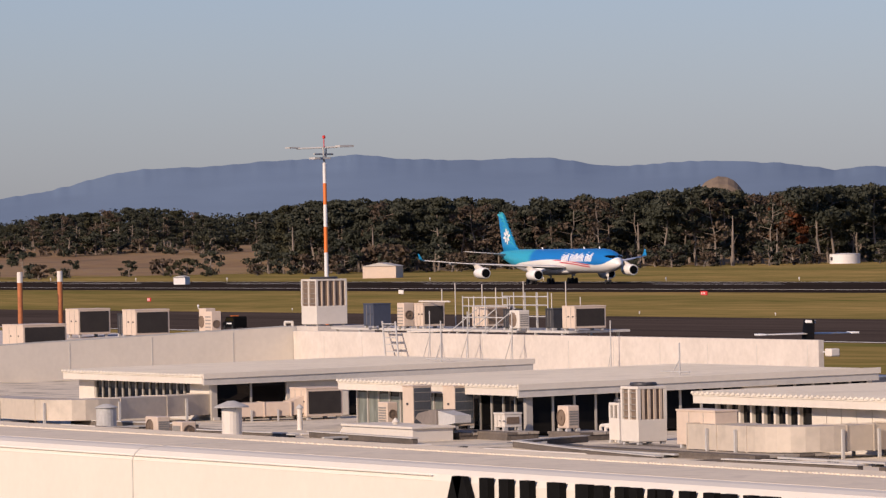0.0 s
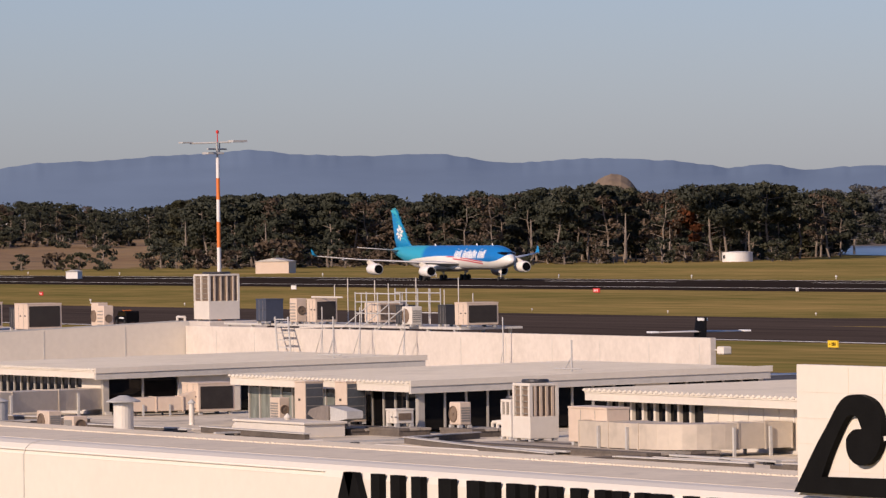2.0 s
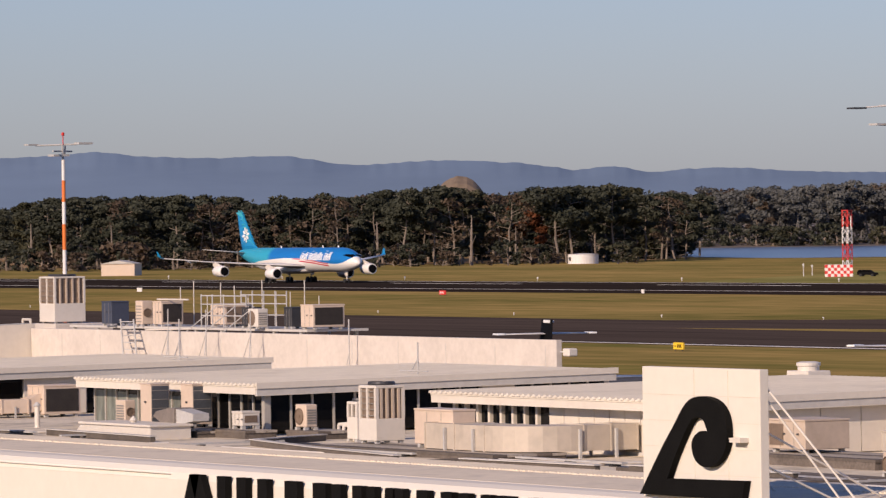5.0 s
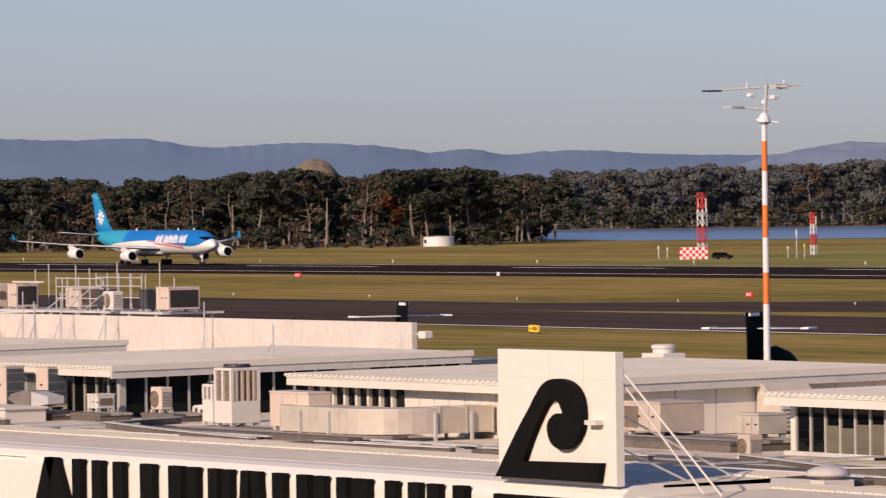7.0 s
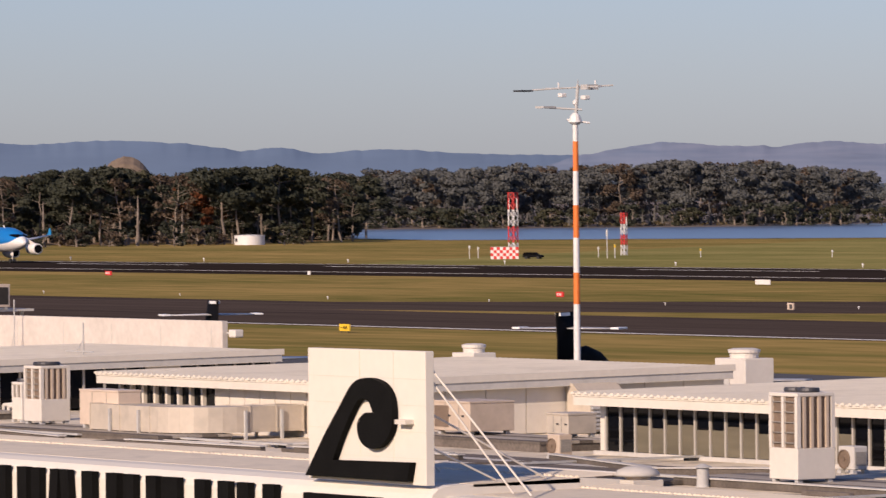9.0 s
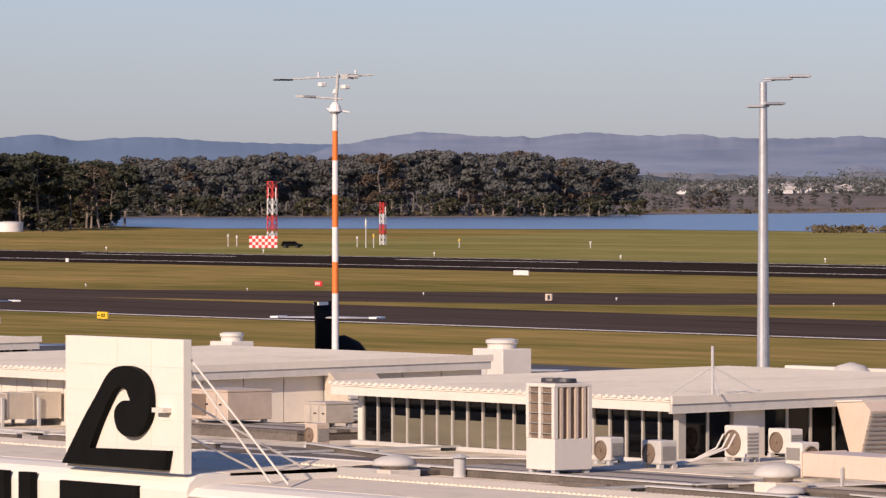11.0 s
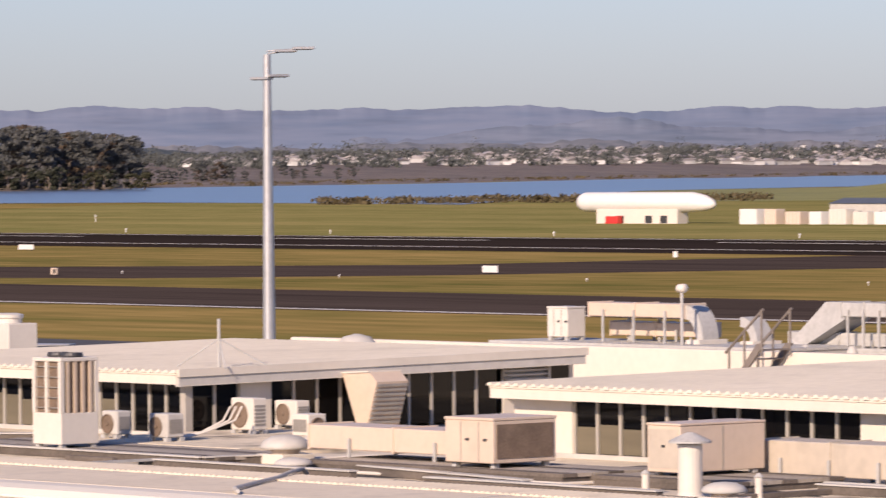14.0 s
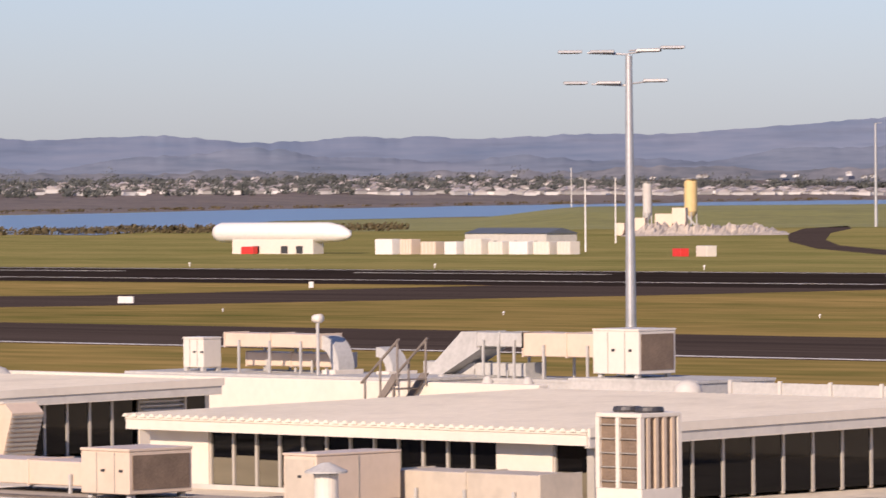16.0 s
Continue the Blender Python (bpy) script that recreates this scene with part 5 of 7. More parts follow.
def shed(name, x, y, w, d, h, rh, label, wall, roof, turn=0.0, doors=0):
    g = thing(name, pose(x, y, 0, 0, 0, turn), label, "building")
    part("wall", boxes((-w / 2, w / 2, -d / 2, d / 2, 0, h)), wall, g)
    part("roof", prism([(-d / 2 - 0.3, h), (d / 2 + 0.3, h), (0, h + rh)], -w / 2 - 0.3, w / 2 + 0.3, "x"), roof, g)
    for i in range(doors):
        k = -w / 2 + w * (i + 0.5) / doors
        part("door", boxes((k - 0.5, k + 0.5, -d / 2 - 0.04, -d / 2, 0, min(h - 0.3, 2.1))), M["dark_metal"], g)
    return g


shed("shed", -1356, 680, 12, 9, 3.2, 0.9, "pale shed with low grey roof beside the runway", M["cream"], M["grey_metal"], -36, 2)
shed("hut", -1311, 600, 6, 3, 1.9, 0.4, "small white equipment hut near the runway", M["mastwhite"], M["grey_metal"], -36, 2)


def lattice_tower(x, y, h, w, label):
    g = thing("lattice_tower", pose(x, y, 0, 0, 0, 20), label, "lattice tower", "red and white lattice towers")
    seg = 4
    for k in range(seg):
        z0, z1 = h * k / seg, h * (k + 1) / seg
        mt = M["red"] if (seg - k) % 2 else M["mastwhite"]
        for sx in (-1, 1):
            for sy in (-1, 1):
                part("leg", tubes(((sx * w / 2, sy * w / 2, z0), (sx * w / 2, sy * w / 2, z1), 0.11), n=6), mt, g)
        nb = 2
        for q in range(nb):
            za, zb = z0 + (z1 - z0) * q / nb, z0 + (z1 - z0) * (q + 1) / nb
            for s in (-1, 1):
                for p0, p1 in (((-w / 2, s * w / 2, za), (w / 2, s * w / 2, zb)), ((w / 2, s * w / 2, za), (-w / 2, s * w / 2, zb)), ((s * w / 2, -w / 2, za), (s * w / 2, w / 2, zb)), ((s * w / 2, w / 2, za), (s * w / 2, -w / 2, zb))):
                    part("brace", tubes((p0, p1, 0.055), n=5), mt, g)
    part("top_platform", boxes((-w * 0.6, w * 0.6, -w * 0.6, w * 0.6, h, h + 0.15)), M["red"], g)
    for s in (-1, 1):
        part("antenna", tubes(((s * w * 0.7, 0, h * 0.72), (s * w * 0.7, 0, h * 0.92), 0.12)), M["mastwhite"], g)
    return g


lattice_tower(-1040.6, 701.5, 14.6, 1.5, "red and white lattice antenna tower beside a hut")
lattice_tower(-1070.8, 752.8, 9.7, 1.0, "slim red and white lattice tower on the grass")
hut = thing("equipment_hut", pose(-1039.2, 698.2, 0, 0, 0, 56), "red and white chequered equipment hut", "hut")
part("wall", boxes((-3.1, 3.1, -1.4, 1.4, 0, 2.7)), M["mastwhite"], hut)
for i in range(9):
    for j in range(4):
        if (i + j) % 2:
            part("chequer", boxes((-3.1 + i * 0.69, -2.42 + i * 0.69, -1.43, -1.4, j * 0.67, j * 0.67 + 0.66)), M["red"], hut)


def car(name, x, y, turn, paint, label, long=4.4):
    g = thing(name, pose(x, y, 0.0, 0, 0, turn), label, "car")
    part("body", prism([(-long / 2, 0.35), (long / 2, 0.35), (long / 2, 0.8), (long * 0.28, 0.95), (long * 0.12, 1.45), (-long * 0.42, 1.48), (-long / 2, 0.95)], -0.85, 0.85), paint, g)
    part("window", prism([(long * 0.25, 0.96), (long * 0.12, 1.38), (-long * 0.4, 1.4), (-long * 0.46, 0.98)], -0.87, 0.87), M["glass"], g)
    for sx in (-0.31, 0.31):
        for s in (-1, 1):
            part("wheel", tubes(((sx * long, s * 0.72, 0.32), (sx * long, s * 0.88, 0.32), 0.32), n=14), M["rubber"], g)
    return g


car("car", -1033.8, 702.2, 35, M["soot"], "dark parked car beside the antenna tower")
for i, (x, y, h) in enumerate(((-1037, 722, 2.5), (-1025, 716, 6.5), (-1022, 716, 3.2), (-1056, 700, 3.0), (-1060, 705, 2.6), (-1016, 735, 2.0), (-985, 748, 1.6))):
    g = thing("instrument_post", pose(x, y, 0), "thin pale instrument post on the grass", "post", "instrument posts on the airfield")
    part("post", boxes((-0.06, 0.06, -0.06, 0.06, 0, h)), M["mastwhite"], g)
    part("head", boxes((-0.16, 0.16, -0.14, 0.14, h * 0.75, h * 0.95)), M["yellow"] if i % 3 == 2 else M["mastwhite"], g)
# long training fuselage on a stand
tr = thing("storage_vessel", pose(-830, 769, 0, 0, 0, 6), "long white cylindrical vessel on a pale plinth", "tank")
part("vessel", loft([(-18.5, 4.3, 0.5, 0.5), (-18, 4.3, 1.5, 1.5), (-16.5, 4.3, 2.0, 2.0), (12, 4.3, 2.0, 2.0), (15, 4.1, 1.6, 1.6), (17, 3.9, 0.9, 0.9), (17.6, 3.8, 0.2, 0.2)], 24), M["mastwhite"], tr, smooth=True)
part("plinth", boxes((-12.5, 9, -1.6, 1.6, 0, 2.9)), M["acwhite"], tr)
for k in (-7, 0.5, 4.5):
    part("opening", boxes((k, k + 1.8, -1.64, -1.6, 0.1, 1.6)), M["dark_metal"], tr)
part("cabinet", boxes((-8.6, -5.4, -3.4, -1.9, 0, 1.5), bevel=0.05), M["red"], tr, "bright red cabinet")
# row of containers and sheds
rng = random.Random(3)
for i in range(9):
    x, y = -799 + i * 5.3, 768 + 0.9 * i
    w, h = rng.choice((5.0, 3.4, 4.2)), rng.choice((2.5, 2.5, 3.0))
    g = thing("container", pose(x, y, 0, 0, 0, rng.uniform(-12, 6)), "pale storage container across the runway", "container", "row of pale containers")
    part("box", boxes((-w / 2, w / 2, -1.2, 1.2, 0, h), bevel=0.04), M["cream"] if i in (1, 2) else (M["acwhite"] if i % 3 else M["mastwhite"]), g)
    for k in range(4):
        part("rib", boxes((-w / 2 + w * (k + 0.5) / 4, -w / 2 + w * (k + 0.5) / 4 + 0.08, -1.24, -1.2, 0.1, h - 0.1)), M["mastwhite"], g)
shed("workshop", -806, 812, 26, 8, 3.6, 1.1, "long low shed with dark blue-grey roof", M["grey_metal"], mat("slate_roof", (0.10, 0.115, 0.14), 0.6, var=0.15, scale=0.3, fine=3), -6, 4)
box_red = thing("red_crate", pose(-711, 758, 0, 0, 0, -20), "bright red crate on the grass", "crate")
part("crate", boxes((-1.6, 1.6, -0.9, 0.9, 0, 1.5), bevel=0.05), M["red"], box_red)
box_w = thing("white_crate", pose(-705.5, 759, 0, 0, 0, -20), "white container beside a red crate", "crate")
part("crate", boxes((-2.2, 2.2, -1.0, 1.0, 0, 2.0), bevel=0.05), M["acwhite"], box_w)
# concrete plant and rubble heaps
m_rubble = mat("rubble", (0.46, 0.40, 0.33), 0.95, var=0.3, scale=0.2, fine=1.5, bump=0.3, island=0.25)
bm = polar_sheet(10.5, 12.2, 70, [1425 + 4 * i for i in range(10)], lambda a, d: 0.05 + (3.3 - 0.8 * abs(a - 10.9)) * rise(1425, 1437, d) * rise(1463, 1450, d) * rise(10.5, 10.8, a) * rise(12.3, 11.9, a) * (0.7 + 0.6 * noise.noise((a * 8, d / 5, 0)) + 0.5 * noise.noise((a * 26, d / 2, 3))))
tagged(part("rubble_heap", bm, m_rubble), "pale heap of broken concrete rubble", "rubble heap", kind="stuff")
bm = polar_sheet(6.6, 16, 70, [1640 + 45 * i for i in range(14)], lambda a, d: 0.05 + 4.4 * rise(1700, 1850, d) * rise(2260, 2150, d) * rise(8.8, 10.2, a))
tagged(part("green_bank", bm, mat("green_bank", (0.23, 0.22, 0.055), 0.95, var=0.25, scale=0.02, fine=0.2, stain=0.3)), "raised green grass bank near the water", "bank", kind="structure")


def silo(x, y, h, r, material, label):
    g = thing("silo", pose(x, y, 0), label, "silo", "silos of the concrete plant")
    part("drum", lathe([(r * 0.3, h * 0.28), (r, h * 0.42), (r, h * 0.95), (r * 0.6, h)], 24), material, g)
    for k in range(4):
        a = math.pi / 4 + k * math.pi / 2
        part("leg", tubes(((r * 0.85 * math.cos(a), r * 0.85 * math.sin(a), 0), (r * 0.85 * math.cos(a), r * 0.85 * math.sin(a), h * 0.5), 0.2)), M["galv"], g)
    part("top_rail", boxes((-r, r, -r, r, h, h + 0.12)), M["galv"], g)
    return g


p = polar(AZ0 + 11.21, 1460)
silo(p.x, p.y, 14.3, 1.7, mat("yellow_silo", (0.62, 0.47, 0.22), 0.6, var=0.1, scale=0.5, fine=4), "tall cream-yellow silo of a concrete plant")
p = polar(AZ0 + 10.77, 1462)
silo(p.x, p.y, 13.6, 1.2, M["grey_metal"], "slim grey silo of a concrete plant")
for a, d, w, h, dp in ((10.95, 1452, 4.5, 5.5, 4), (11.1, 1448, 3.5, 7.0, 3), (10.7, 1452, 3.0, 4.5, 3), (10.5, 1450, 2.4, 3.2, 3)):
    p = polar(AZ0 + a, d)
    g = thing("plant_hopper", pose(p.x, p.y, 0, 0, 0, 30), "pale hopper building of the concrete plant", "hopper", "hoppers of the concrete plant")
    part("bin", prism([(-w * 0.25, 0.0), (w * 0.25, 0.0), (w / 2, h * 0.5), (w / 2, h), (-w / 2, h), (-w / 2, h * 0.5)], -dp / 2, dp / 2), M["cream"], g)
    part("chute", tubes(((w * 0.2, 0, h * 0.9), (w * 1.1, 0.4, h * 0.35), 0.25)), M["galv"], g)
strip("service_road", [(-620, 730), (-685, 784), (-760, 850), (-853, 945), (-968, 1072), (-1073, 1195), (-1119, 1266), (-1054, 1194), (-973, 1094), (-866, 972), (-789, 890), (-728, 835), (-620, 752)], 0.05, m_taxi, "curving dark service road on the grass", "road")

for x, y, h in ((-1510.0, 1549.0, 19.0), (-778.0, 802.0, 14.3), (-878.0, 914.8, 14.6)):
    g = thing("far_pole", pose(x, y, 0), "thin pale lamp pole near the shore", "pole", "thin poles near the shore")
    part("pole", tubes(((0, 0, 0), (0, 0, h), 0.2, 0.12)), M["mastwhite"], g)
    part("lamp", boxes((-0.5, 0.5, -0.2, 0.2, h, h + 0.15), bevel=0.03), M["galv"], g)

# dark van on the taxiway edge
van = thing("service_van", pose(-706.0, 331.0, 0.05, 0, 0, 176), "black service van with a pale lettered side", "van")
part("body", prism([(-2.3, 0.35), (2.25, 0.35), (2.35, 0.75), (2.2, 1.0), (1.45, 1.15), (0.75, 1.82), (-2.1, 1.86), (-2.3, 1.6)], -0.92, 0.92), M["soot"], van)
for s in (-1, 1):
    part("side_window", prism([(-1.9, 1.2), (1.2, 1.2), (0.7, 1.7), (-1.9, 1.72)], s * 0.925 - 0.006, s * 0.925 + 0.006), M["glass"], van)
    part("lettering_bar", boxes((-1.2, 0.6, s * 0.926 - 0.006, s * 0.926 + 0.006, 0.82, 1.0)), m_petal, van, "pale bar of unreadable letters")
    for x in (-1.5, 1.5):
        part("wheel", tubes(((x, s * 0.7, 0.33), (x, s * 0.95, 0.33), 0.33), n=14), M["rubber"], van)
    part("headlight", boxes((2.3, 2.36, s * 0.7 - 0.15, s * 0.7 + 0.15, 0.72, 0.86)), M["mastwhite"], van)
part("windscreen", prism([(1.44, 1.17), (0.78, 1.79), (0.80, 1.81), (1.47, 1.19)], -0.8, 0.8), M["glass"], van)
part("light_bar", boxes((-0.2, 0.1, -0.6, 0.6, 1.86, 1.98), bevel=0.03), M["orange"], van)
# ---- things on the terminal roof ----
def behind(a, b, wx, wy):
    """The centre of a box whose near lower edge passes through (a, b) as seen from the camera."""
    d = math.hypot(a, b)
    k = 1 + 0.42 * (wx * abs(a) / d + wy * b / d) / d
    return a * k, b * k


def sized(a, b, width, ratio=1.0):
    """Two side lengths that give the seen width; ratio is the y side over the x side."""
    d = math.hypot(a, b)
    wx = width / (b / d + ratio * abs(a) / d)
    return wx, wx * ratio


def foot(g, wx, wy, z0, z1):
    for sx in (-1, 1):
        for sy in (-1, 1):
            part("foot", boxes((sx * wx * 0.4 - 0.05, sx * wx * 0.4 + 0.05, sy * wy * 0.4 - 0.05, sy * wy * 0.4 + 0.05, z0, z1)), M["galv"], g)


def condenser(a, b, z, width, h, label, ratio=1.0, base=0.38, fans=1):
    """A tall outdoor condenser: plain base, louvred coil sides between corner posts, fan guards on top."""
    wx, wy = sized(a, b, width, ratio)
    x, y = behind(a, b, wx, wy)
    g = thing("condenser_unit", pose(x, y, z), label, "condenser", "tall rooftop condensers")
    hb = h * base
    zb = 0.06
    foot(g, wx, wy, 0, zb)
    part("base_panel", boxes((-wx / 2, wx / 2, -wy / 2, wy / 2, zb, hb), bevel=0.012), M["acwhite"], g)
    part("core", boxes((-wx / 2 + 0.05, wx / 2 - 0.05, -wy / 2 + 0.05, wy / 2 - 0.05, hb, h - 0.1)), M["coil"], g)
    for sx in (-1, 1):
        for sy in (-1, 1):
            part("corner_post", boxes((sx * (wx / 2 - 0.04) - 0.04, sx * (wx / 2 - 0.04) + 0.04, sy * (wy / 2 - 0.04) - 0.04, sy * (wy / 2 - 0.04) + 0.04, hb, h - 0.1)), M["acwhite"], g)
    for f in (-0.02, ):
        part("centre_post", boxes((f * wx - 0.035, f * wx + 0.035, -wy / 2, -wy / 2 + 0.05, hb, h - 0.1)), M["acwhite"], g)
    for k in range(4):
        yy = -wy / 2 + wy * (k + 1) / 5
        part("grille_post", boxes((wx / 2 - 0.05, wx / 2, yy - 0.03, yy + 0.03, hb, h - 0.1)), M["beige"], g)
    n = 5
    for k in range(n):
        zz = hb + (h - 0.1 - hb) * (k + 0.5) / n
        part("grille_bar", boxes((-wx / 2 + 0.085, wx / 2 - 0.085, -wy / 2 + 0.01, -wy / 2 + 0.035, zz - 0.009, zz + 0.009)), M["coil_grey"], g)
    part("top_panel", boxes((-wx / 2, wx / 2, -wy / 2, wy / 2, h - 0.1, h - 0.03), bevel=0.012), M["acwhite"], g)
    for k in range(fans):
        cx = (k - (fans - 1) / 2) * wx * 0.48
        r = min(wx / (fans * 2.2), wy * 0.4)
        bm = lathe([(r, h - 0.03), (r * 1.05, h), (r * 0.98, h + 0.05), (r * 0.85, h + 0.05), (r * 0.8, h - 0.02)], 20)
        part("fan_guard", bm, M["dark_metal"], g, at=pose(cx, 0, 0))
    return g


def split_unit(a, b, z, width, h, label, ratio=0.45, fan="front", mt=None):
    """A small outdoor unit with a round fan grille on one face."""
    mt = mt or M["cream"]
    wx, wy = sized(a, b, width, ratio)
    x, y = behind(a, b, wx, wy)
    g = thing("split_unit", pose(x, y, z), label, "air conditioner", "small outdoor air conditioners")
    foot(g, wx, wy, 0, 0.07)
    part("casing", boxes((-wx / 2, wx / 2, -wy / 2, wy / 2, 0.07, h), bevel=0.02), mt, g)
    r = min(h * 0.36, (wx if fan == "front" else wy) * 0.38)
    bm = lathe([(r, 0.0), (r, 0.025), (r * 0.9, 0.03), (r * 0.88, 0.008), (r * 0.2, 0.008), (r * 0.18, 0.03), (0.01, 0.03)], 22)
    m = pose(-wx * 0.1, -wy / 2, h * 0.53, 90) if fan == "front" else pose(wx / 2, 0, h * 0.53, 0, 90)
    part("fan_grille", bm, M["coil"], g, at=m)
    for k in range(6):
        zz = 0.15 + (h - 0.25) * k / 6
        if fan == "front":
            part("side_louvre", boxes((wx / 2, wx / 2 + 0.012, -wy * 0.38, wy * 0.38, zz, zz + 0.04)), M["coil_grey"], g)
        else:
            part("side_louvre", boxes((-wx * 0.4, wx * 0.4, -wy / 2 - 0.012, -wy / 2, zz, zz + 0.04)), M["coil_grey"], g)
    return g


def package(a, b, z, width, h, label, ratio=0.9, coil="x", mt=None, legs=0.08, fins=None):
    """A boxy packaged unit: panels with seams and latches, a coil behind mesh on one side, a lid."""
    mt = mt or M["beige"]
    wx, wy = sized(a, b, width, ratio)
    x, y = behind(a, b, wx, wy)
    g = thing("package_unit", pose(x, y, z), label, "rooftop unit", "boxy rooftop air units")
    foot(g, wx, wy, 0, legs)
    part("casing", boxes((-wx / 2, wx / 2, -wy / 2, wy / 2, legs, h - 0.03), bevel=0.012), mt, g)
    part("lid", boxes((-wx / 2 - 0.01, wx / 2 + 0.01, -wy / 2 - 0.01, wy / 2 + 0.01, h - 0.03, h + 0.015), bevel=0.006), mt, g)
    if coil == "x":
        part("coil", boxes((wx / 2, wx / 2 + 0.015, -wy / 2 + 0.07, wy / 2 - 0.07, legs + 0.08, h - 0.09)), fins or M["coil"], g, "dark finned coil")
    elif coil == "y":
        part("coil", boxes((-wx / 2 + 0.07, -wx * 0.08, -wy / 2 - 0.015, -wy / 2, legs + 0.08, h - 0.09)), fins or M["coil"], g, "dark finned coil")
    for k in (-0.17, 0.2):
        part("panel_seam", boxes((k * wx - 0.008, k * wx + 0.008, -wy / 2 - 0.006, -wy / 2, legs + 0.03, h - 0.05)), M["coil_grey"], g)
        part("latch", boxes((k * wx + 0.12, k * wx + 0.2, -wy / 2 - 0.02, -wy / 2, h * 0.55, h * 0.6)), M["dark_metal"], g)
    return g


def cabinet(a, b, z, wx, wy, h, label, kind="condenser_unit", mt=None, coil="x", fins=None):
    """A cabinet unit by its near corner: plain panels, a framed coil on one side, a thin lid."""
    mt = mt or M["cream"]
    g = thing(kind, pose(a - wx / 2, b + wy / 2, z), label, "condenser" if kind == "condenser_unit" else "rooftop unit", "cabinet units on the roof")
    foot(g, wx, wy, 0, 0.06)
    part("casing", boxes((-wx / 2, wx / 2, -wy / 2, wy / 2, 0.06, h - 0.02), bevel=0.012), mt, g)
    part("lid", boxes((-wx / 2 - 0.012, wx / 2 + 0.012, -wy / 2 - 0.012, wy / 2 + 0.012, h - 0.02, h + 0.015), bevel=0.006), mt, g)
    if coil == "x":
        part("coil", boxes((wx / 2, wx / 2 + 0.012, -wy / 2 + 0.03, wy / 2 - 0.03, 0.12, h - 0.05)), fins or m_coil_blue, g, "grey-blue finned coil")
        for k in range(4):
            zz = 0.12 + (h - 0.17) * (k + 0.5) / 4
            part("grille_bar", boxes((wx / 2 + 0.012, wx / 2 + 0.022, -wy / 2 + 0.03, wy / 2 - 0.03, zz - 0.008, zz + 0.008)), M["coil_grey"], g)
    else:
        part("panel", boxes((-wx / 2 + 0.05, wx / 2 - 0.05, -wy / 2 - 0.01, -wy / 2, 0.12, h - 0.08)), fins or M["duct"], g)
        part("panel_seam", boxes((wx / 2, wx / 2 + 0.006, -0.01, 0.01, 0.08, h - 0.04)), M["coil_grey"], g)
    part("latch", boxes((-0.04, 0.04, -wy / 2 - 0.02, -wy / 2, h * 0.55, h * 0.6)), M["dark_metal"], g)
    return g


m_coil_blue = mat("blue_grey_coil", (0.075, 0.085, 0.10), 0.6, 0.2, var=0.25, scale=3, fine=26)


def duct_run(x0, x1, y, wy, z, h, label, legs=5, mt=None, end=None, turn=0.0, lift=0.0):
    """A straight rectangular duct on legs with joint flanges."""
    mt = mt or M["duct"]
    ln = x1 - x0
    g = thing("air_duct", pose(x0, y, z, 0, 0, turn), label, "air duct", "rooftop air ducts")
    lo, hi = 0.12 + lift, h + lift
    part("duct_body", boxes((0, ln, -wy / 2, wy / 2, lo, hi), bevel=0.015), mt, g)
    n = max(2, int(ln / 1.5))
    for k in range(n + 1):
        xx = ln * k / n
        part("flange", boxes((xx - 0.018, xx + 0.018, -wy / 2 - 0.02, wy / 2 + 0.02, lo - 0.02, hi + 0.02)), mt, g)
    for k in range(legs):
        xx = ln * (k + 0.5) / legs
        for s in (-1, 1):
            part("leg", boxes((xx - 0.025, xx + 0.025, s * (wy / 2 + 0.04) - 0.02, s * (wy / 2 + 0.04) + 0.02, 0.0, lo + (hi - lo) * 0.5)), M["galv"], g)
    if end:
        part("transition", prism([(ln, lo), (ln, hi), (ln + end[0], end[2]), (ln + end[0], end[1])], -wy / 2 + 0.03, wy / 2 - 0.03), mt, g)
    return g


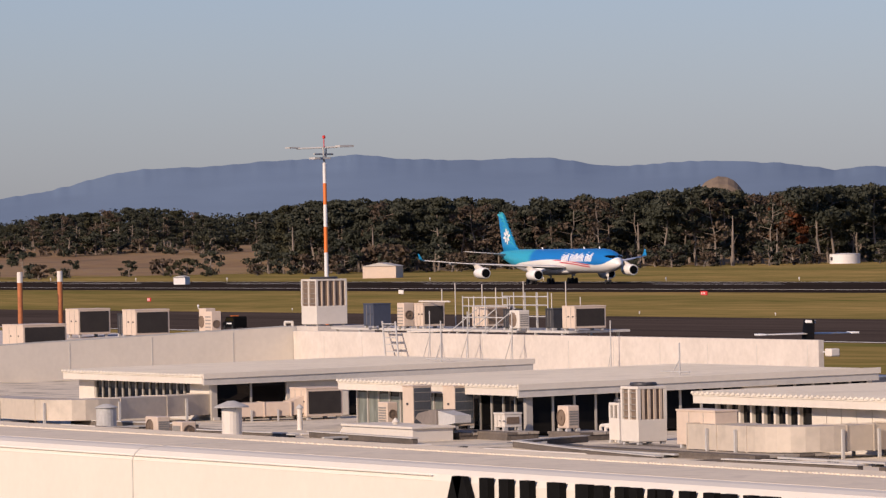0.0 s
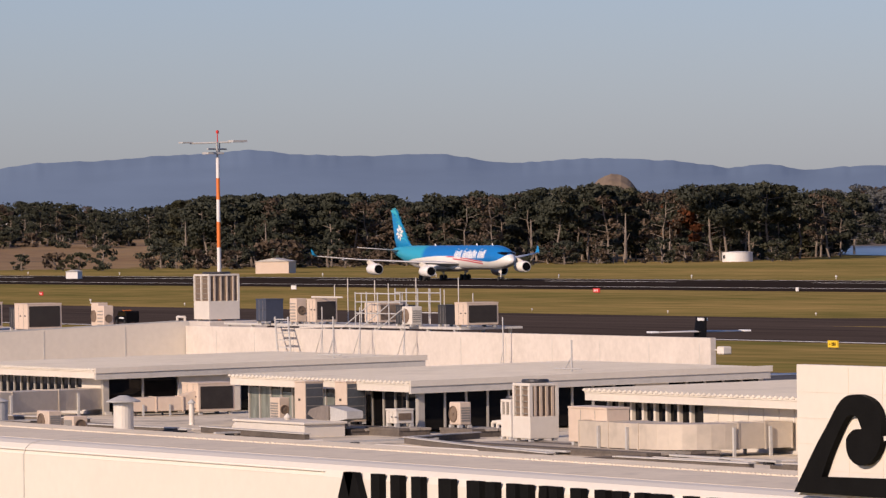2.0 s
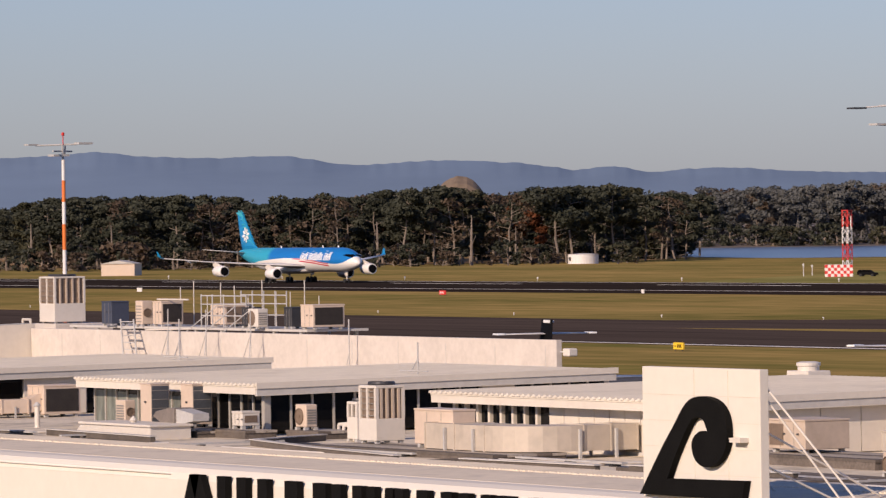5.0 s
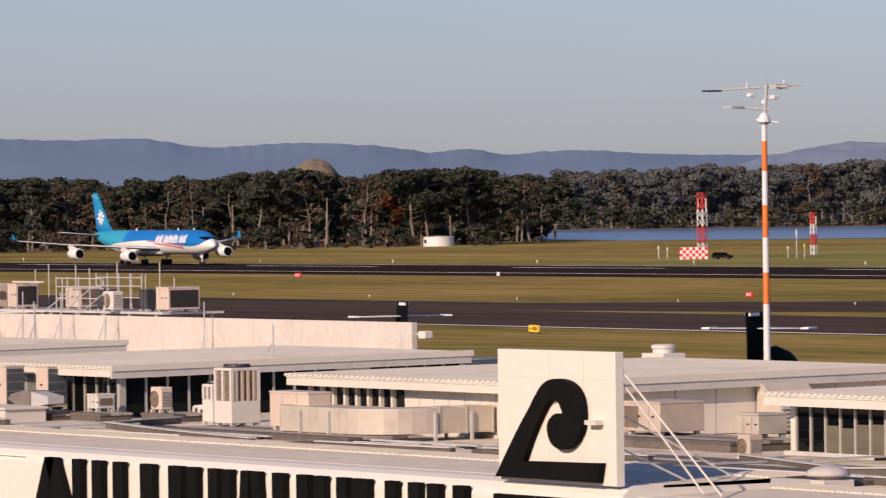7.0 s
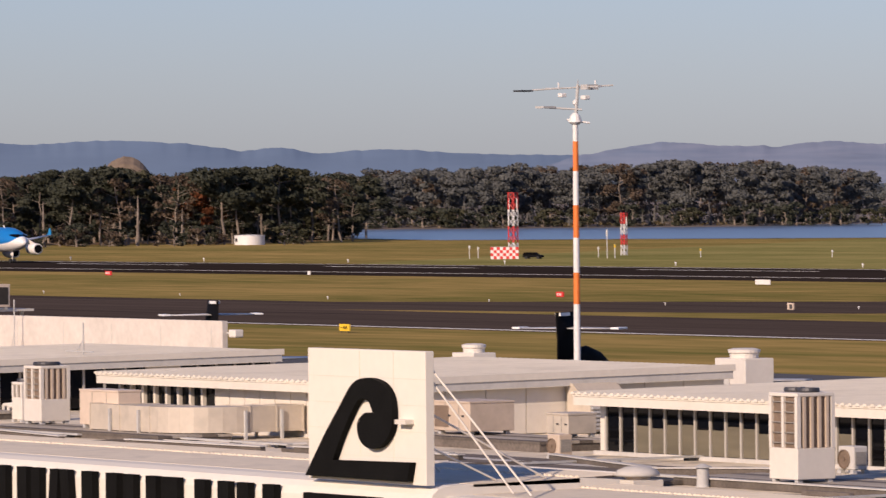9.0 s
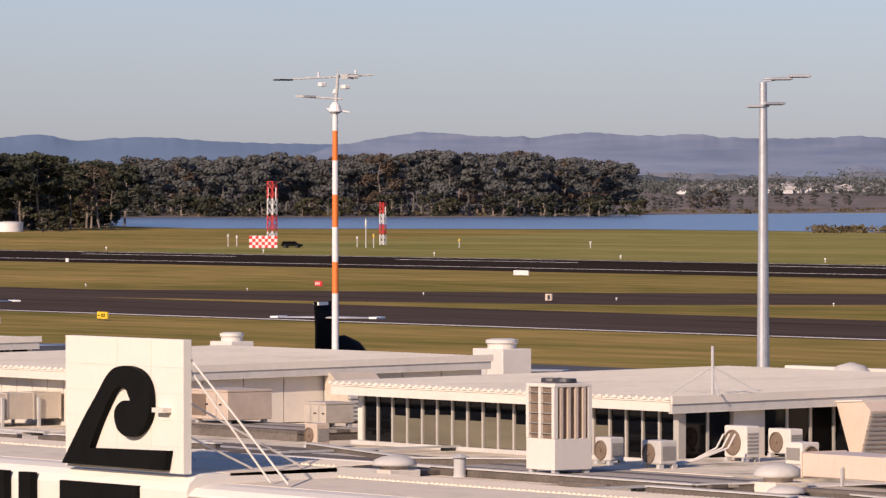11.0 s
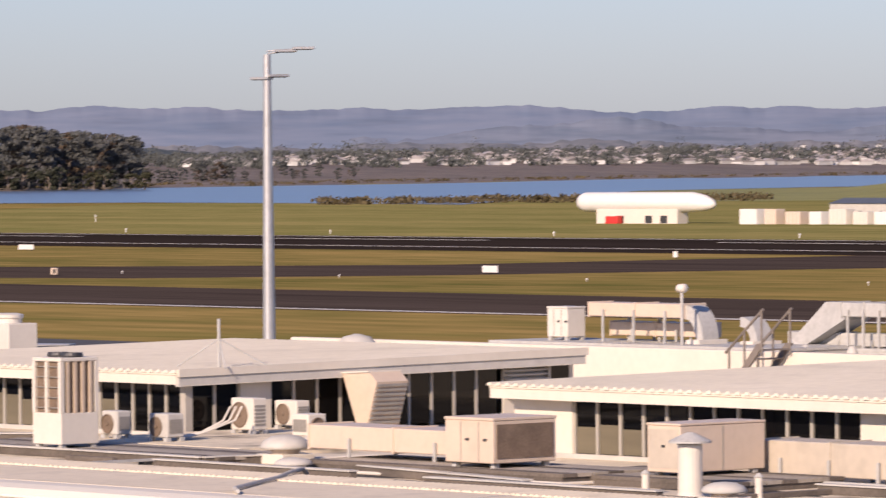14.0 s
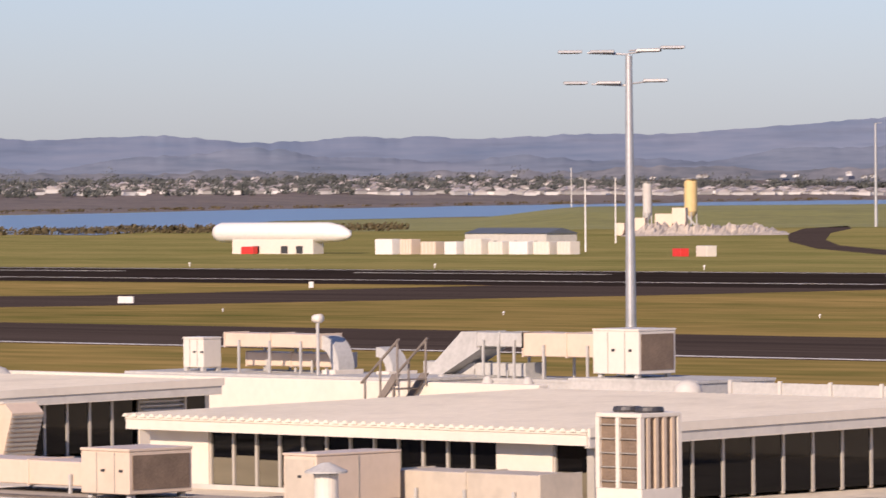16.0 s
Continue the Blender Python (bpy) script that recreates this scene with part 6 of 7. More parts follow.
def bent_duct(p, corner, q, radius, wy, z, h, label, mt, legs, lift=0.16):
    """A rectangular duct from p to q with a rounded bend at the corner, on legs, with joint flanges."""
    p, c, q = (Vector((*v, 0.0)) for v in (p, corner, q))
    u, v = (p - c).normalized(), (q - c).normalized()
    path = [p, p.lerp(c + u * radius, 0.5)]
    for k in range(9):
        f = k / 8
        path.append((c + u * radius) * (1 - f) ** 2 + c * 2 * f * (1 - f) + (c + v * radius) * f ** 2)
    path += [(c + v * radius).lerp(q, 0.5), q]
    g = thing("air_duct", pose(p.x, p.y, z), label, "air duct", "rooftop air ducts")

    def ring(bm, i, grow=0.0, along=0.0):
        t = (path[min(len(path) - 1, i + 1)] - path[max(0, i - 1)]).normalized()
        n = Vector((-t.y, t.x, 0)) * (wy / 2 + grow)
        o = path[i] - p + t * along
        return [bm.verts.new(o + n * sn + Vector((0, 0, zz))) for sn, zz in ((-1, lift - grow), (1, lift - grow), (1, h + lift + grow), (-1, h + lift + grow))]

    def skin(bm, rings):
        for m0, m1 in zip(rings, rings[1:]):
            for k in range(4):
                bm.faces.new((m0[k], m0[(k + 1) % 4], m1[(k + 1) % 4], m1[k]))
        bm.faces.new(rings[0])
        bm.faces.new(rings[-1][::-1])
        bmesh.ops.recalc_face_normals(bm, faces=bm.faces[:])
        return bm
    bm = bmesh.new()
    part("duct_body", skin(bm, [ring(bm, i) for i in range(len(path))]), mt, g)
    for i in (0, 1, 2, 10, 11, 12):
        bm = bmesh.new()
        part("flange", skin(bm, [ring(bm, i, 0.018, -0.018), ring(bm, i, 0.018, 0.018)]), mt, g)
    for f in legs:
        i = min(len(path) - 2, int(f * (len(path) - 1)))
        o = path[i].lerp(path[i + 1], f * (len(path) - 1) - i) - p
        t = (path[i + 1] - path[i]).normalized()
        for sn in (-1, 1):
            w = o + Vector((-t.y, t.x, 0)) * sn * (wy / 2 + 0.04)
            part("leg", boxes((w.x - 0.03, w.x + 0.03, w.y - 0.03, w.y + 0.03, 0.0, lift + h * 0.85)), M["galv"], g)
    return g


def plinth(a, b, wx, wy, z, h, label, mt=None, turn=0):
    g = thing("roof_platform", pose(a, b, z, 0, 0, turn), label, "roof platform", "roof platforms under the units")
    nb = max(3, int(wy / 0.32))
    part("beam", boxes((-wx / 2, wx / 2, -wy / 2 + 0.02, -wy / 2 + 0.12, 0, h - 0.06)), mt or M["timber"], g)
    part("beam", boxes((-wx / 2, wx / 2, wy / 2 - 0.12, wy / 2 - 0.02, 0, h - 0.06)), mt or M["timber"], g)
    part("beam", boxes((wx / 2 - 0.12, wx / 2, -wy / 2 + 0.125, wy / 2 - 0.125, 0, h - 0.065)), mt or M["timber"], g)
    for k in range(nb):
        y0 = -wy / 2 + wy * k / nb
        part("board", boxes((-wx / 2 - 0.03, wx / 2 + 0.03, y0 + 0.01, y0 + wy / nb - 0.01, h - 0.06, h)), mt or (M["board"] if k % 3 else M["timber"]), g)
    return g


def round_vent(a, b, z, r, h, label, cap=1.7, mt=None):
    g = thing("roof_vent", pose(a, b, z), label, "roof vent", "round roof vents")
    part("pipe", lathe([(r * 1.15, 0), (r, 0.05), (r, h * 0.82)], 20), mt or M["acwhite"], g, smooth=False)
    part("cap", lathe([(r * cap, h * 0.84), (r * cap, h * 0.87), (r * 0.35, h)], 20), M["galv"], g)
    for k in range(3):
        an = k * 2.094
        part("cap_stay", tubes(((r * 0.9 * math.cos(an), r * 0.9 * math.sin(an), h * 0.78), (r * 1.1 * math.cos(an), r * 1.1 * math.sin(an), h * 0.86), 0.015)), M["galv"], g)
    return g


def mushroom(a, b, z, r, h, label):
    g = thing("mushroom_vent", pose(a, b, z), label, "roof vent", "domed roof vents")
    part("curb", boxes((-r * 0.85, r * 0.85, -r * 0.85, r * 0.85, 0, h * 0.35), bevel=0.015), M["acwhite"], g)
    part("neck", lathe([(r * 0.6, h * 0.35), (r * 0.6, h * 0.6)], 20), M["cream"], g)
    part("dome", lathe([(r, h * 0.52), (r * 1.02, h * 0.62), (r * 0.9, h * 0.8), (r * 0.55, h * 0.95), (r * 0.1, h)], 26), M["grey_metal"], g, smooth=True)
    return g


R = ROOF
# beside the first lantern
bent_duct((-150.0, 60.75), (-140.0, 60.75), (-141.4, 65.2), 1.3, 1.05, R, 0.56, "long beige rooftop duct with a rounded bend", M["duct"], (0.04, 0.12, 0.3, 0.82, 0.95))
package(-138.6, 67.4, R, 1.45, 0.86, "beige packaged unit with dark coil beside a lantern", 1.1, mt=M["cream"], fins=M["coil_shaded"])
duct_run(-139.4, -137.9, 65.3, 0.7, R, 0.5, "cream duct rising into a packaged unit", 2, M["cream"], end=(0.7, 0.25, 0.8), turn=80)
round_vent(-125.9, 58.9, R, 0.25, 1.02, "white round vent with pointed metal cap")
round_vent(-137.6, 60.7, R, 0.27, 0.66, "short grey vent with domed cap", 1.15, M["galv"])
split_unit(-129.0, 58.3, R, 0.62, 0.58, "small outdoor unit with round fan and pipes", 0.5, "front")
split_unit(-127.2, 58.2, R, 0.60, 0.50, "cream slatted outdoor unit beside another", 0.7, "side")
round_vent(-132.0, 63.7, R, 0.07, 0.66, "thin white vent pipe with bent top", 1.5)
kb = thing("roof_hatch", pose(-124.1, 62.5, R), "low white roof hatch with sloping end", "roof hatch")
part("body", prism([(-2.2, 0), (2.0, 0), (2.0, 0.3), (-1.8, 0.3)], -0.55, 0.55), M["acwhite"], kb)
part("lid", boxes((-1.85, 2.06, -0.6, 0.6, 0.3, 0.36), bevel=0.01), M["white"], kb)
part("knob", lathe([(0.06, 0.36), (0.1, 0.42), (0.02, 0.52)], 10), M["acwhite"], kb)
# units in front of the second lantern
plinth(-125.0, 64.0, 5.6, 1.5, R, 0.16, "low timber platform beside the glazing")
cabinet(-126.1, 64.0, R + 0.16, 0.57, 0.53, 1.06, "cream condenser with grey-blue coil beside glazing")
cabinet(-125.0, 64.6, R + 0.16, 0.62, 0.56, 1.06, "cream condenser with grey-blue coil beside a hood")
split_unit(-127.3, 63.9, R + 0.16, 0.5, 0.64, "cream outdoor unit standing beside a condenser", 0.6, "side")
hd = thing("intake_hood", pose(-122.9, 63.0, R), "brown-grey air intake hood on the roof", "intake hood")
part("hood_body", boxes((-0.3, 0.0, 0.0, 0.56, 0.2, 0.72), bevel=0.01), M["brown_steel"], hd)
part("hood_slope", prism([(-1.15, 0.5), (-0.3, 0.2), (-0.3, 0.72), (-1.0, 0.62)], 0.02, 0.54), M["brown_steel"], hd)
for k in range(6):
    part("louvre_slat", boxes((0.0, 0.02, 0.03, 0.53, 0.24 + 0.08 * k, 0.28 + 0.08 * k)), M["brown_steel"], hd)
part("outlet", prism([(0.0, 0.3), (0.9, 0.42), (0.9, 0.6), (0.0, 0.7)], 0.06, 0.5), M["galv"], hd)
foot(hd, 0.8, 0.9, 0, 0.22)
plinth(-121.5, 64.2, 1.7, 0.9, R, 0.2, "dark timber skid on the roof")
package(-121.6, 64.3, R + 0.2, 0.68, 0.42, "small cream box unit with dark side", 0.9, mt=M["acwhite"])
plinth(-119.6, 65.3, 1.6, 1.1, R, 0.2, "small timber platform beside the lantern")
split_unit(-119.8, 65.0, R + 0.2, 0.53, 0.62, "cream outdoor unit beside the glazed lantern", 0.6, "front")
# group in front of the third lantern
plinth(-109.3, 62.5, 8.4, 1.9, R, 0.14, "weathered timber platform under rooftop units")
condenser(-112.5, 63.0, R + 0.14, 1.06, 1.36, "white louvred condenser on a plain base", 0.95, 0.42)
condenser(-117.0, 64.9, R, 0.58, 0.98, "cream condenser cabinet beside pipes", 0.8, 0.6)
package(-108.75, 62.5, R + 0.14, 1.37, 0.86, "pinkish beige packaged unit with latches", 0.34, "none", M["cream"])
bent_duct((-109.2, 62.75), (-105.5, 62.75), (-105.5, 65.2), 1.1, 1.0, R, 0.56, "wide beige duct with a rounded bend on short legs", M["duct"], (0.06, 0.14, 0.8, 0.93))
for k in range(4):
    rl = thing("pipe_support", pose(-120.0 + k * 0.8, 66.0 - 0.3 * k, R), "bent white refrigerant pipes on the roof", "pipes", "bent roof pipes")
    part("pipe", tubes(((0, 0, 0), (0, 0, 0.3), 0.045), ((0, 0, 0.3), (0.4, 0.2, 0.34), 0.045), ((0.4, 0.2, 0.34), (0.5, 0.3, 0.0), 0.045)), M["acwhite"], rl)
# between the sign and the fourth lantern
plinth(-98.2, 65.9, 5.6, 2.0, R, 0.22, "weathered timber platform on the flat roof")
package(-99.0, 65.7, R + 0.22, 1.72, 0.70, "brown-beige packaged unit with dark coil panel", 0.8, "y", M["beige"])
package(-96.4, 66.4, R + 0.22, 1.05, 0.50, "plain beige plenum box beside a packaged unit", 0.9, "none", M["duct"])
hv = thing("louvre_hood", pose(-102.5, 71.3, R + 0.5), "galvanised sloping louvre hood", "intake hood")
part("hood_body", prism([(-0.3, -0.45), (0.6, -0.45), (0.6, 0.1), (-0.1, 0.6), (-0.3, 0.6)], -0.6, 0.6), M["duct"], hv)
for k in range(6):
    part("louvre_slat", boxes((0.6, 0.66, -0.58, 0.58, -0.4 + k * 0.09, -0.35 + k * 0.09)), M["galv"], hv)
split_unit(-92.6, 63.5, R, 0.5, 0.5, "small beige outdoor unit with brown fan", 0.8, "front", M["beige"])
wf = thing("walkway_mat", pose(-90.5, 61.2, R), "dark weathered walkway boards on the roof", "walkway")
for k in range(9):
    part("board", boxes((-5, 4.5, -1.8 + k * 0.4, -1.44 + k * 0.4, 0.004, 0.05)), M["timber"] if k % 3 else M["grey_metal"], wf)
# fourth lantern group
plinth(-79.2, 60.6, 8.0, 1.9, R, 0.15, "weathered timber platform under a condenser")
condenser(-79.6, 59.75, R + 0.15, 1.17, 1.62, "tall white condenser with louvred coil on a base", 1.0, 0.38, fans=2)
plinth(-79.9, 65.0, 5.4, 6.6, R, 0.15, "pale platform under small outdoor units", M["membrane"])
split_unit(-81.6, 62.4, R + 0.15, 0.54, 0.5, "grey outdoor unit in the shade", 0.7, "front", M["grey_metal"])
split_unit(-80.0, 62.3, R + 0.15, 0.64, 0.5, "grey outdoor unit with dark round fan", 0.7, "front", M["grey_metal"])
split_unit(-81.0, 65.0, R + 0.15, 0.66, 0.66, "cream outdoor unit with round brown fan", 0.5, "front", M["acwhite"])
split_unit(-81.7, 66.6, R + 0.15, 0.66, 0.54, "cream outdoor unit with a round fan", 0.5, "front", M["acwhite"])
split_unit(-78.4, 64.3, R + 0.15, 0.62, 0.47, "cream slatted outdoor unit on a platform", 0.9, "side", M["acwhite"])
for k in range(3):
    rl = thing("pipe_bundle", pose(-80.6 + 0.07 * k, 63.9 + 0.08 * k, R + 0.15), "loose white pipes beside an outdoor unit", "pipes", "loose white pipes")
    part("pipe", tubes(((0, 0.35, 0.55), (-0.02, 0.2, 0.3), 0.018), ((-0.02, 0.2, 0.3), (-0.15, -0.2 - 0.1 * k, 0.1), 0.018), ((-0.15, -0.2 - 0.1 * k, 0.1), (-0.3, -0.7, 0.01), 0.018)), M["acwhite"], rl)
mushroom(-74.9, 60.9, R, 0.42, 0.5, "grey domed vent on a white curb")
mushroom(-72.6, 59.2, R, 0.32, 0.26, "low grey domed vent with a curved pipe")
mushroom(-83.0, 58.6, R, 0.4, 0.38, "low round grey roof dome")
cb = thing("bent_pipe", pose(-70.4, 57.6, R), "thin grey curved hose lying over the roof edge", "pipe")
hose = [(-0.5, 0.5, 0.1), (0.0, 0.0, 0.22), (0.3, -0.5, 0.2), (0.7, -1.1, 0.15), (1.2, -1.9, 0.13), (2.0, -3.0, 0.12), (2.7, -3.5, 0.12)]
part("pipe", tubes(*[(p0, p1, 0.035) for p0, p1 in zip(hose, hose[1:])]), M["grey_metal"], cb)
round_vent(-82.1, 59.4, R, 0.11, 0.42, "small grey pipe vent with domed cap", 1.5, M["galv"])
hood = thing("wall_hood", pose(-82.55, 69.3, R + 0.1), "tall cream wall hood with a grey louvred face", "intake hood")
part("hood_body", prism([(-0.42, 1.0), (0.38, 1.04), (0.6, 0.86), (0.3, 0.0), (0.0, 0.0)], -0.42, 0.36), M["cream"], hood)
part("hood_lip", prism([(-0.45, 1.0), (0.38, 1.04), (0.38, 1.07), (-0.45, 1.03)], -0.45, 0.38), M["acwhite"], hood)
for k in range(9):
    f = k / 9
    xx, zz = 0.315 + 0.28 * f, 0.06 + 0.8 * f
    part("louvre_slat", boxes((xx, xx + 0.05, -0.4, 0.34, zz, zz + 0.045)), M["coil_grey"], hood)
# large unit before the fifth lantern
plinth(-69.6, 60.6, 6.4, 2.0, R, 0.2, "weathered timber platform under a large unit")
package(-68.3, 60.0, R + 0.2, 1.80, 0.80, "large cream packaged unit with brown coil", 1.15, mt=M["cream"])
duct_run(-73.8, -69.4, 61.0, 0.95, R + 0.2, 0.52, "cream duct joining a packaged unit", 2, M["cream"])
plinth(-65.4, 61.4, 4.6, 2.4, R - 0.0, 0.16, "timber platform beside the roof edge")
cabinet(-64.87, 60.75, R + 0.16, 0.77, 1.84, 0.82, "pinkish beige box unit on a timber platform", "package_unit", M["cream"], "y")
duct_run(-65.2, -61.9, 63.2, 0.9, R, 0.66, "grey painted duct box with pipes", 3)
round_vent(-63.0, 59.2, R, 0.19, 0.98, "white round flue with pointed grey cap", 1.75)
round_vent(-61.7, 59.4, R, 0.06, 0.40, "thin white pipe stub", 1.2)
round_vent(-63.9, 59.1, R, 0.06, 0.38, "thin white pipe stub", 1.2)
plinth(-57.6, 62.2, 3.0, 2.0, R, 0.14, "timber platform under a tall condenser")
condenser(-58.3, 61.2, R + 0.14, 1.30, 1.66, "tall cream condenser with brown slatted coil", 0.95, 0.3, fans=2)
for k, (x, y) in enumerate(((-57.5, 58.6), (-55.4, 60.4), (-61.2, 58.2))):
    mushroom(x, y, R, 0.34, 0.34, "low galvanised roof dome near the edge")

# ---- rear roofs ----
PZ = 10.3
st = thing("roof_stand", pose(-186.0, 93.0, 9.7), "long steel stand under the rear roof units", "roof stand")
part("deck", boxes((-2.0, 16.4, -0.9, 1.5, 0.5, 0.58)), M["grey_metal"], st)
for k in range(10):
    for s in (-0.85, 1.3):
        part("leg", boxes((-1.8 + k * 1.95, -1.7 + k * 1.95, s, s + 0.1, 0.0, 0.5)), M["galv"], st)
base = thing("unit_base", pose(-190.3, 93.2, 9.7), "white kerbed base under a large condenser", "unit base")
part("kerb", boxes((-1.3, 1.3, -1.2, 1.2, 0.0, 0.6), bevel=0.02), M["parapet"], base)
part("pipe", tubes(((-1.25, -1.3, 0.75), (-0.6, -1.3, 0.75), 0.05), ((-1.25, -1.3, 0.0), (-1.25, -1.3, 0.75), 0.05), ((-0.6, -1.3, 0.0), (-0.6, -1.3, 0.75), 0.05)), M["acwhite"], base)
wl = thing("wall_light", pose(-147.28, 88.85, 9.75), "white floodlight box on an arm at the parapet end", "wall light")
part("arm", tubes(((-0.1, -0.1, 0.15), (0.2, 0.0, 0.15), 0.03)), M["galv"], wl)
part("housing", boxes((0.12, 0.5, -0.12, 0.2, 0.02, 0.26), bevel=0.03), M["acwhite"], wl)
condenser(-189.6, 92.6, PZ, 1.72, 1.78, "large white condenser with louvred sides behind the parapet", 1.0, 0.42)
package(-184.0, 92.0, PZ - 0.02, 1.0, 0.88, "dark blue-grey box unit behind the parapet", 0.9, "none", mat("slate_casing", (0.05, 0.06, 0.09), 0.5, var=0.1, scale=1, fine=8))
split_unit(-181.9, 92.1, PZ - 0.02, 0.62, 0.92, "cream outdoor unit on the rear stand", 0.8, "side")
package(-180.6, 92.4, PZ - 0.02, 1.1, 0.9, "package unit with a large dark coil", 1.3, mt=M["cream"], fins=M["coil_shaded"])
fr = thing("guard_frame", pose(-177.8, 92.3, PZ), "galvanised guard frame round rooftop units", "guard frame")
for k in range(5):
    part("post", tubes(((k * 0.85, 0, 0), (k * 0.85, 0, 1.15), 0.025)), M["galv"], fr)
    part("post", tubes(((k * 0.85, 1.6, 0), (k * 0.85, 1.6, 1.25), 0.025)), M["galv"], fr)
for zz in (0.4, 0.8, 1.1):
    part("rail", tubes(((0, 0, zz), (3.4, 0, zz), 0.022)), M["galv"], fr)
    part("rail", tubes(((0, 1.6, zz), (3.4, 1.6, zz), 0.022)), M["galv"], fr)
for k in range(11):
    part("mast_post", tubes(((-5.0 + k * 1.05, 1.75, 0.0), (-5.0 + k * 1.05, 1.75, 1.35 + 0.3 * math.sin(k * 2.3)), 0.018)), M["acwhite"], fr)
part("top_rail", tubes(((-3.6, 0.1, 0.95), (-1.2, 0.1, 0.95), 0.03)), M["acwhite"], fr)
for k in range(3):
    part("diagonal", tubes(((0.2 + k * 1.4, -1.9, -1.0), (1.2 + k * 1.4, 0.0, 0.75), 0.018)), M["galv"], fr)
package(-177.6, 93.4, PZ - 0.02, 1.5, 0.8, "cream unit inside a guard frame", 1.0, mt=M["cream"])
package(-174.0, 92.3, PZ - 0.02, 0.7, 0.72, "dark unit beside the guard frame", 1.0, "none", M["dark_metal"])
split_unit(-172.6, 91.8, PZ - 0.02, 0.7, 0.7, "white outdoor unit with round fan on the rear stand", 0.6, "front", M["acwhite"])
package(-171.4, 92.6, PZ - 0.02, 0.75, 0.74, "slate-blue box unit on the rear stand", 1.0, "none", M["dark_metal"])
package(-169.4, 92.6, PZ - 0.02, 1.5, 0.84, "cream packaged unit with a wide dark coil", 1.4, mt=M["cream"], fins=M["coil_shaded"])
# units on the side wing
package(-194.2, 86.6, 10.02, 0.75, 0.85, "dark navy box unit between beige units", 1.0, "none", M["dark_metal"], legs=0.12)
for a, b, w, h, rt, mt in ((-186.2, 79.4, 2.3, 0.86, 0.9, M["cream"]), (-196.5, 86.0, 1.7, 1.0, 1.1, M["cream"]), (-191.6, 86.2, 1.75, 0.98, 1.2, M["cream"])):
    zz = 9.66 + 0.76 * (b + 0.6 - 66) / 22.8
    package(a, b, zz - 0.36, w, h + 0.08, "beige packaged unit with a dark coil on the side wing", rt, mt=mt, legs=0.12, fins=M["coil_shaded"])
split_unit(-189.2, 87.6, 10.03, 0.62, 1.05, "cream outdoor unit on the side wing", 0.7, "front")
split_unit(-187.2, 86.9, 10.0, 0.6, 1.0, "cream outdoor unit beside another on the side wing", 0.7, "side")
for k, (a, b) in enumerate(((-203.5, 86.2), (-204.2, 88.2))):
    g = thing("flue_pipe", pose(a, b, 9.97), "rusty orange flue pipe with white top", "flue", "orange flue pipes")
    part("pipe", tubes(((0, 0, 0), (0, 0, 2.08), 0.1), n=12), mat("rust_pipe", (0.36, 0.12, 0.04), 0.7, var=0.25, scale=2, fine=10), g)
    part("collar", tubes(((0, 0, 2.08), (0, 0, 2.5), 0.11), n=12), M["acwhite"], g)
# ladder over the parapet with stays
ld = thing("roof_ladder", pose(-174.9, 87.8, R), "grey aluminium ladder leaning over the parapet", "ladder")
for s in (0.0, 1.0):
    part("stringer", tubes(((s, 0.0, 0.0), (s - 1.5, 0.6, 1.9), 0.035)), M["galv"], ld)
for k in range(8):
    f = (k + 0.7) / 8
    part("rung", boxes((-1.5 * f + 0.02, 1.0 - 1.5 * f - 0.02, 0.6 * f - 0.05, 0.6 * f + 0.05, 1.9 * f - 0.015, 1.9 * f + 0.015)), M["galv"], ld)
part("handrail", tubes(((0.0, 0.85, 1.55), (3.4, 0.85, 1.62), 0.03)), M["acwhite"], ld)
for k, x in enumerate((-172.0, -169.2, -166.0)):
    sy = thing("stay_bracket", pose(x, 88.0, R), "thin galvanised tripod stay before the parapet", "stay", "thin tripod stays")
    part("pole", tubes(((0, 0, 0.0), (0, 0, 2.3), 0.02)), M["galv"], sy)
    part("brace", tubes(((0, 0, 1.5), (-1.2, 0.1, 0.0), 0.015)), M["galv"], sy)
    part("brace", tubes(((0, 0, 1.5), (0.7, -0.5, 0.0), 0.015)), M["galv"], sy)
for x, y, h, z in ((-159.6, 88.2, 2.05, R), (-124.0, 70.5, 0.85, 10.05), (-142.0, 73.0, 1.2, 10.08)):
    sy = thing("antenna_rod", pose(x, y, z), "thin grey aerial rod on the roof", "aerial", "thin roof aerials")
    part("rod", tubes(((0, 0, 0), (0, 0, h), 0.022)), M["galv"], sy)
    part("foot_bar", tubes(((-0.9, 0.0, 0.3 if z == R else 0.12), (0.5, 0.0, 0.3 if z == R else 0.12), 0.018)), M["galv"], sy)
    part("brace", tubes(((0, 0, h * 0.5), (-0.35, 0.0, 0.1), 0.014)), M["galv"], sy)
# white boxes at the lantern ends
ch = thing("exhaust_box", pose(-106.4, 78.2, R), "white exhaust housing with round fan cap", "exhaust housing", "white exhaust housings")
part("housing", boxes((-0.6, 0.6, -0.42, 0.42, 0, 1.42), bevel=0.02), M["acwhite"], ch)
part("louvre", boxes((-0.5, 0.0, -0.45, -0.42, 0.3, 1.2)), M["grey_metal"], ch)
part("fan_cap", lathe([(0.34, 1.42), (0.34, 1.52), (0.38, 1.55), (0.38, 1.62), (0.25, 1.65)], 22), M["acwhite"], ch)
copy_thing(ch, pose(-116.6, 77.4, R) @ Matrix.Diagonal((0.8, 0.8, 0.97, 1)))
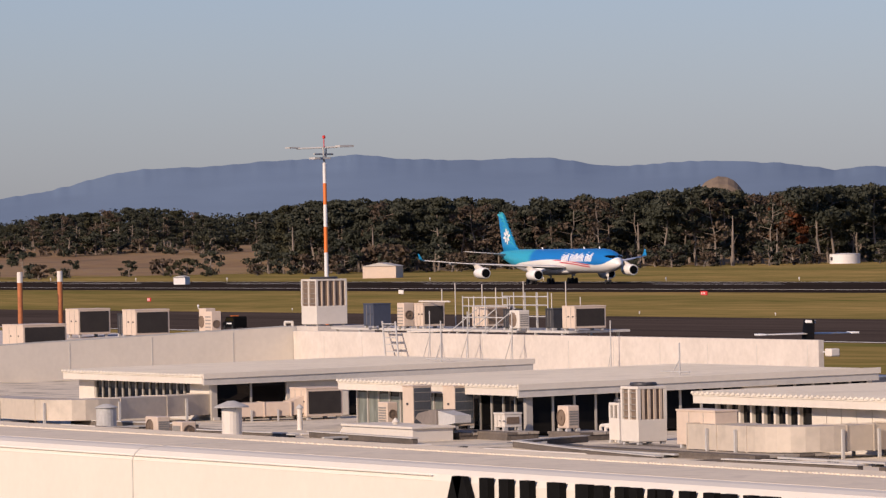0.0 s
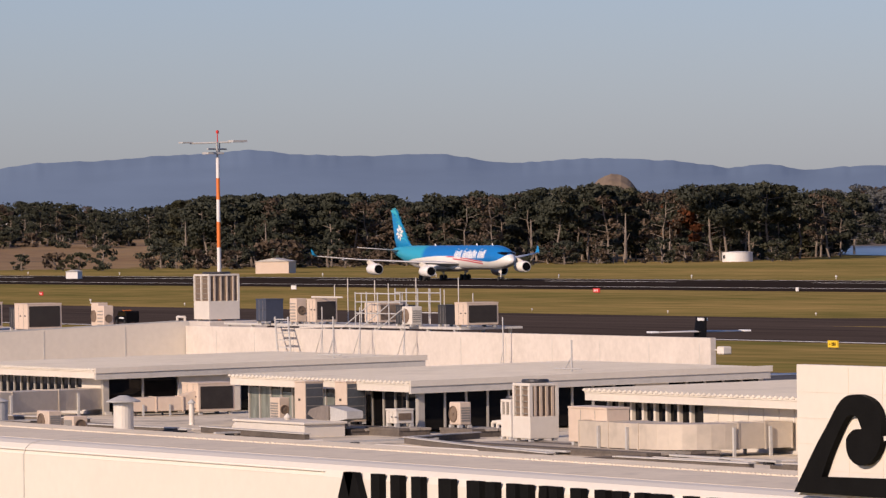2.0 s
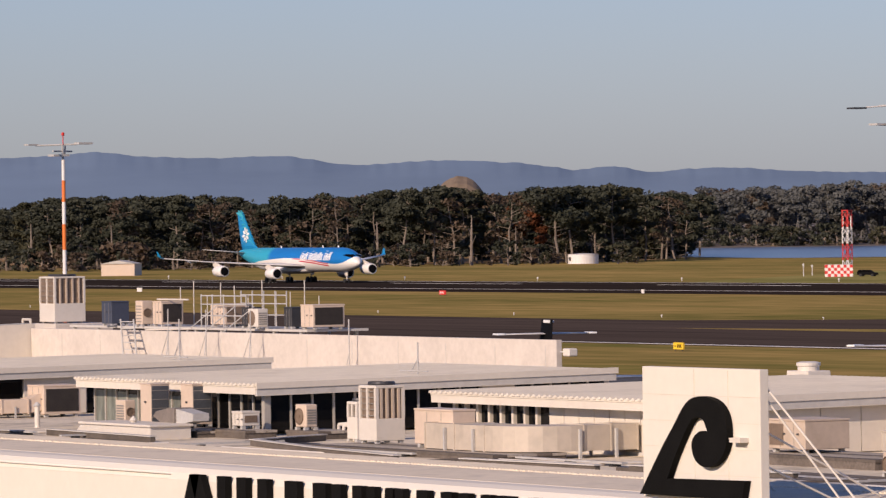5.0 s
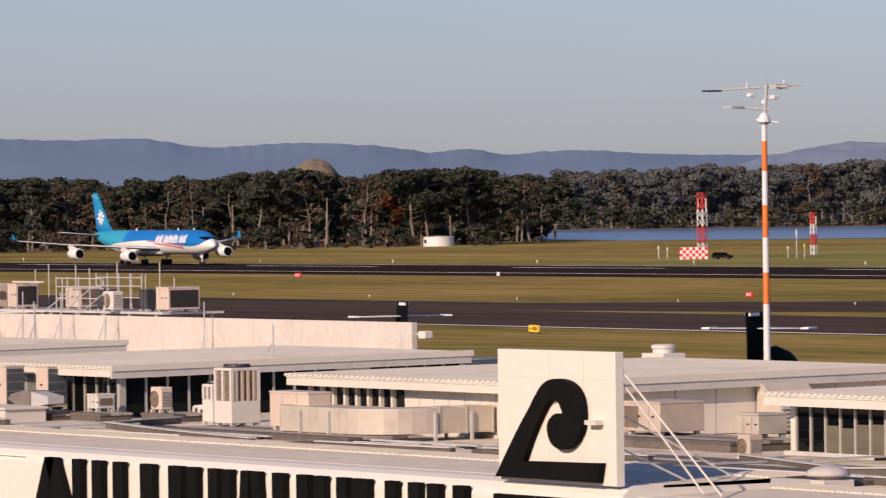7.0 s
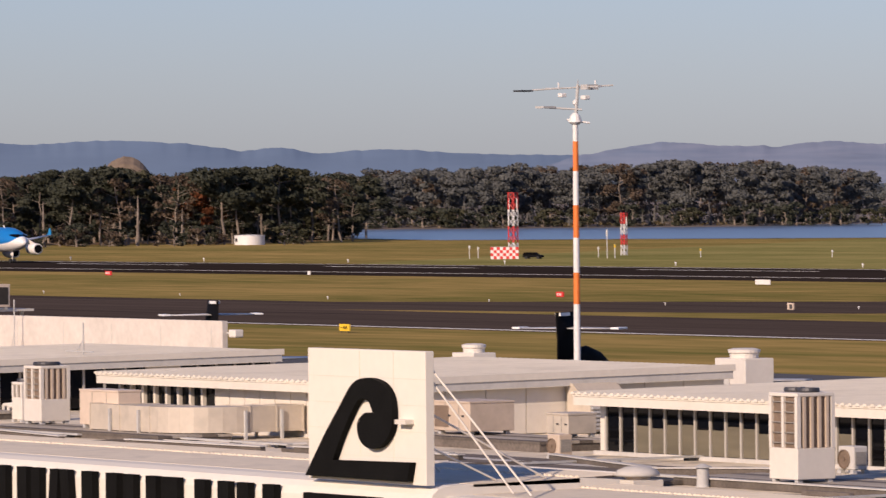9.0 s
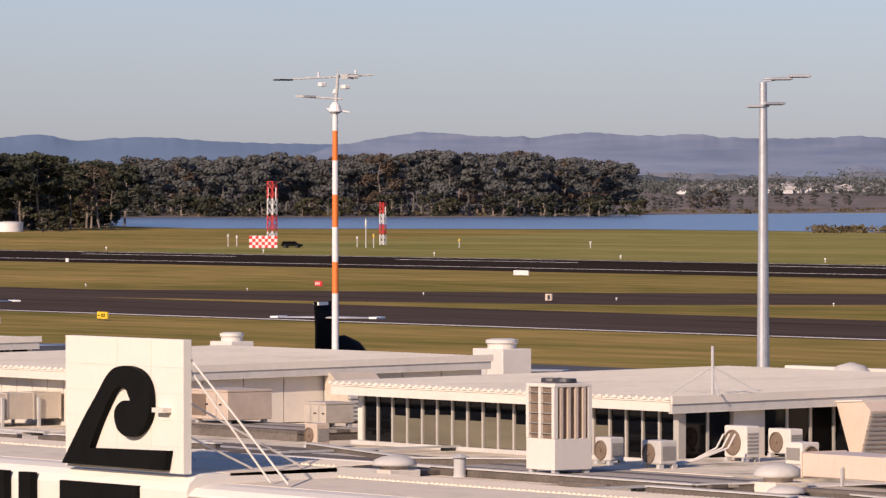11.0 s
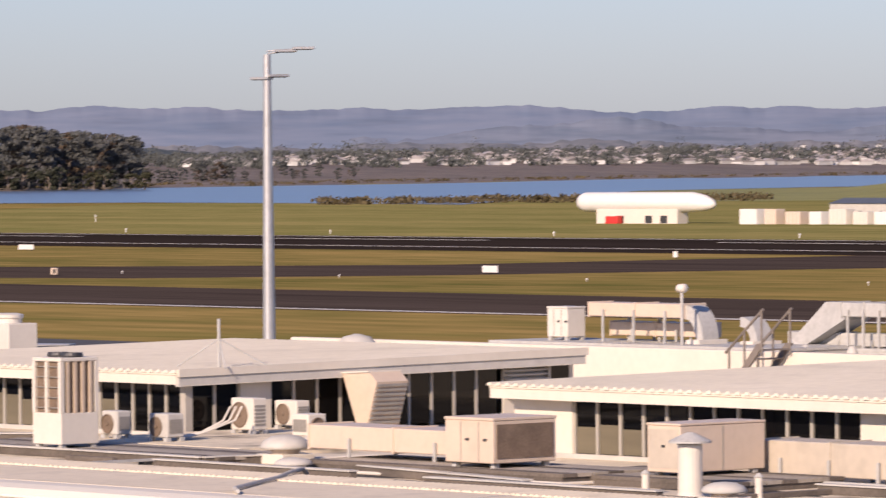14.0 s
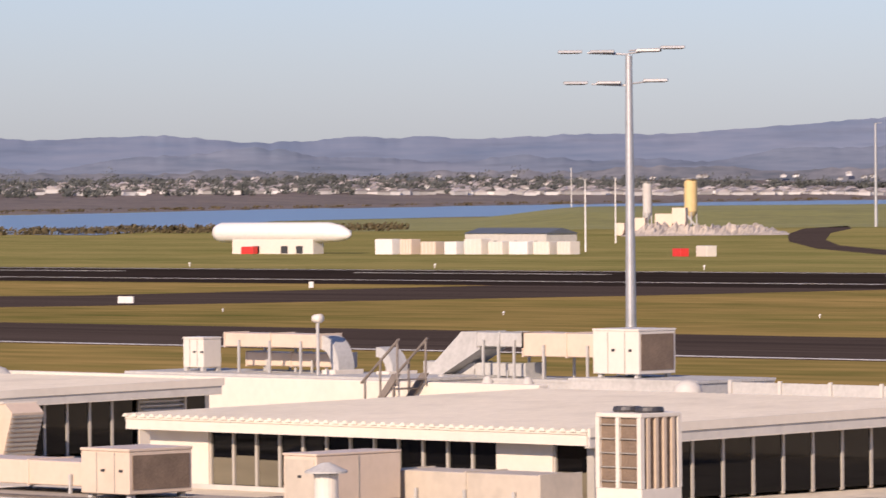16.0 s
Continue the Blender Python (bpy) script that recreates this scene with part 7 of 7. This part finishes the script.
# rear deck on the other side
plinth(-90.6, 84.6, 9.4, 2.4, 9.3, 0.55, "grey steel platform under rear ducts", M["galv"])
package(-93.6, 84.2, 9.85, 0.85, 0.74, "white air handling unit at the end of a duct", 0.8, "none", M["acwhite"])
duct_run(-92.9, -89.9, 84.6, 0.7, 9.85, 0.42, "cream duct section over the rear deck", 3, M["cream"], lift=0.44)
duct_run(-92.9, -90.0, 85.2, 0.6, 9.85, 0.42, "lower cream duct on the rear deck", 2, M["cream"])
elb = thing("duct_elbow", pose(-88.95, 84.6, 9.85) @ Matrix.Diagonal((0.7, 0.85, 0.95, 1)), "round-backed galvanised duct elbow", "air duct", "galvanised duct elbows")
bm = bmesh.new()
prev = None
for k in range(9):
    an = math.pi / 2 * k / 8
    ring = [bm.verts.new((-1.35 + math.sin(an) * rr, yy, 0.1 + math.cos(an) * rr)) for rr in (0.46, 0.78) for yy in (-0.28, 0.28)]
    if prev:
        for i, j in ((0, 1), (1, 3), (3, 2), (2, 0)):
            bm.faces.new((prev[i], prev[j], ring[j], ring[i]))
    prev = ring
bm.faces.new((prev[0], prev[1], prev[3], prev[2]))
bmesh.ops.recalc_face_normals(bm, faces=bm.faces[:])
part("elbow", bm, M["galv"], elb)
part("foot_box", boxes((-1.05, -0.45, -0.5, 0.5, 0.0, 0.1)), M["acwhite"], elb)
copy_thing(elb, pose(-87.9, 85.2, 9.85) @ Matrix.Diagonal((0.95, 1.0, 0.7, 1)))
duct_run(-88.3, -85.2, 86.2, 0.5, 9.3, 0.4, "low galvanised duct along the rear deck", 3, M["galv"], lift=0.4)
ds = thing("dish_post", pose(-89.3, 83.7, 9.3), "small white dish on a thin post", "dish")
part("post", tubes(((0, 0, 0), (0, 0, 1.75), 0.035)), M["galv"], ds)
part("dish", loft([(-0.14, 1.78, 0.04, 0.04), (-0.08, 1.78, 0.09, 0.11), (0.08, 1.78, 0.1, 0.12), (0.12, 1.78, 0.06, 0.06)], 14), M["acwhite"], ds, smooth=True)
so = thing("roof_steps", pose(-83.0, 79.0, R), "grey steel steps with handrails over the parapet", "steps")
for s in (0.0, 0.8):
    part("stringer", prism([(0.0, 0.4), (0.2, 0.4), (1.1, 1.4), (0.9, 1.4)], s, s + 0.05), M["brown_steel"], so)
    part("handrail", tubes(((0.0, s, 1.2), (1.1, s, 2.1), 0.03)), M["brown_steel"], so)
    for q in (0.1, 0.55, 1.05):
        part("post", tubes(((q, s, 0.0 if q < 0.2 else q * 1.1), (q, s, q * 0.85 + 1.2), 0.025)), M["brown_steel"], so)
for k in range(5):
    part("tread", boxes((0.1 + 0.18 * k, 0.34 + 0.18 * k, 0.055, 0.795, 0.5 + 0.19 * k, 0.53 + 0.19 * k)), M["brown_steel"], so)
plinth(-84.6, 86.2, 6.0, 1.6, 9.3, 0.5, "steel platform under a duct run", M["galv"])
rs = thing("duct_riser", pose(-88.0, 86.0, 9.8), "sloping galvanised duct riser", "air duct")
part("riser", prism([(0.0, 0.02), (0.55, 0.02), (1.75, 0.6), (1.75, 0.98), (1.2, 0.98)], -0.4, 0.4), M["galv"], rs)
part("leg", boxes((0.1, 0.2, -0.4, 0.4, -0.001, 0.03)), M["galv"], rs)
duct_run(-86.3, -84.9, 86.0, 0.85, 9.8, 0.42, "galvanised flanged duct beside a large unit", 3, M["galv"], lift=0.55)
duct_run(-84.9, -82.3, 86.0, 0.85, 9.8, 0.62, "cream duct section beside a large unit", 2, M["cream"], lift=0.36)
plinth(-80.2, 85.2, 3.6, 2.4, 9.3, 0.62, "grey steel platform under a large unit", M["galv"])
package(-80.6, 84.5, 9.92, 1.72, 1.0, "white air unit with a brown coil on the rear deck", 0.85, mt=M["acwhite"])
for a, b in ((-86.4, 84.6), (-84.9, 84.5), (-83.6, 84.4)):
    mushroom(a, b, 9.3, 0.13, 0.6, "small white curb vent on the rear deck")
mushroom(-77.5, 82.8, 9.3, 0.3, 0.7, "pale domed vent behind the parapet")
scr = thing("screen_wall", pose(-77.4, 84.0, 9.3), "grey sheet screen on the rear deck", "screen")
for k in range(4):
    part("sheet", boxes((k * 1.35, k * 1.35 + 1.33, -0.03, 0.03, 0, 0.62)), M["galv"], scr)
    part("post", boxes((k * 1.35 - 0.04, k * 1.35 + 0.04, -0.08, -0.03, 0, 0.66)), M["grey_metal"], scr)
mushroom(-94.9, 79.2, ROOF, 0.55, 1.36, "wide pale roof dome behind the lantern")
for x, y, z, h in ((-80.6, 66.3, 9.95, 0.95),):
    sy = thing("antenna_rod", pose(x - 2.9, y, z + 0.05), "thin aerial with guy wires on a lantern roof", "aerial", "thin roof aerials")
    part("rod", tubes(((0, 0, 0), (0, 0, h), 0.03)), M["galv"], sy)
    for dx, dy in ((-0.9, -0.3), (0.5, 0.8), (0.7, -0.4)):
        part("guy_wire", tubes(((0, 0, h * 0.6), (dx, dy, 0.04), 0.014)), M["galv"], sy)
# ---- sign on the fascia ----
sg = thing("emblem_sign", pose(-83.8, 53.4, 8.99), "tall cream sign panel with a black curl emblem", "sign")
part("panel", boxes((-1.92, 1.92, -0.06, 0.12, 0, 2.33), bevel=0.01), M["panel"], sg)
for k in range(4):
    part("panel_joint", boxes((-1.92, 1.92, -0.066, -0.06, 0.46 * (k + 1), 0.46 * (k + 1) + 0.008)), M["roof"], sg)
for k in (-0.2, 0.9):
    part("panel_joint", boxes((k, k + 0.012, -0.068, -0.06, 0.01, 2.3)), M["roof"], sg)
# emblem: slanted foot, arch and curled bulb, cut from one thick sheet
CTRL = [(-1.83, 0.06), (1.52, 0.06), (1.62, 0.40), (-0.90, 0.36), (-0.58, 0.84), (-0.05, 1.44), (0.30, 1.43), (0.44, 1.22), (0.16, 1.22), (-0.08, 1.04), (-0.02, 0.76), (0.26, 0.61), (0.62, 0.64), (0.95, 0.86), (1.06, 1.16), (1.0, 1.52), (0.72, 1.76), (0.22, 1.84), (-0.25, 1.72), (-0.72, 1.26), (-1.12, 0.86)]
SHARP = {0, 1, 2, 3, 6, 7}
outline = []
for k in range(len(CTRL)):
    p0, p1, p2, p3 = (Vector(CTRL[(k + j) % len(CTRL)]) for j in (-1, 0, 1, 2))
    if k in SHARP:
        p0 = p1
    if (k + 1) % len(CTRL) in SHARP:
        p3 = p2
    for s in range(4):
        q = s / 4
        c = 0.5 * ((2 * p1) + (p2 - p0) * q + (2 * p0 - 5 * p1 + 4 * p2 - p3) * q * q + (3 * p1 - p0 - 3 * p2 + p3) * q ** 3)
        outline.append((c.x, c.y))
bm = prism(outline, -0.2, -0.072)
bmesh.ops.triangulate(bm, faces=[f for f in bm.faces if len(f.verts) > 4])
part("emblem", bm, M["black"], sg, "black curled emblem")
part("emblem_lower_bar", boxes((-1.9, 0.6, -0.2, -0.072, -1.2, -0.25)), M["black"], sg)
part("bracket", boxes((1.2, 1.55, -0.24, -0.06, 1.06, 1.14)), M["acwhite"], sg)
for x0, z0, x1, y1 in ((1.8, 2.05, 3.75, 0.9), (1.8, 1.85, 2.9, 1.1), (1.6, 1.3, 1.7, 2.6), (1.6, 0.7, 1.6, 1.6), (-1.4, 1.9, -1.4, 2.4)):
    part("brace", tubes(((x0, 0.12, z0), (x1, y1, 0.04 if x1 < 2 else -0.13), 0.02)), M["acwhite"], sg)
# lettering on the fascia as plain upright and slanted bars
lt = thing("fascia_lettering", pose(0, 53.3, 0), "large black letters fixed on the cream fascia", "lettering")


def bar(x0, x1, s0, s1, z0=7.72, z1=8.84):
    part("letter_bar", prism([(x0, z0), (x1, z0), (x1 + s1, z1), (x0 + s0, z1)], -0.16, -0.01), M["black"], lt)


for x in (-103.55,):
    bar(x, x + 0.55, 0.55, 0.42)
    bar(x + 1.05, x + 1.65, -0.5, -0.62)
    part("letter_bar", boxes((x + 0.6, x + 1.0, -0.158, -0.012, 8.0, 8.22)), M["black"], lt)
for x, w, n in [(-101.8, 0.6, 1), (-100.95, 1.3, 2), (-98.9, 1.7, 2), (-96.95, 1.2, 2), (-95.55, 1.55, 3), (-93.6, 1.35, 2), (-92.0, 1.2, 2), (-90.6, 1.0, 1), (-89.4, 1.2, 2), (-87.9, 1.3, 2)]:
    bw_ = min(0.58, w / n * 0.62)
    for k in range(n):
        x0 = x + (w - bw_) * k / max(1, n - 1)
        sl = (0.0, 0.12, -0.12)[k % 3] if n == 3 else 0.0
        bar(x0, x0 + bw_, sl, sl)

# dark timber kerbs round the pale roof bays
for x0, y0, x1, y1 in ((-116.9, 62.1, -118.2, 64.6), (-116.9, 62.0, -112.0, 60.9), (-112.0, 60.9, -106.5, 60.0), (-92.0, 62.9, -86.2, 61.2), (-86.0, 61.1, -84.2, 62.8), (-75.5, 58.6, -70.2, 58.5), (-131.5, 60.2, -126.5, 60.6), (-141.0, 61.2, -134.5, 61.9), (-62.0, 61.0, -59.6, 61.0), (-83.2, 59.6, -75.4, 59.5), (-75.4, 59.5, -75.0, 61.4), (-74.0, 60.2, -66.2, 58.7), (-68.0, 58.2, -62.5, 58.1), (-98.5, 61.0, -93.0, 61.4), (-104.0, 60.2, -99.0, 60.5), (-127.0, 61.6, -120.5, 61.2)):
    ln, an = math.hypot(x1 - x0, y1 - y0), math.degrees(math.atan2(y1 - y0, x1 - x0))
    g = thing("timber_kerb", pose(x0, y0, R, 0, 0, an), "dark weathered timber kerb on the roof deck", "timber", "timber kerbs on the roof")
    part("beam", boxes((0, ln, -0.07, 0.07, 0.0, 0.14), bevel=0.01), M["timber"], g)
    part("capping", boxes((-0.02, ln + 0.02, -0.1, 0.1, 0.14, 0.165)), M["grey_metal"], g)

# dark wet bitumen patches
prng = random.Random(31)
for cx, cy, rx, ry in ((-131.5, 61.6, 3.4, 0.9), (-128.2, 60.2, 2.6, 0.6), (-127.0, 63.4, 2.0, 0.7), (-122.6, 61.0, 1.8, 0.35), (-118.0, 63.4, 1.6, 0.5), (-103.5, 60.4, 2.6, 0.45), (-91.0, 62.6, 3.2, 0.8), (-86.2, 60.0, 2.6, 0.5), (-78.4, 62.8, 1.6, 0.7), (-71.5, 59.6, 2.4, 0.45), (-66.5, 62.8, 1.4, 0.5), (-63.5, 60.6, 2.0, 0.5)):
    pts = []
    for k in range(18):
        an = 2 * math.pi * k / 18
        q = prng.uniform(0.75, 1.15)
        pts.append((cx + rx * q * math.cos(an), cy + ry * q * math.sin(an)))
    strip("roof_patch", pts, R + 0.008, M["bitumen"], "dark stained bitumen patch on the flat roof", "roof patch", 0.006)
# ---- low clutter on the flat roof ----
rng = random.Random(17)
for k in range(26):
    x, y = rng.uniform(-150, -58), rng.uniform(57.9, 61.5)
    ln = rng.uniform(1.2, 4.5)
    g = thing("timber_sleeper", pose(x, y, R, 0, 0, rng.choice((0, 0, 0, 90, 4))), "weathered timber sleeper lying on the roof", "timber", "timber sleepers on the roof")
    part("sleeper", boxes((-ln / 2, ln / 2, -0.06, 0.06, 0, 0.09), bevel=0.01), M["timber"], g)
for k in range(14):
    x, y = -150 + 6.6 * k + rng.uniform(-1, 1), rng.uniform(58.2, 63.5)
    g = thing("cable_tray", pose(x, y, R, 0, 0, rng.choice((0, 0, 90))), "galvanised cable tray on small blocks", "cable tray", "cable trays on the roof")
    part("tray", boxes((-2.2, 2.2, -0.07, 0.07, 0.06, 0.1)), M["galv"], g)
    for q in (-1.8, 0, 1.8):
        part("block", boxes((q - 0.08, q + 0.08, -0.1, 0.1, 0, 0.06)), M["rubber"], g)
for k in range(10):
    g = thing("pipe_run", pose(-148 + 8.8 * k, 59.5 + (k % 3) * 1.1, R), "thin white pipe run lying on the roof", "pipe", "thin roof pipes")
    part("pipe", tubes(((-3, 0, 0.04), (2.4, 0.1, 0.04), 0.03), ((2.4, 0.1, 0.04), (2.5, 1.4, 0.04), 0.03)), M["acwhite"], g)
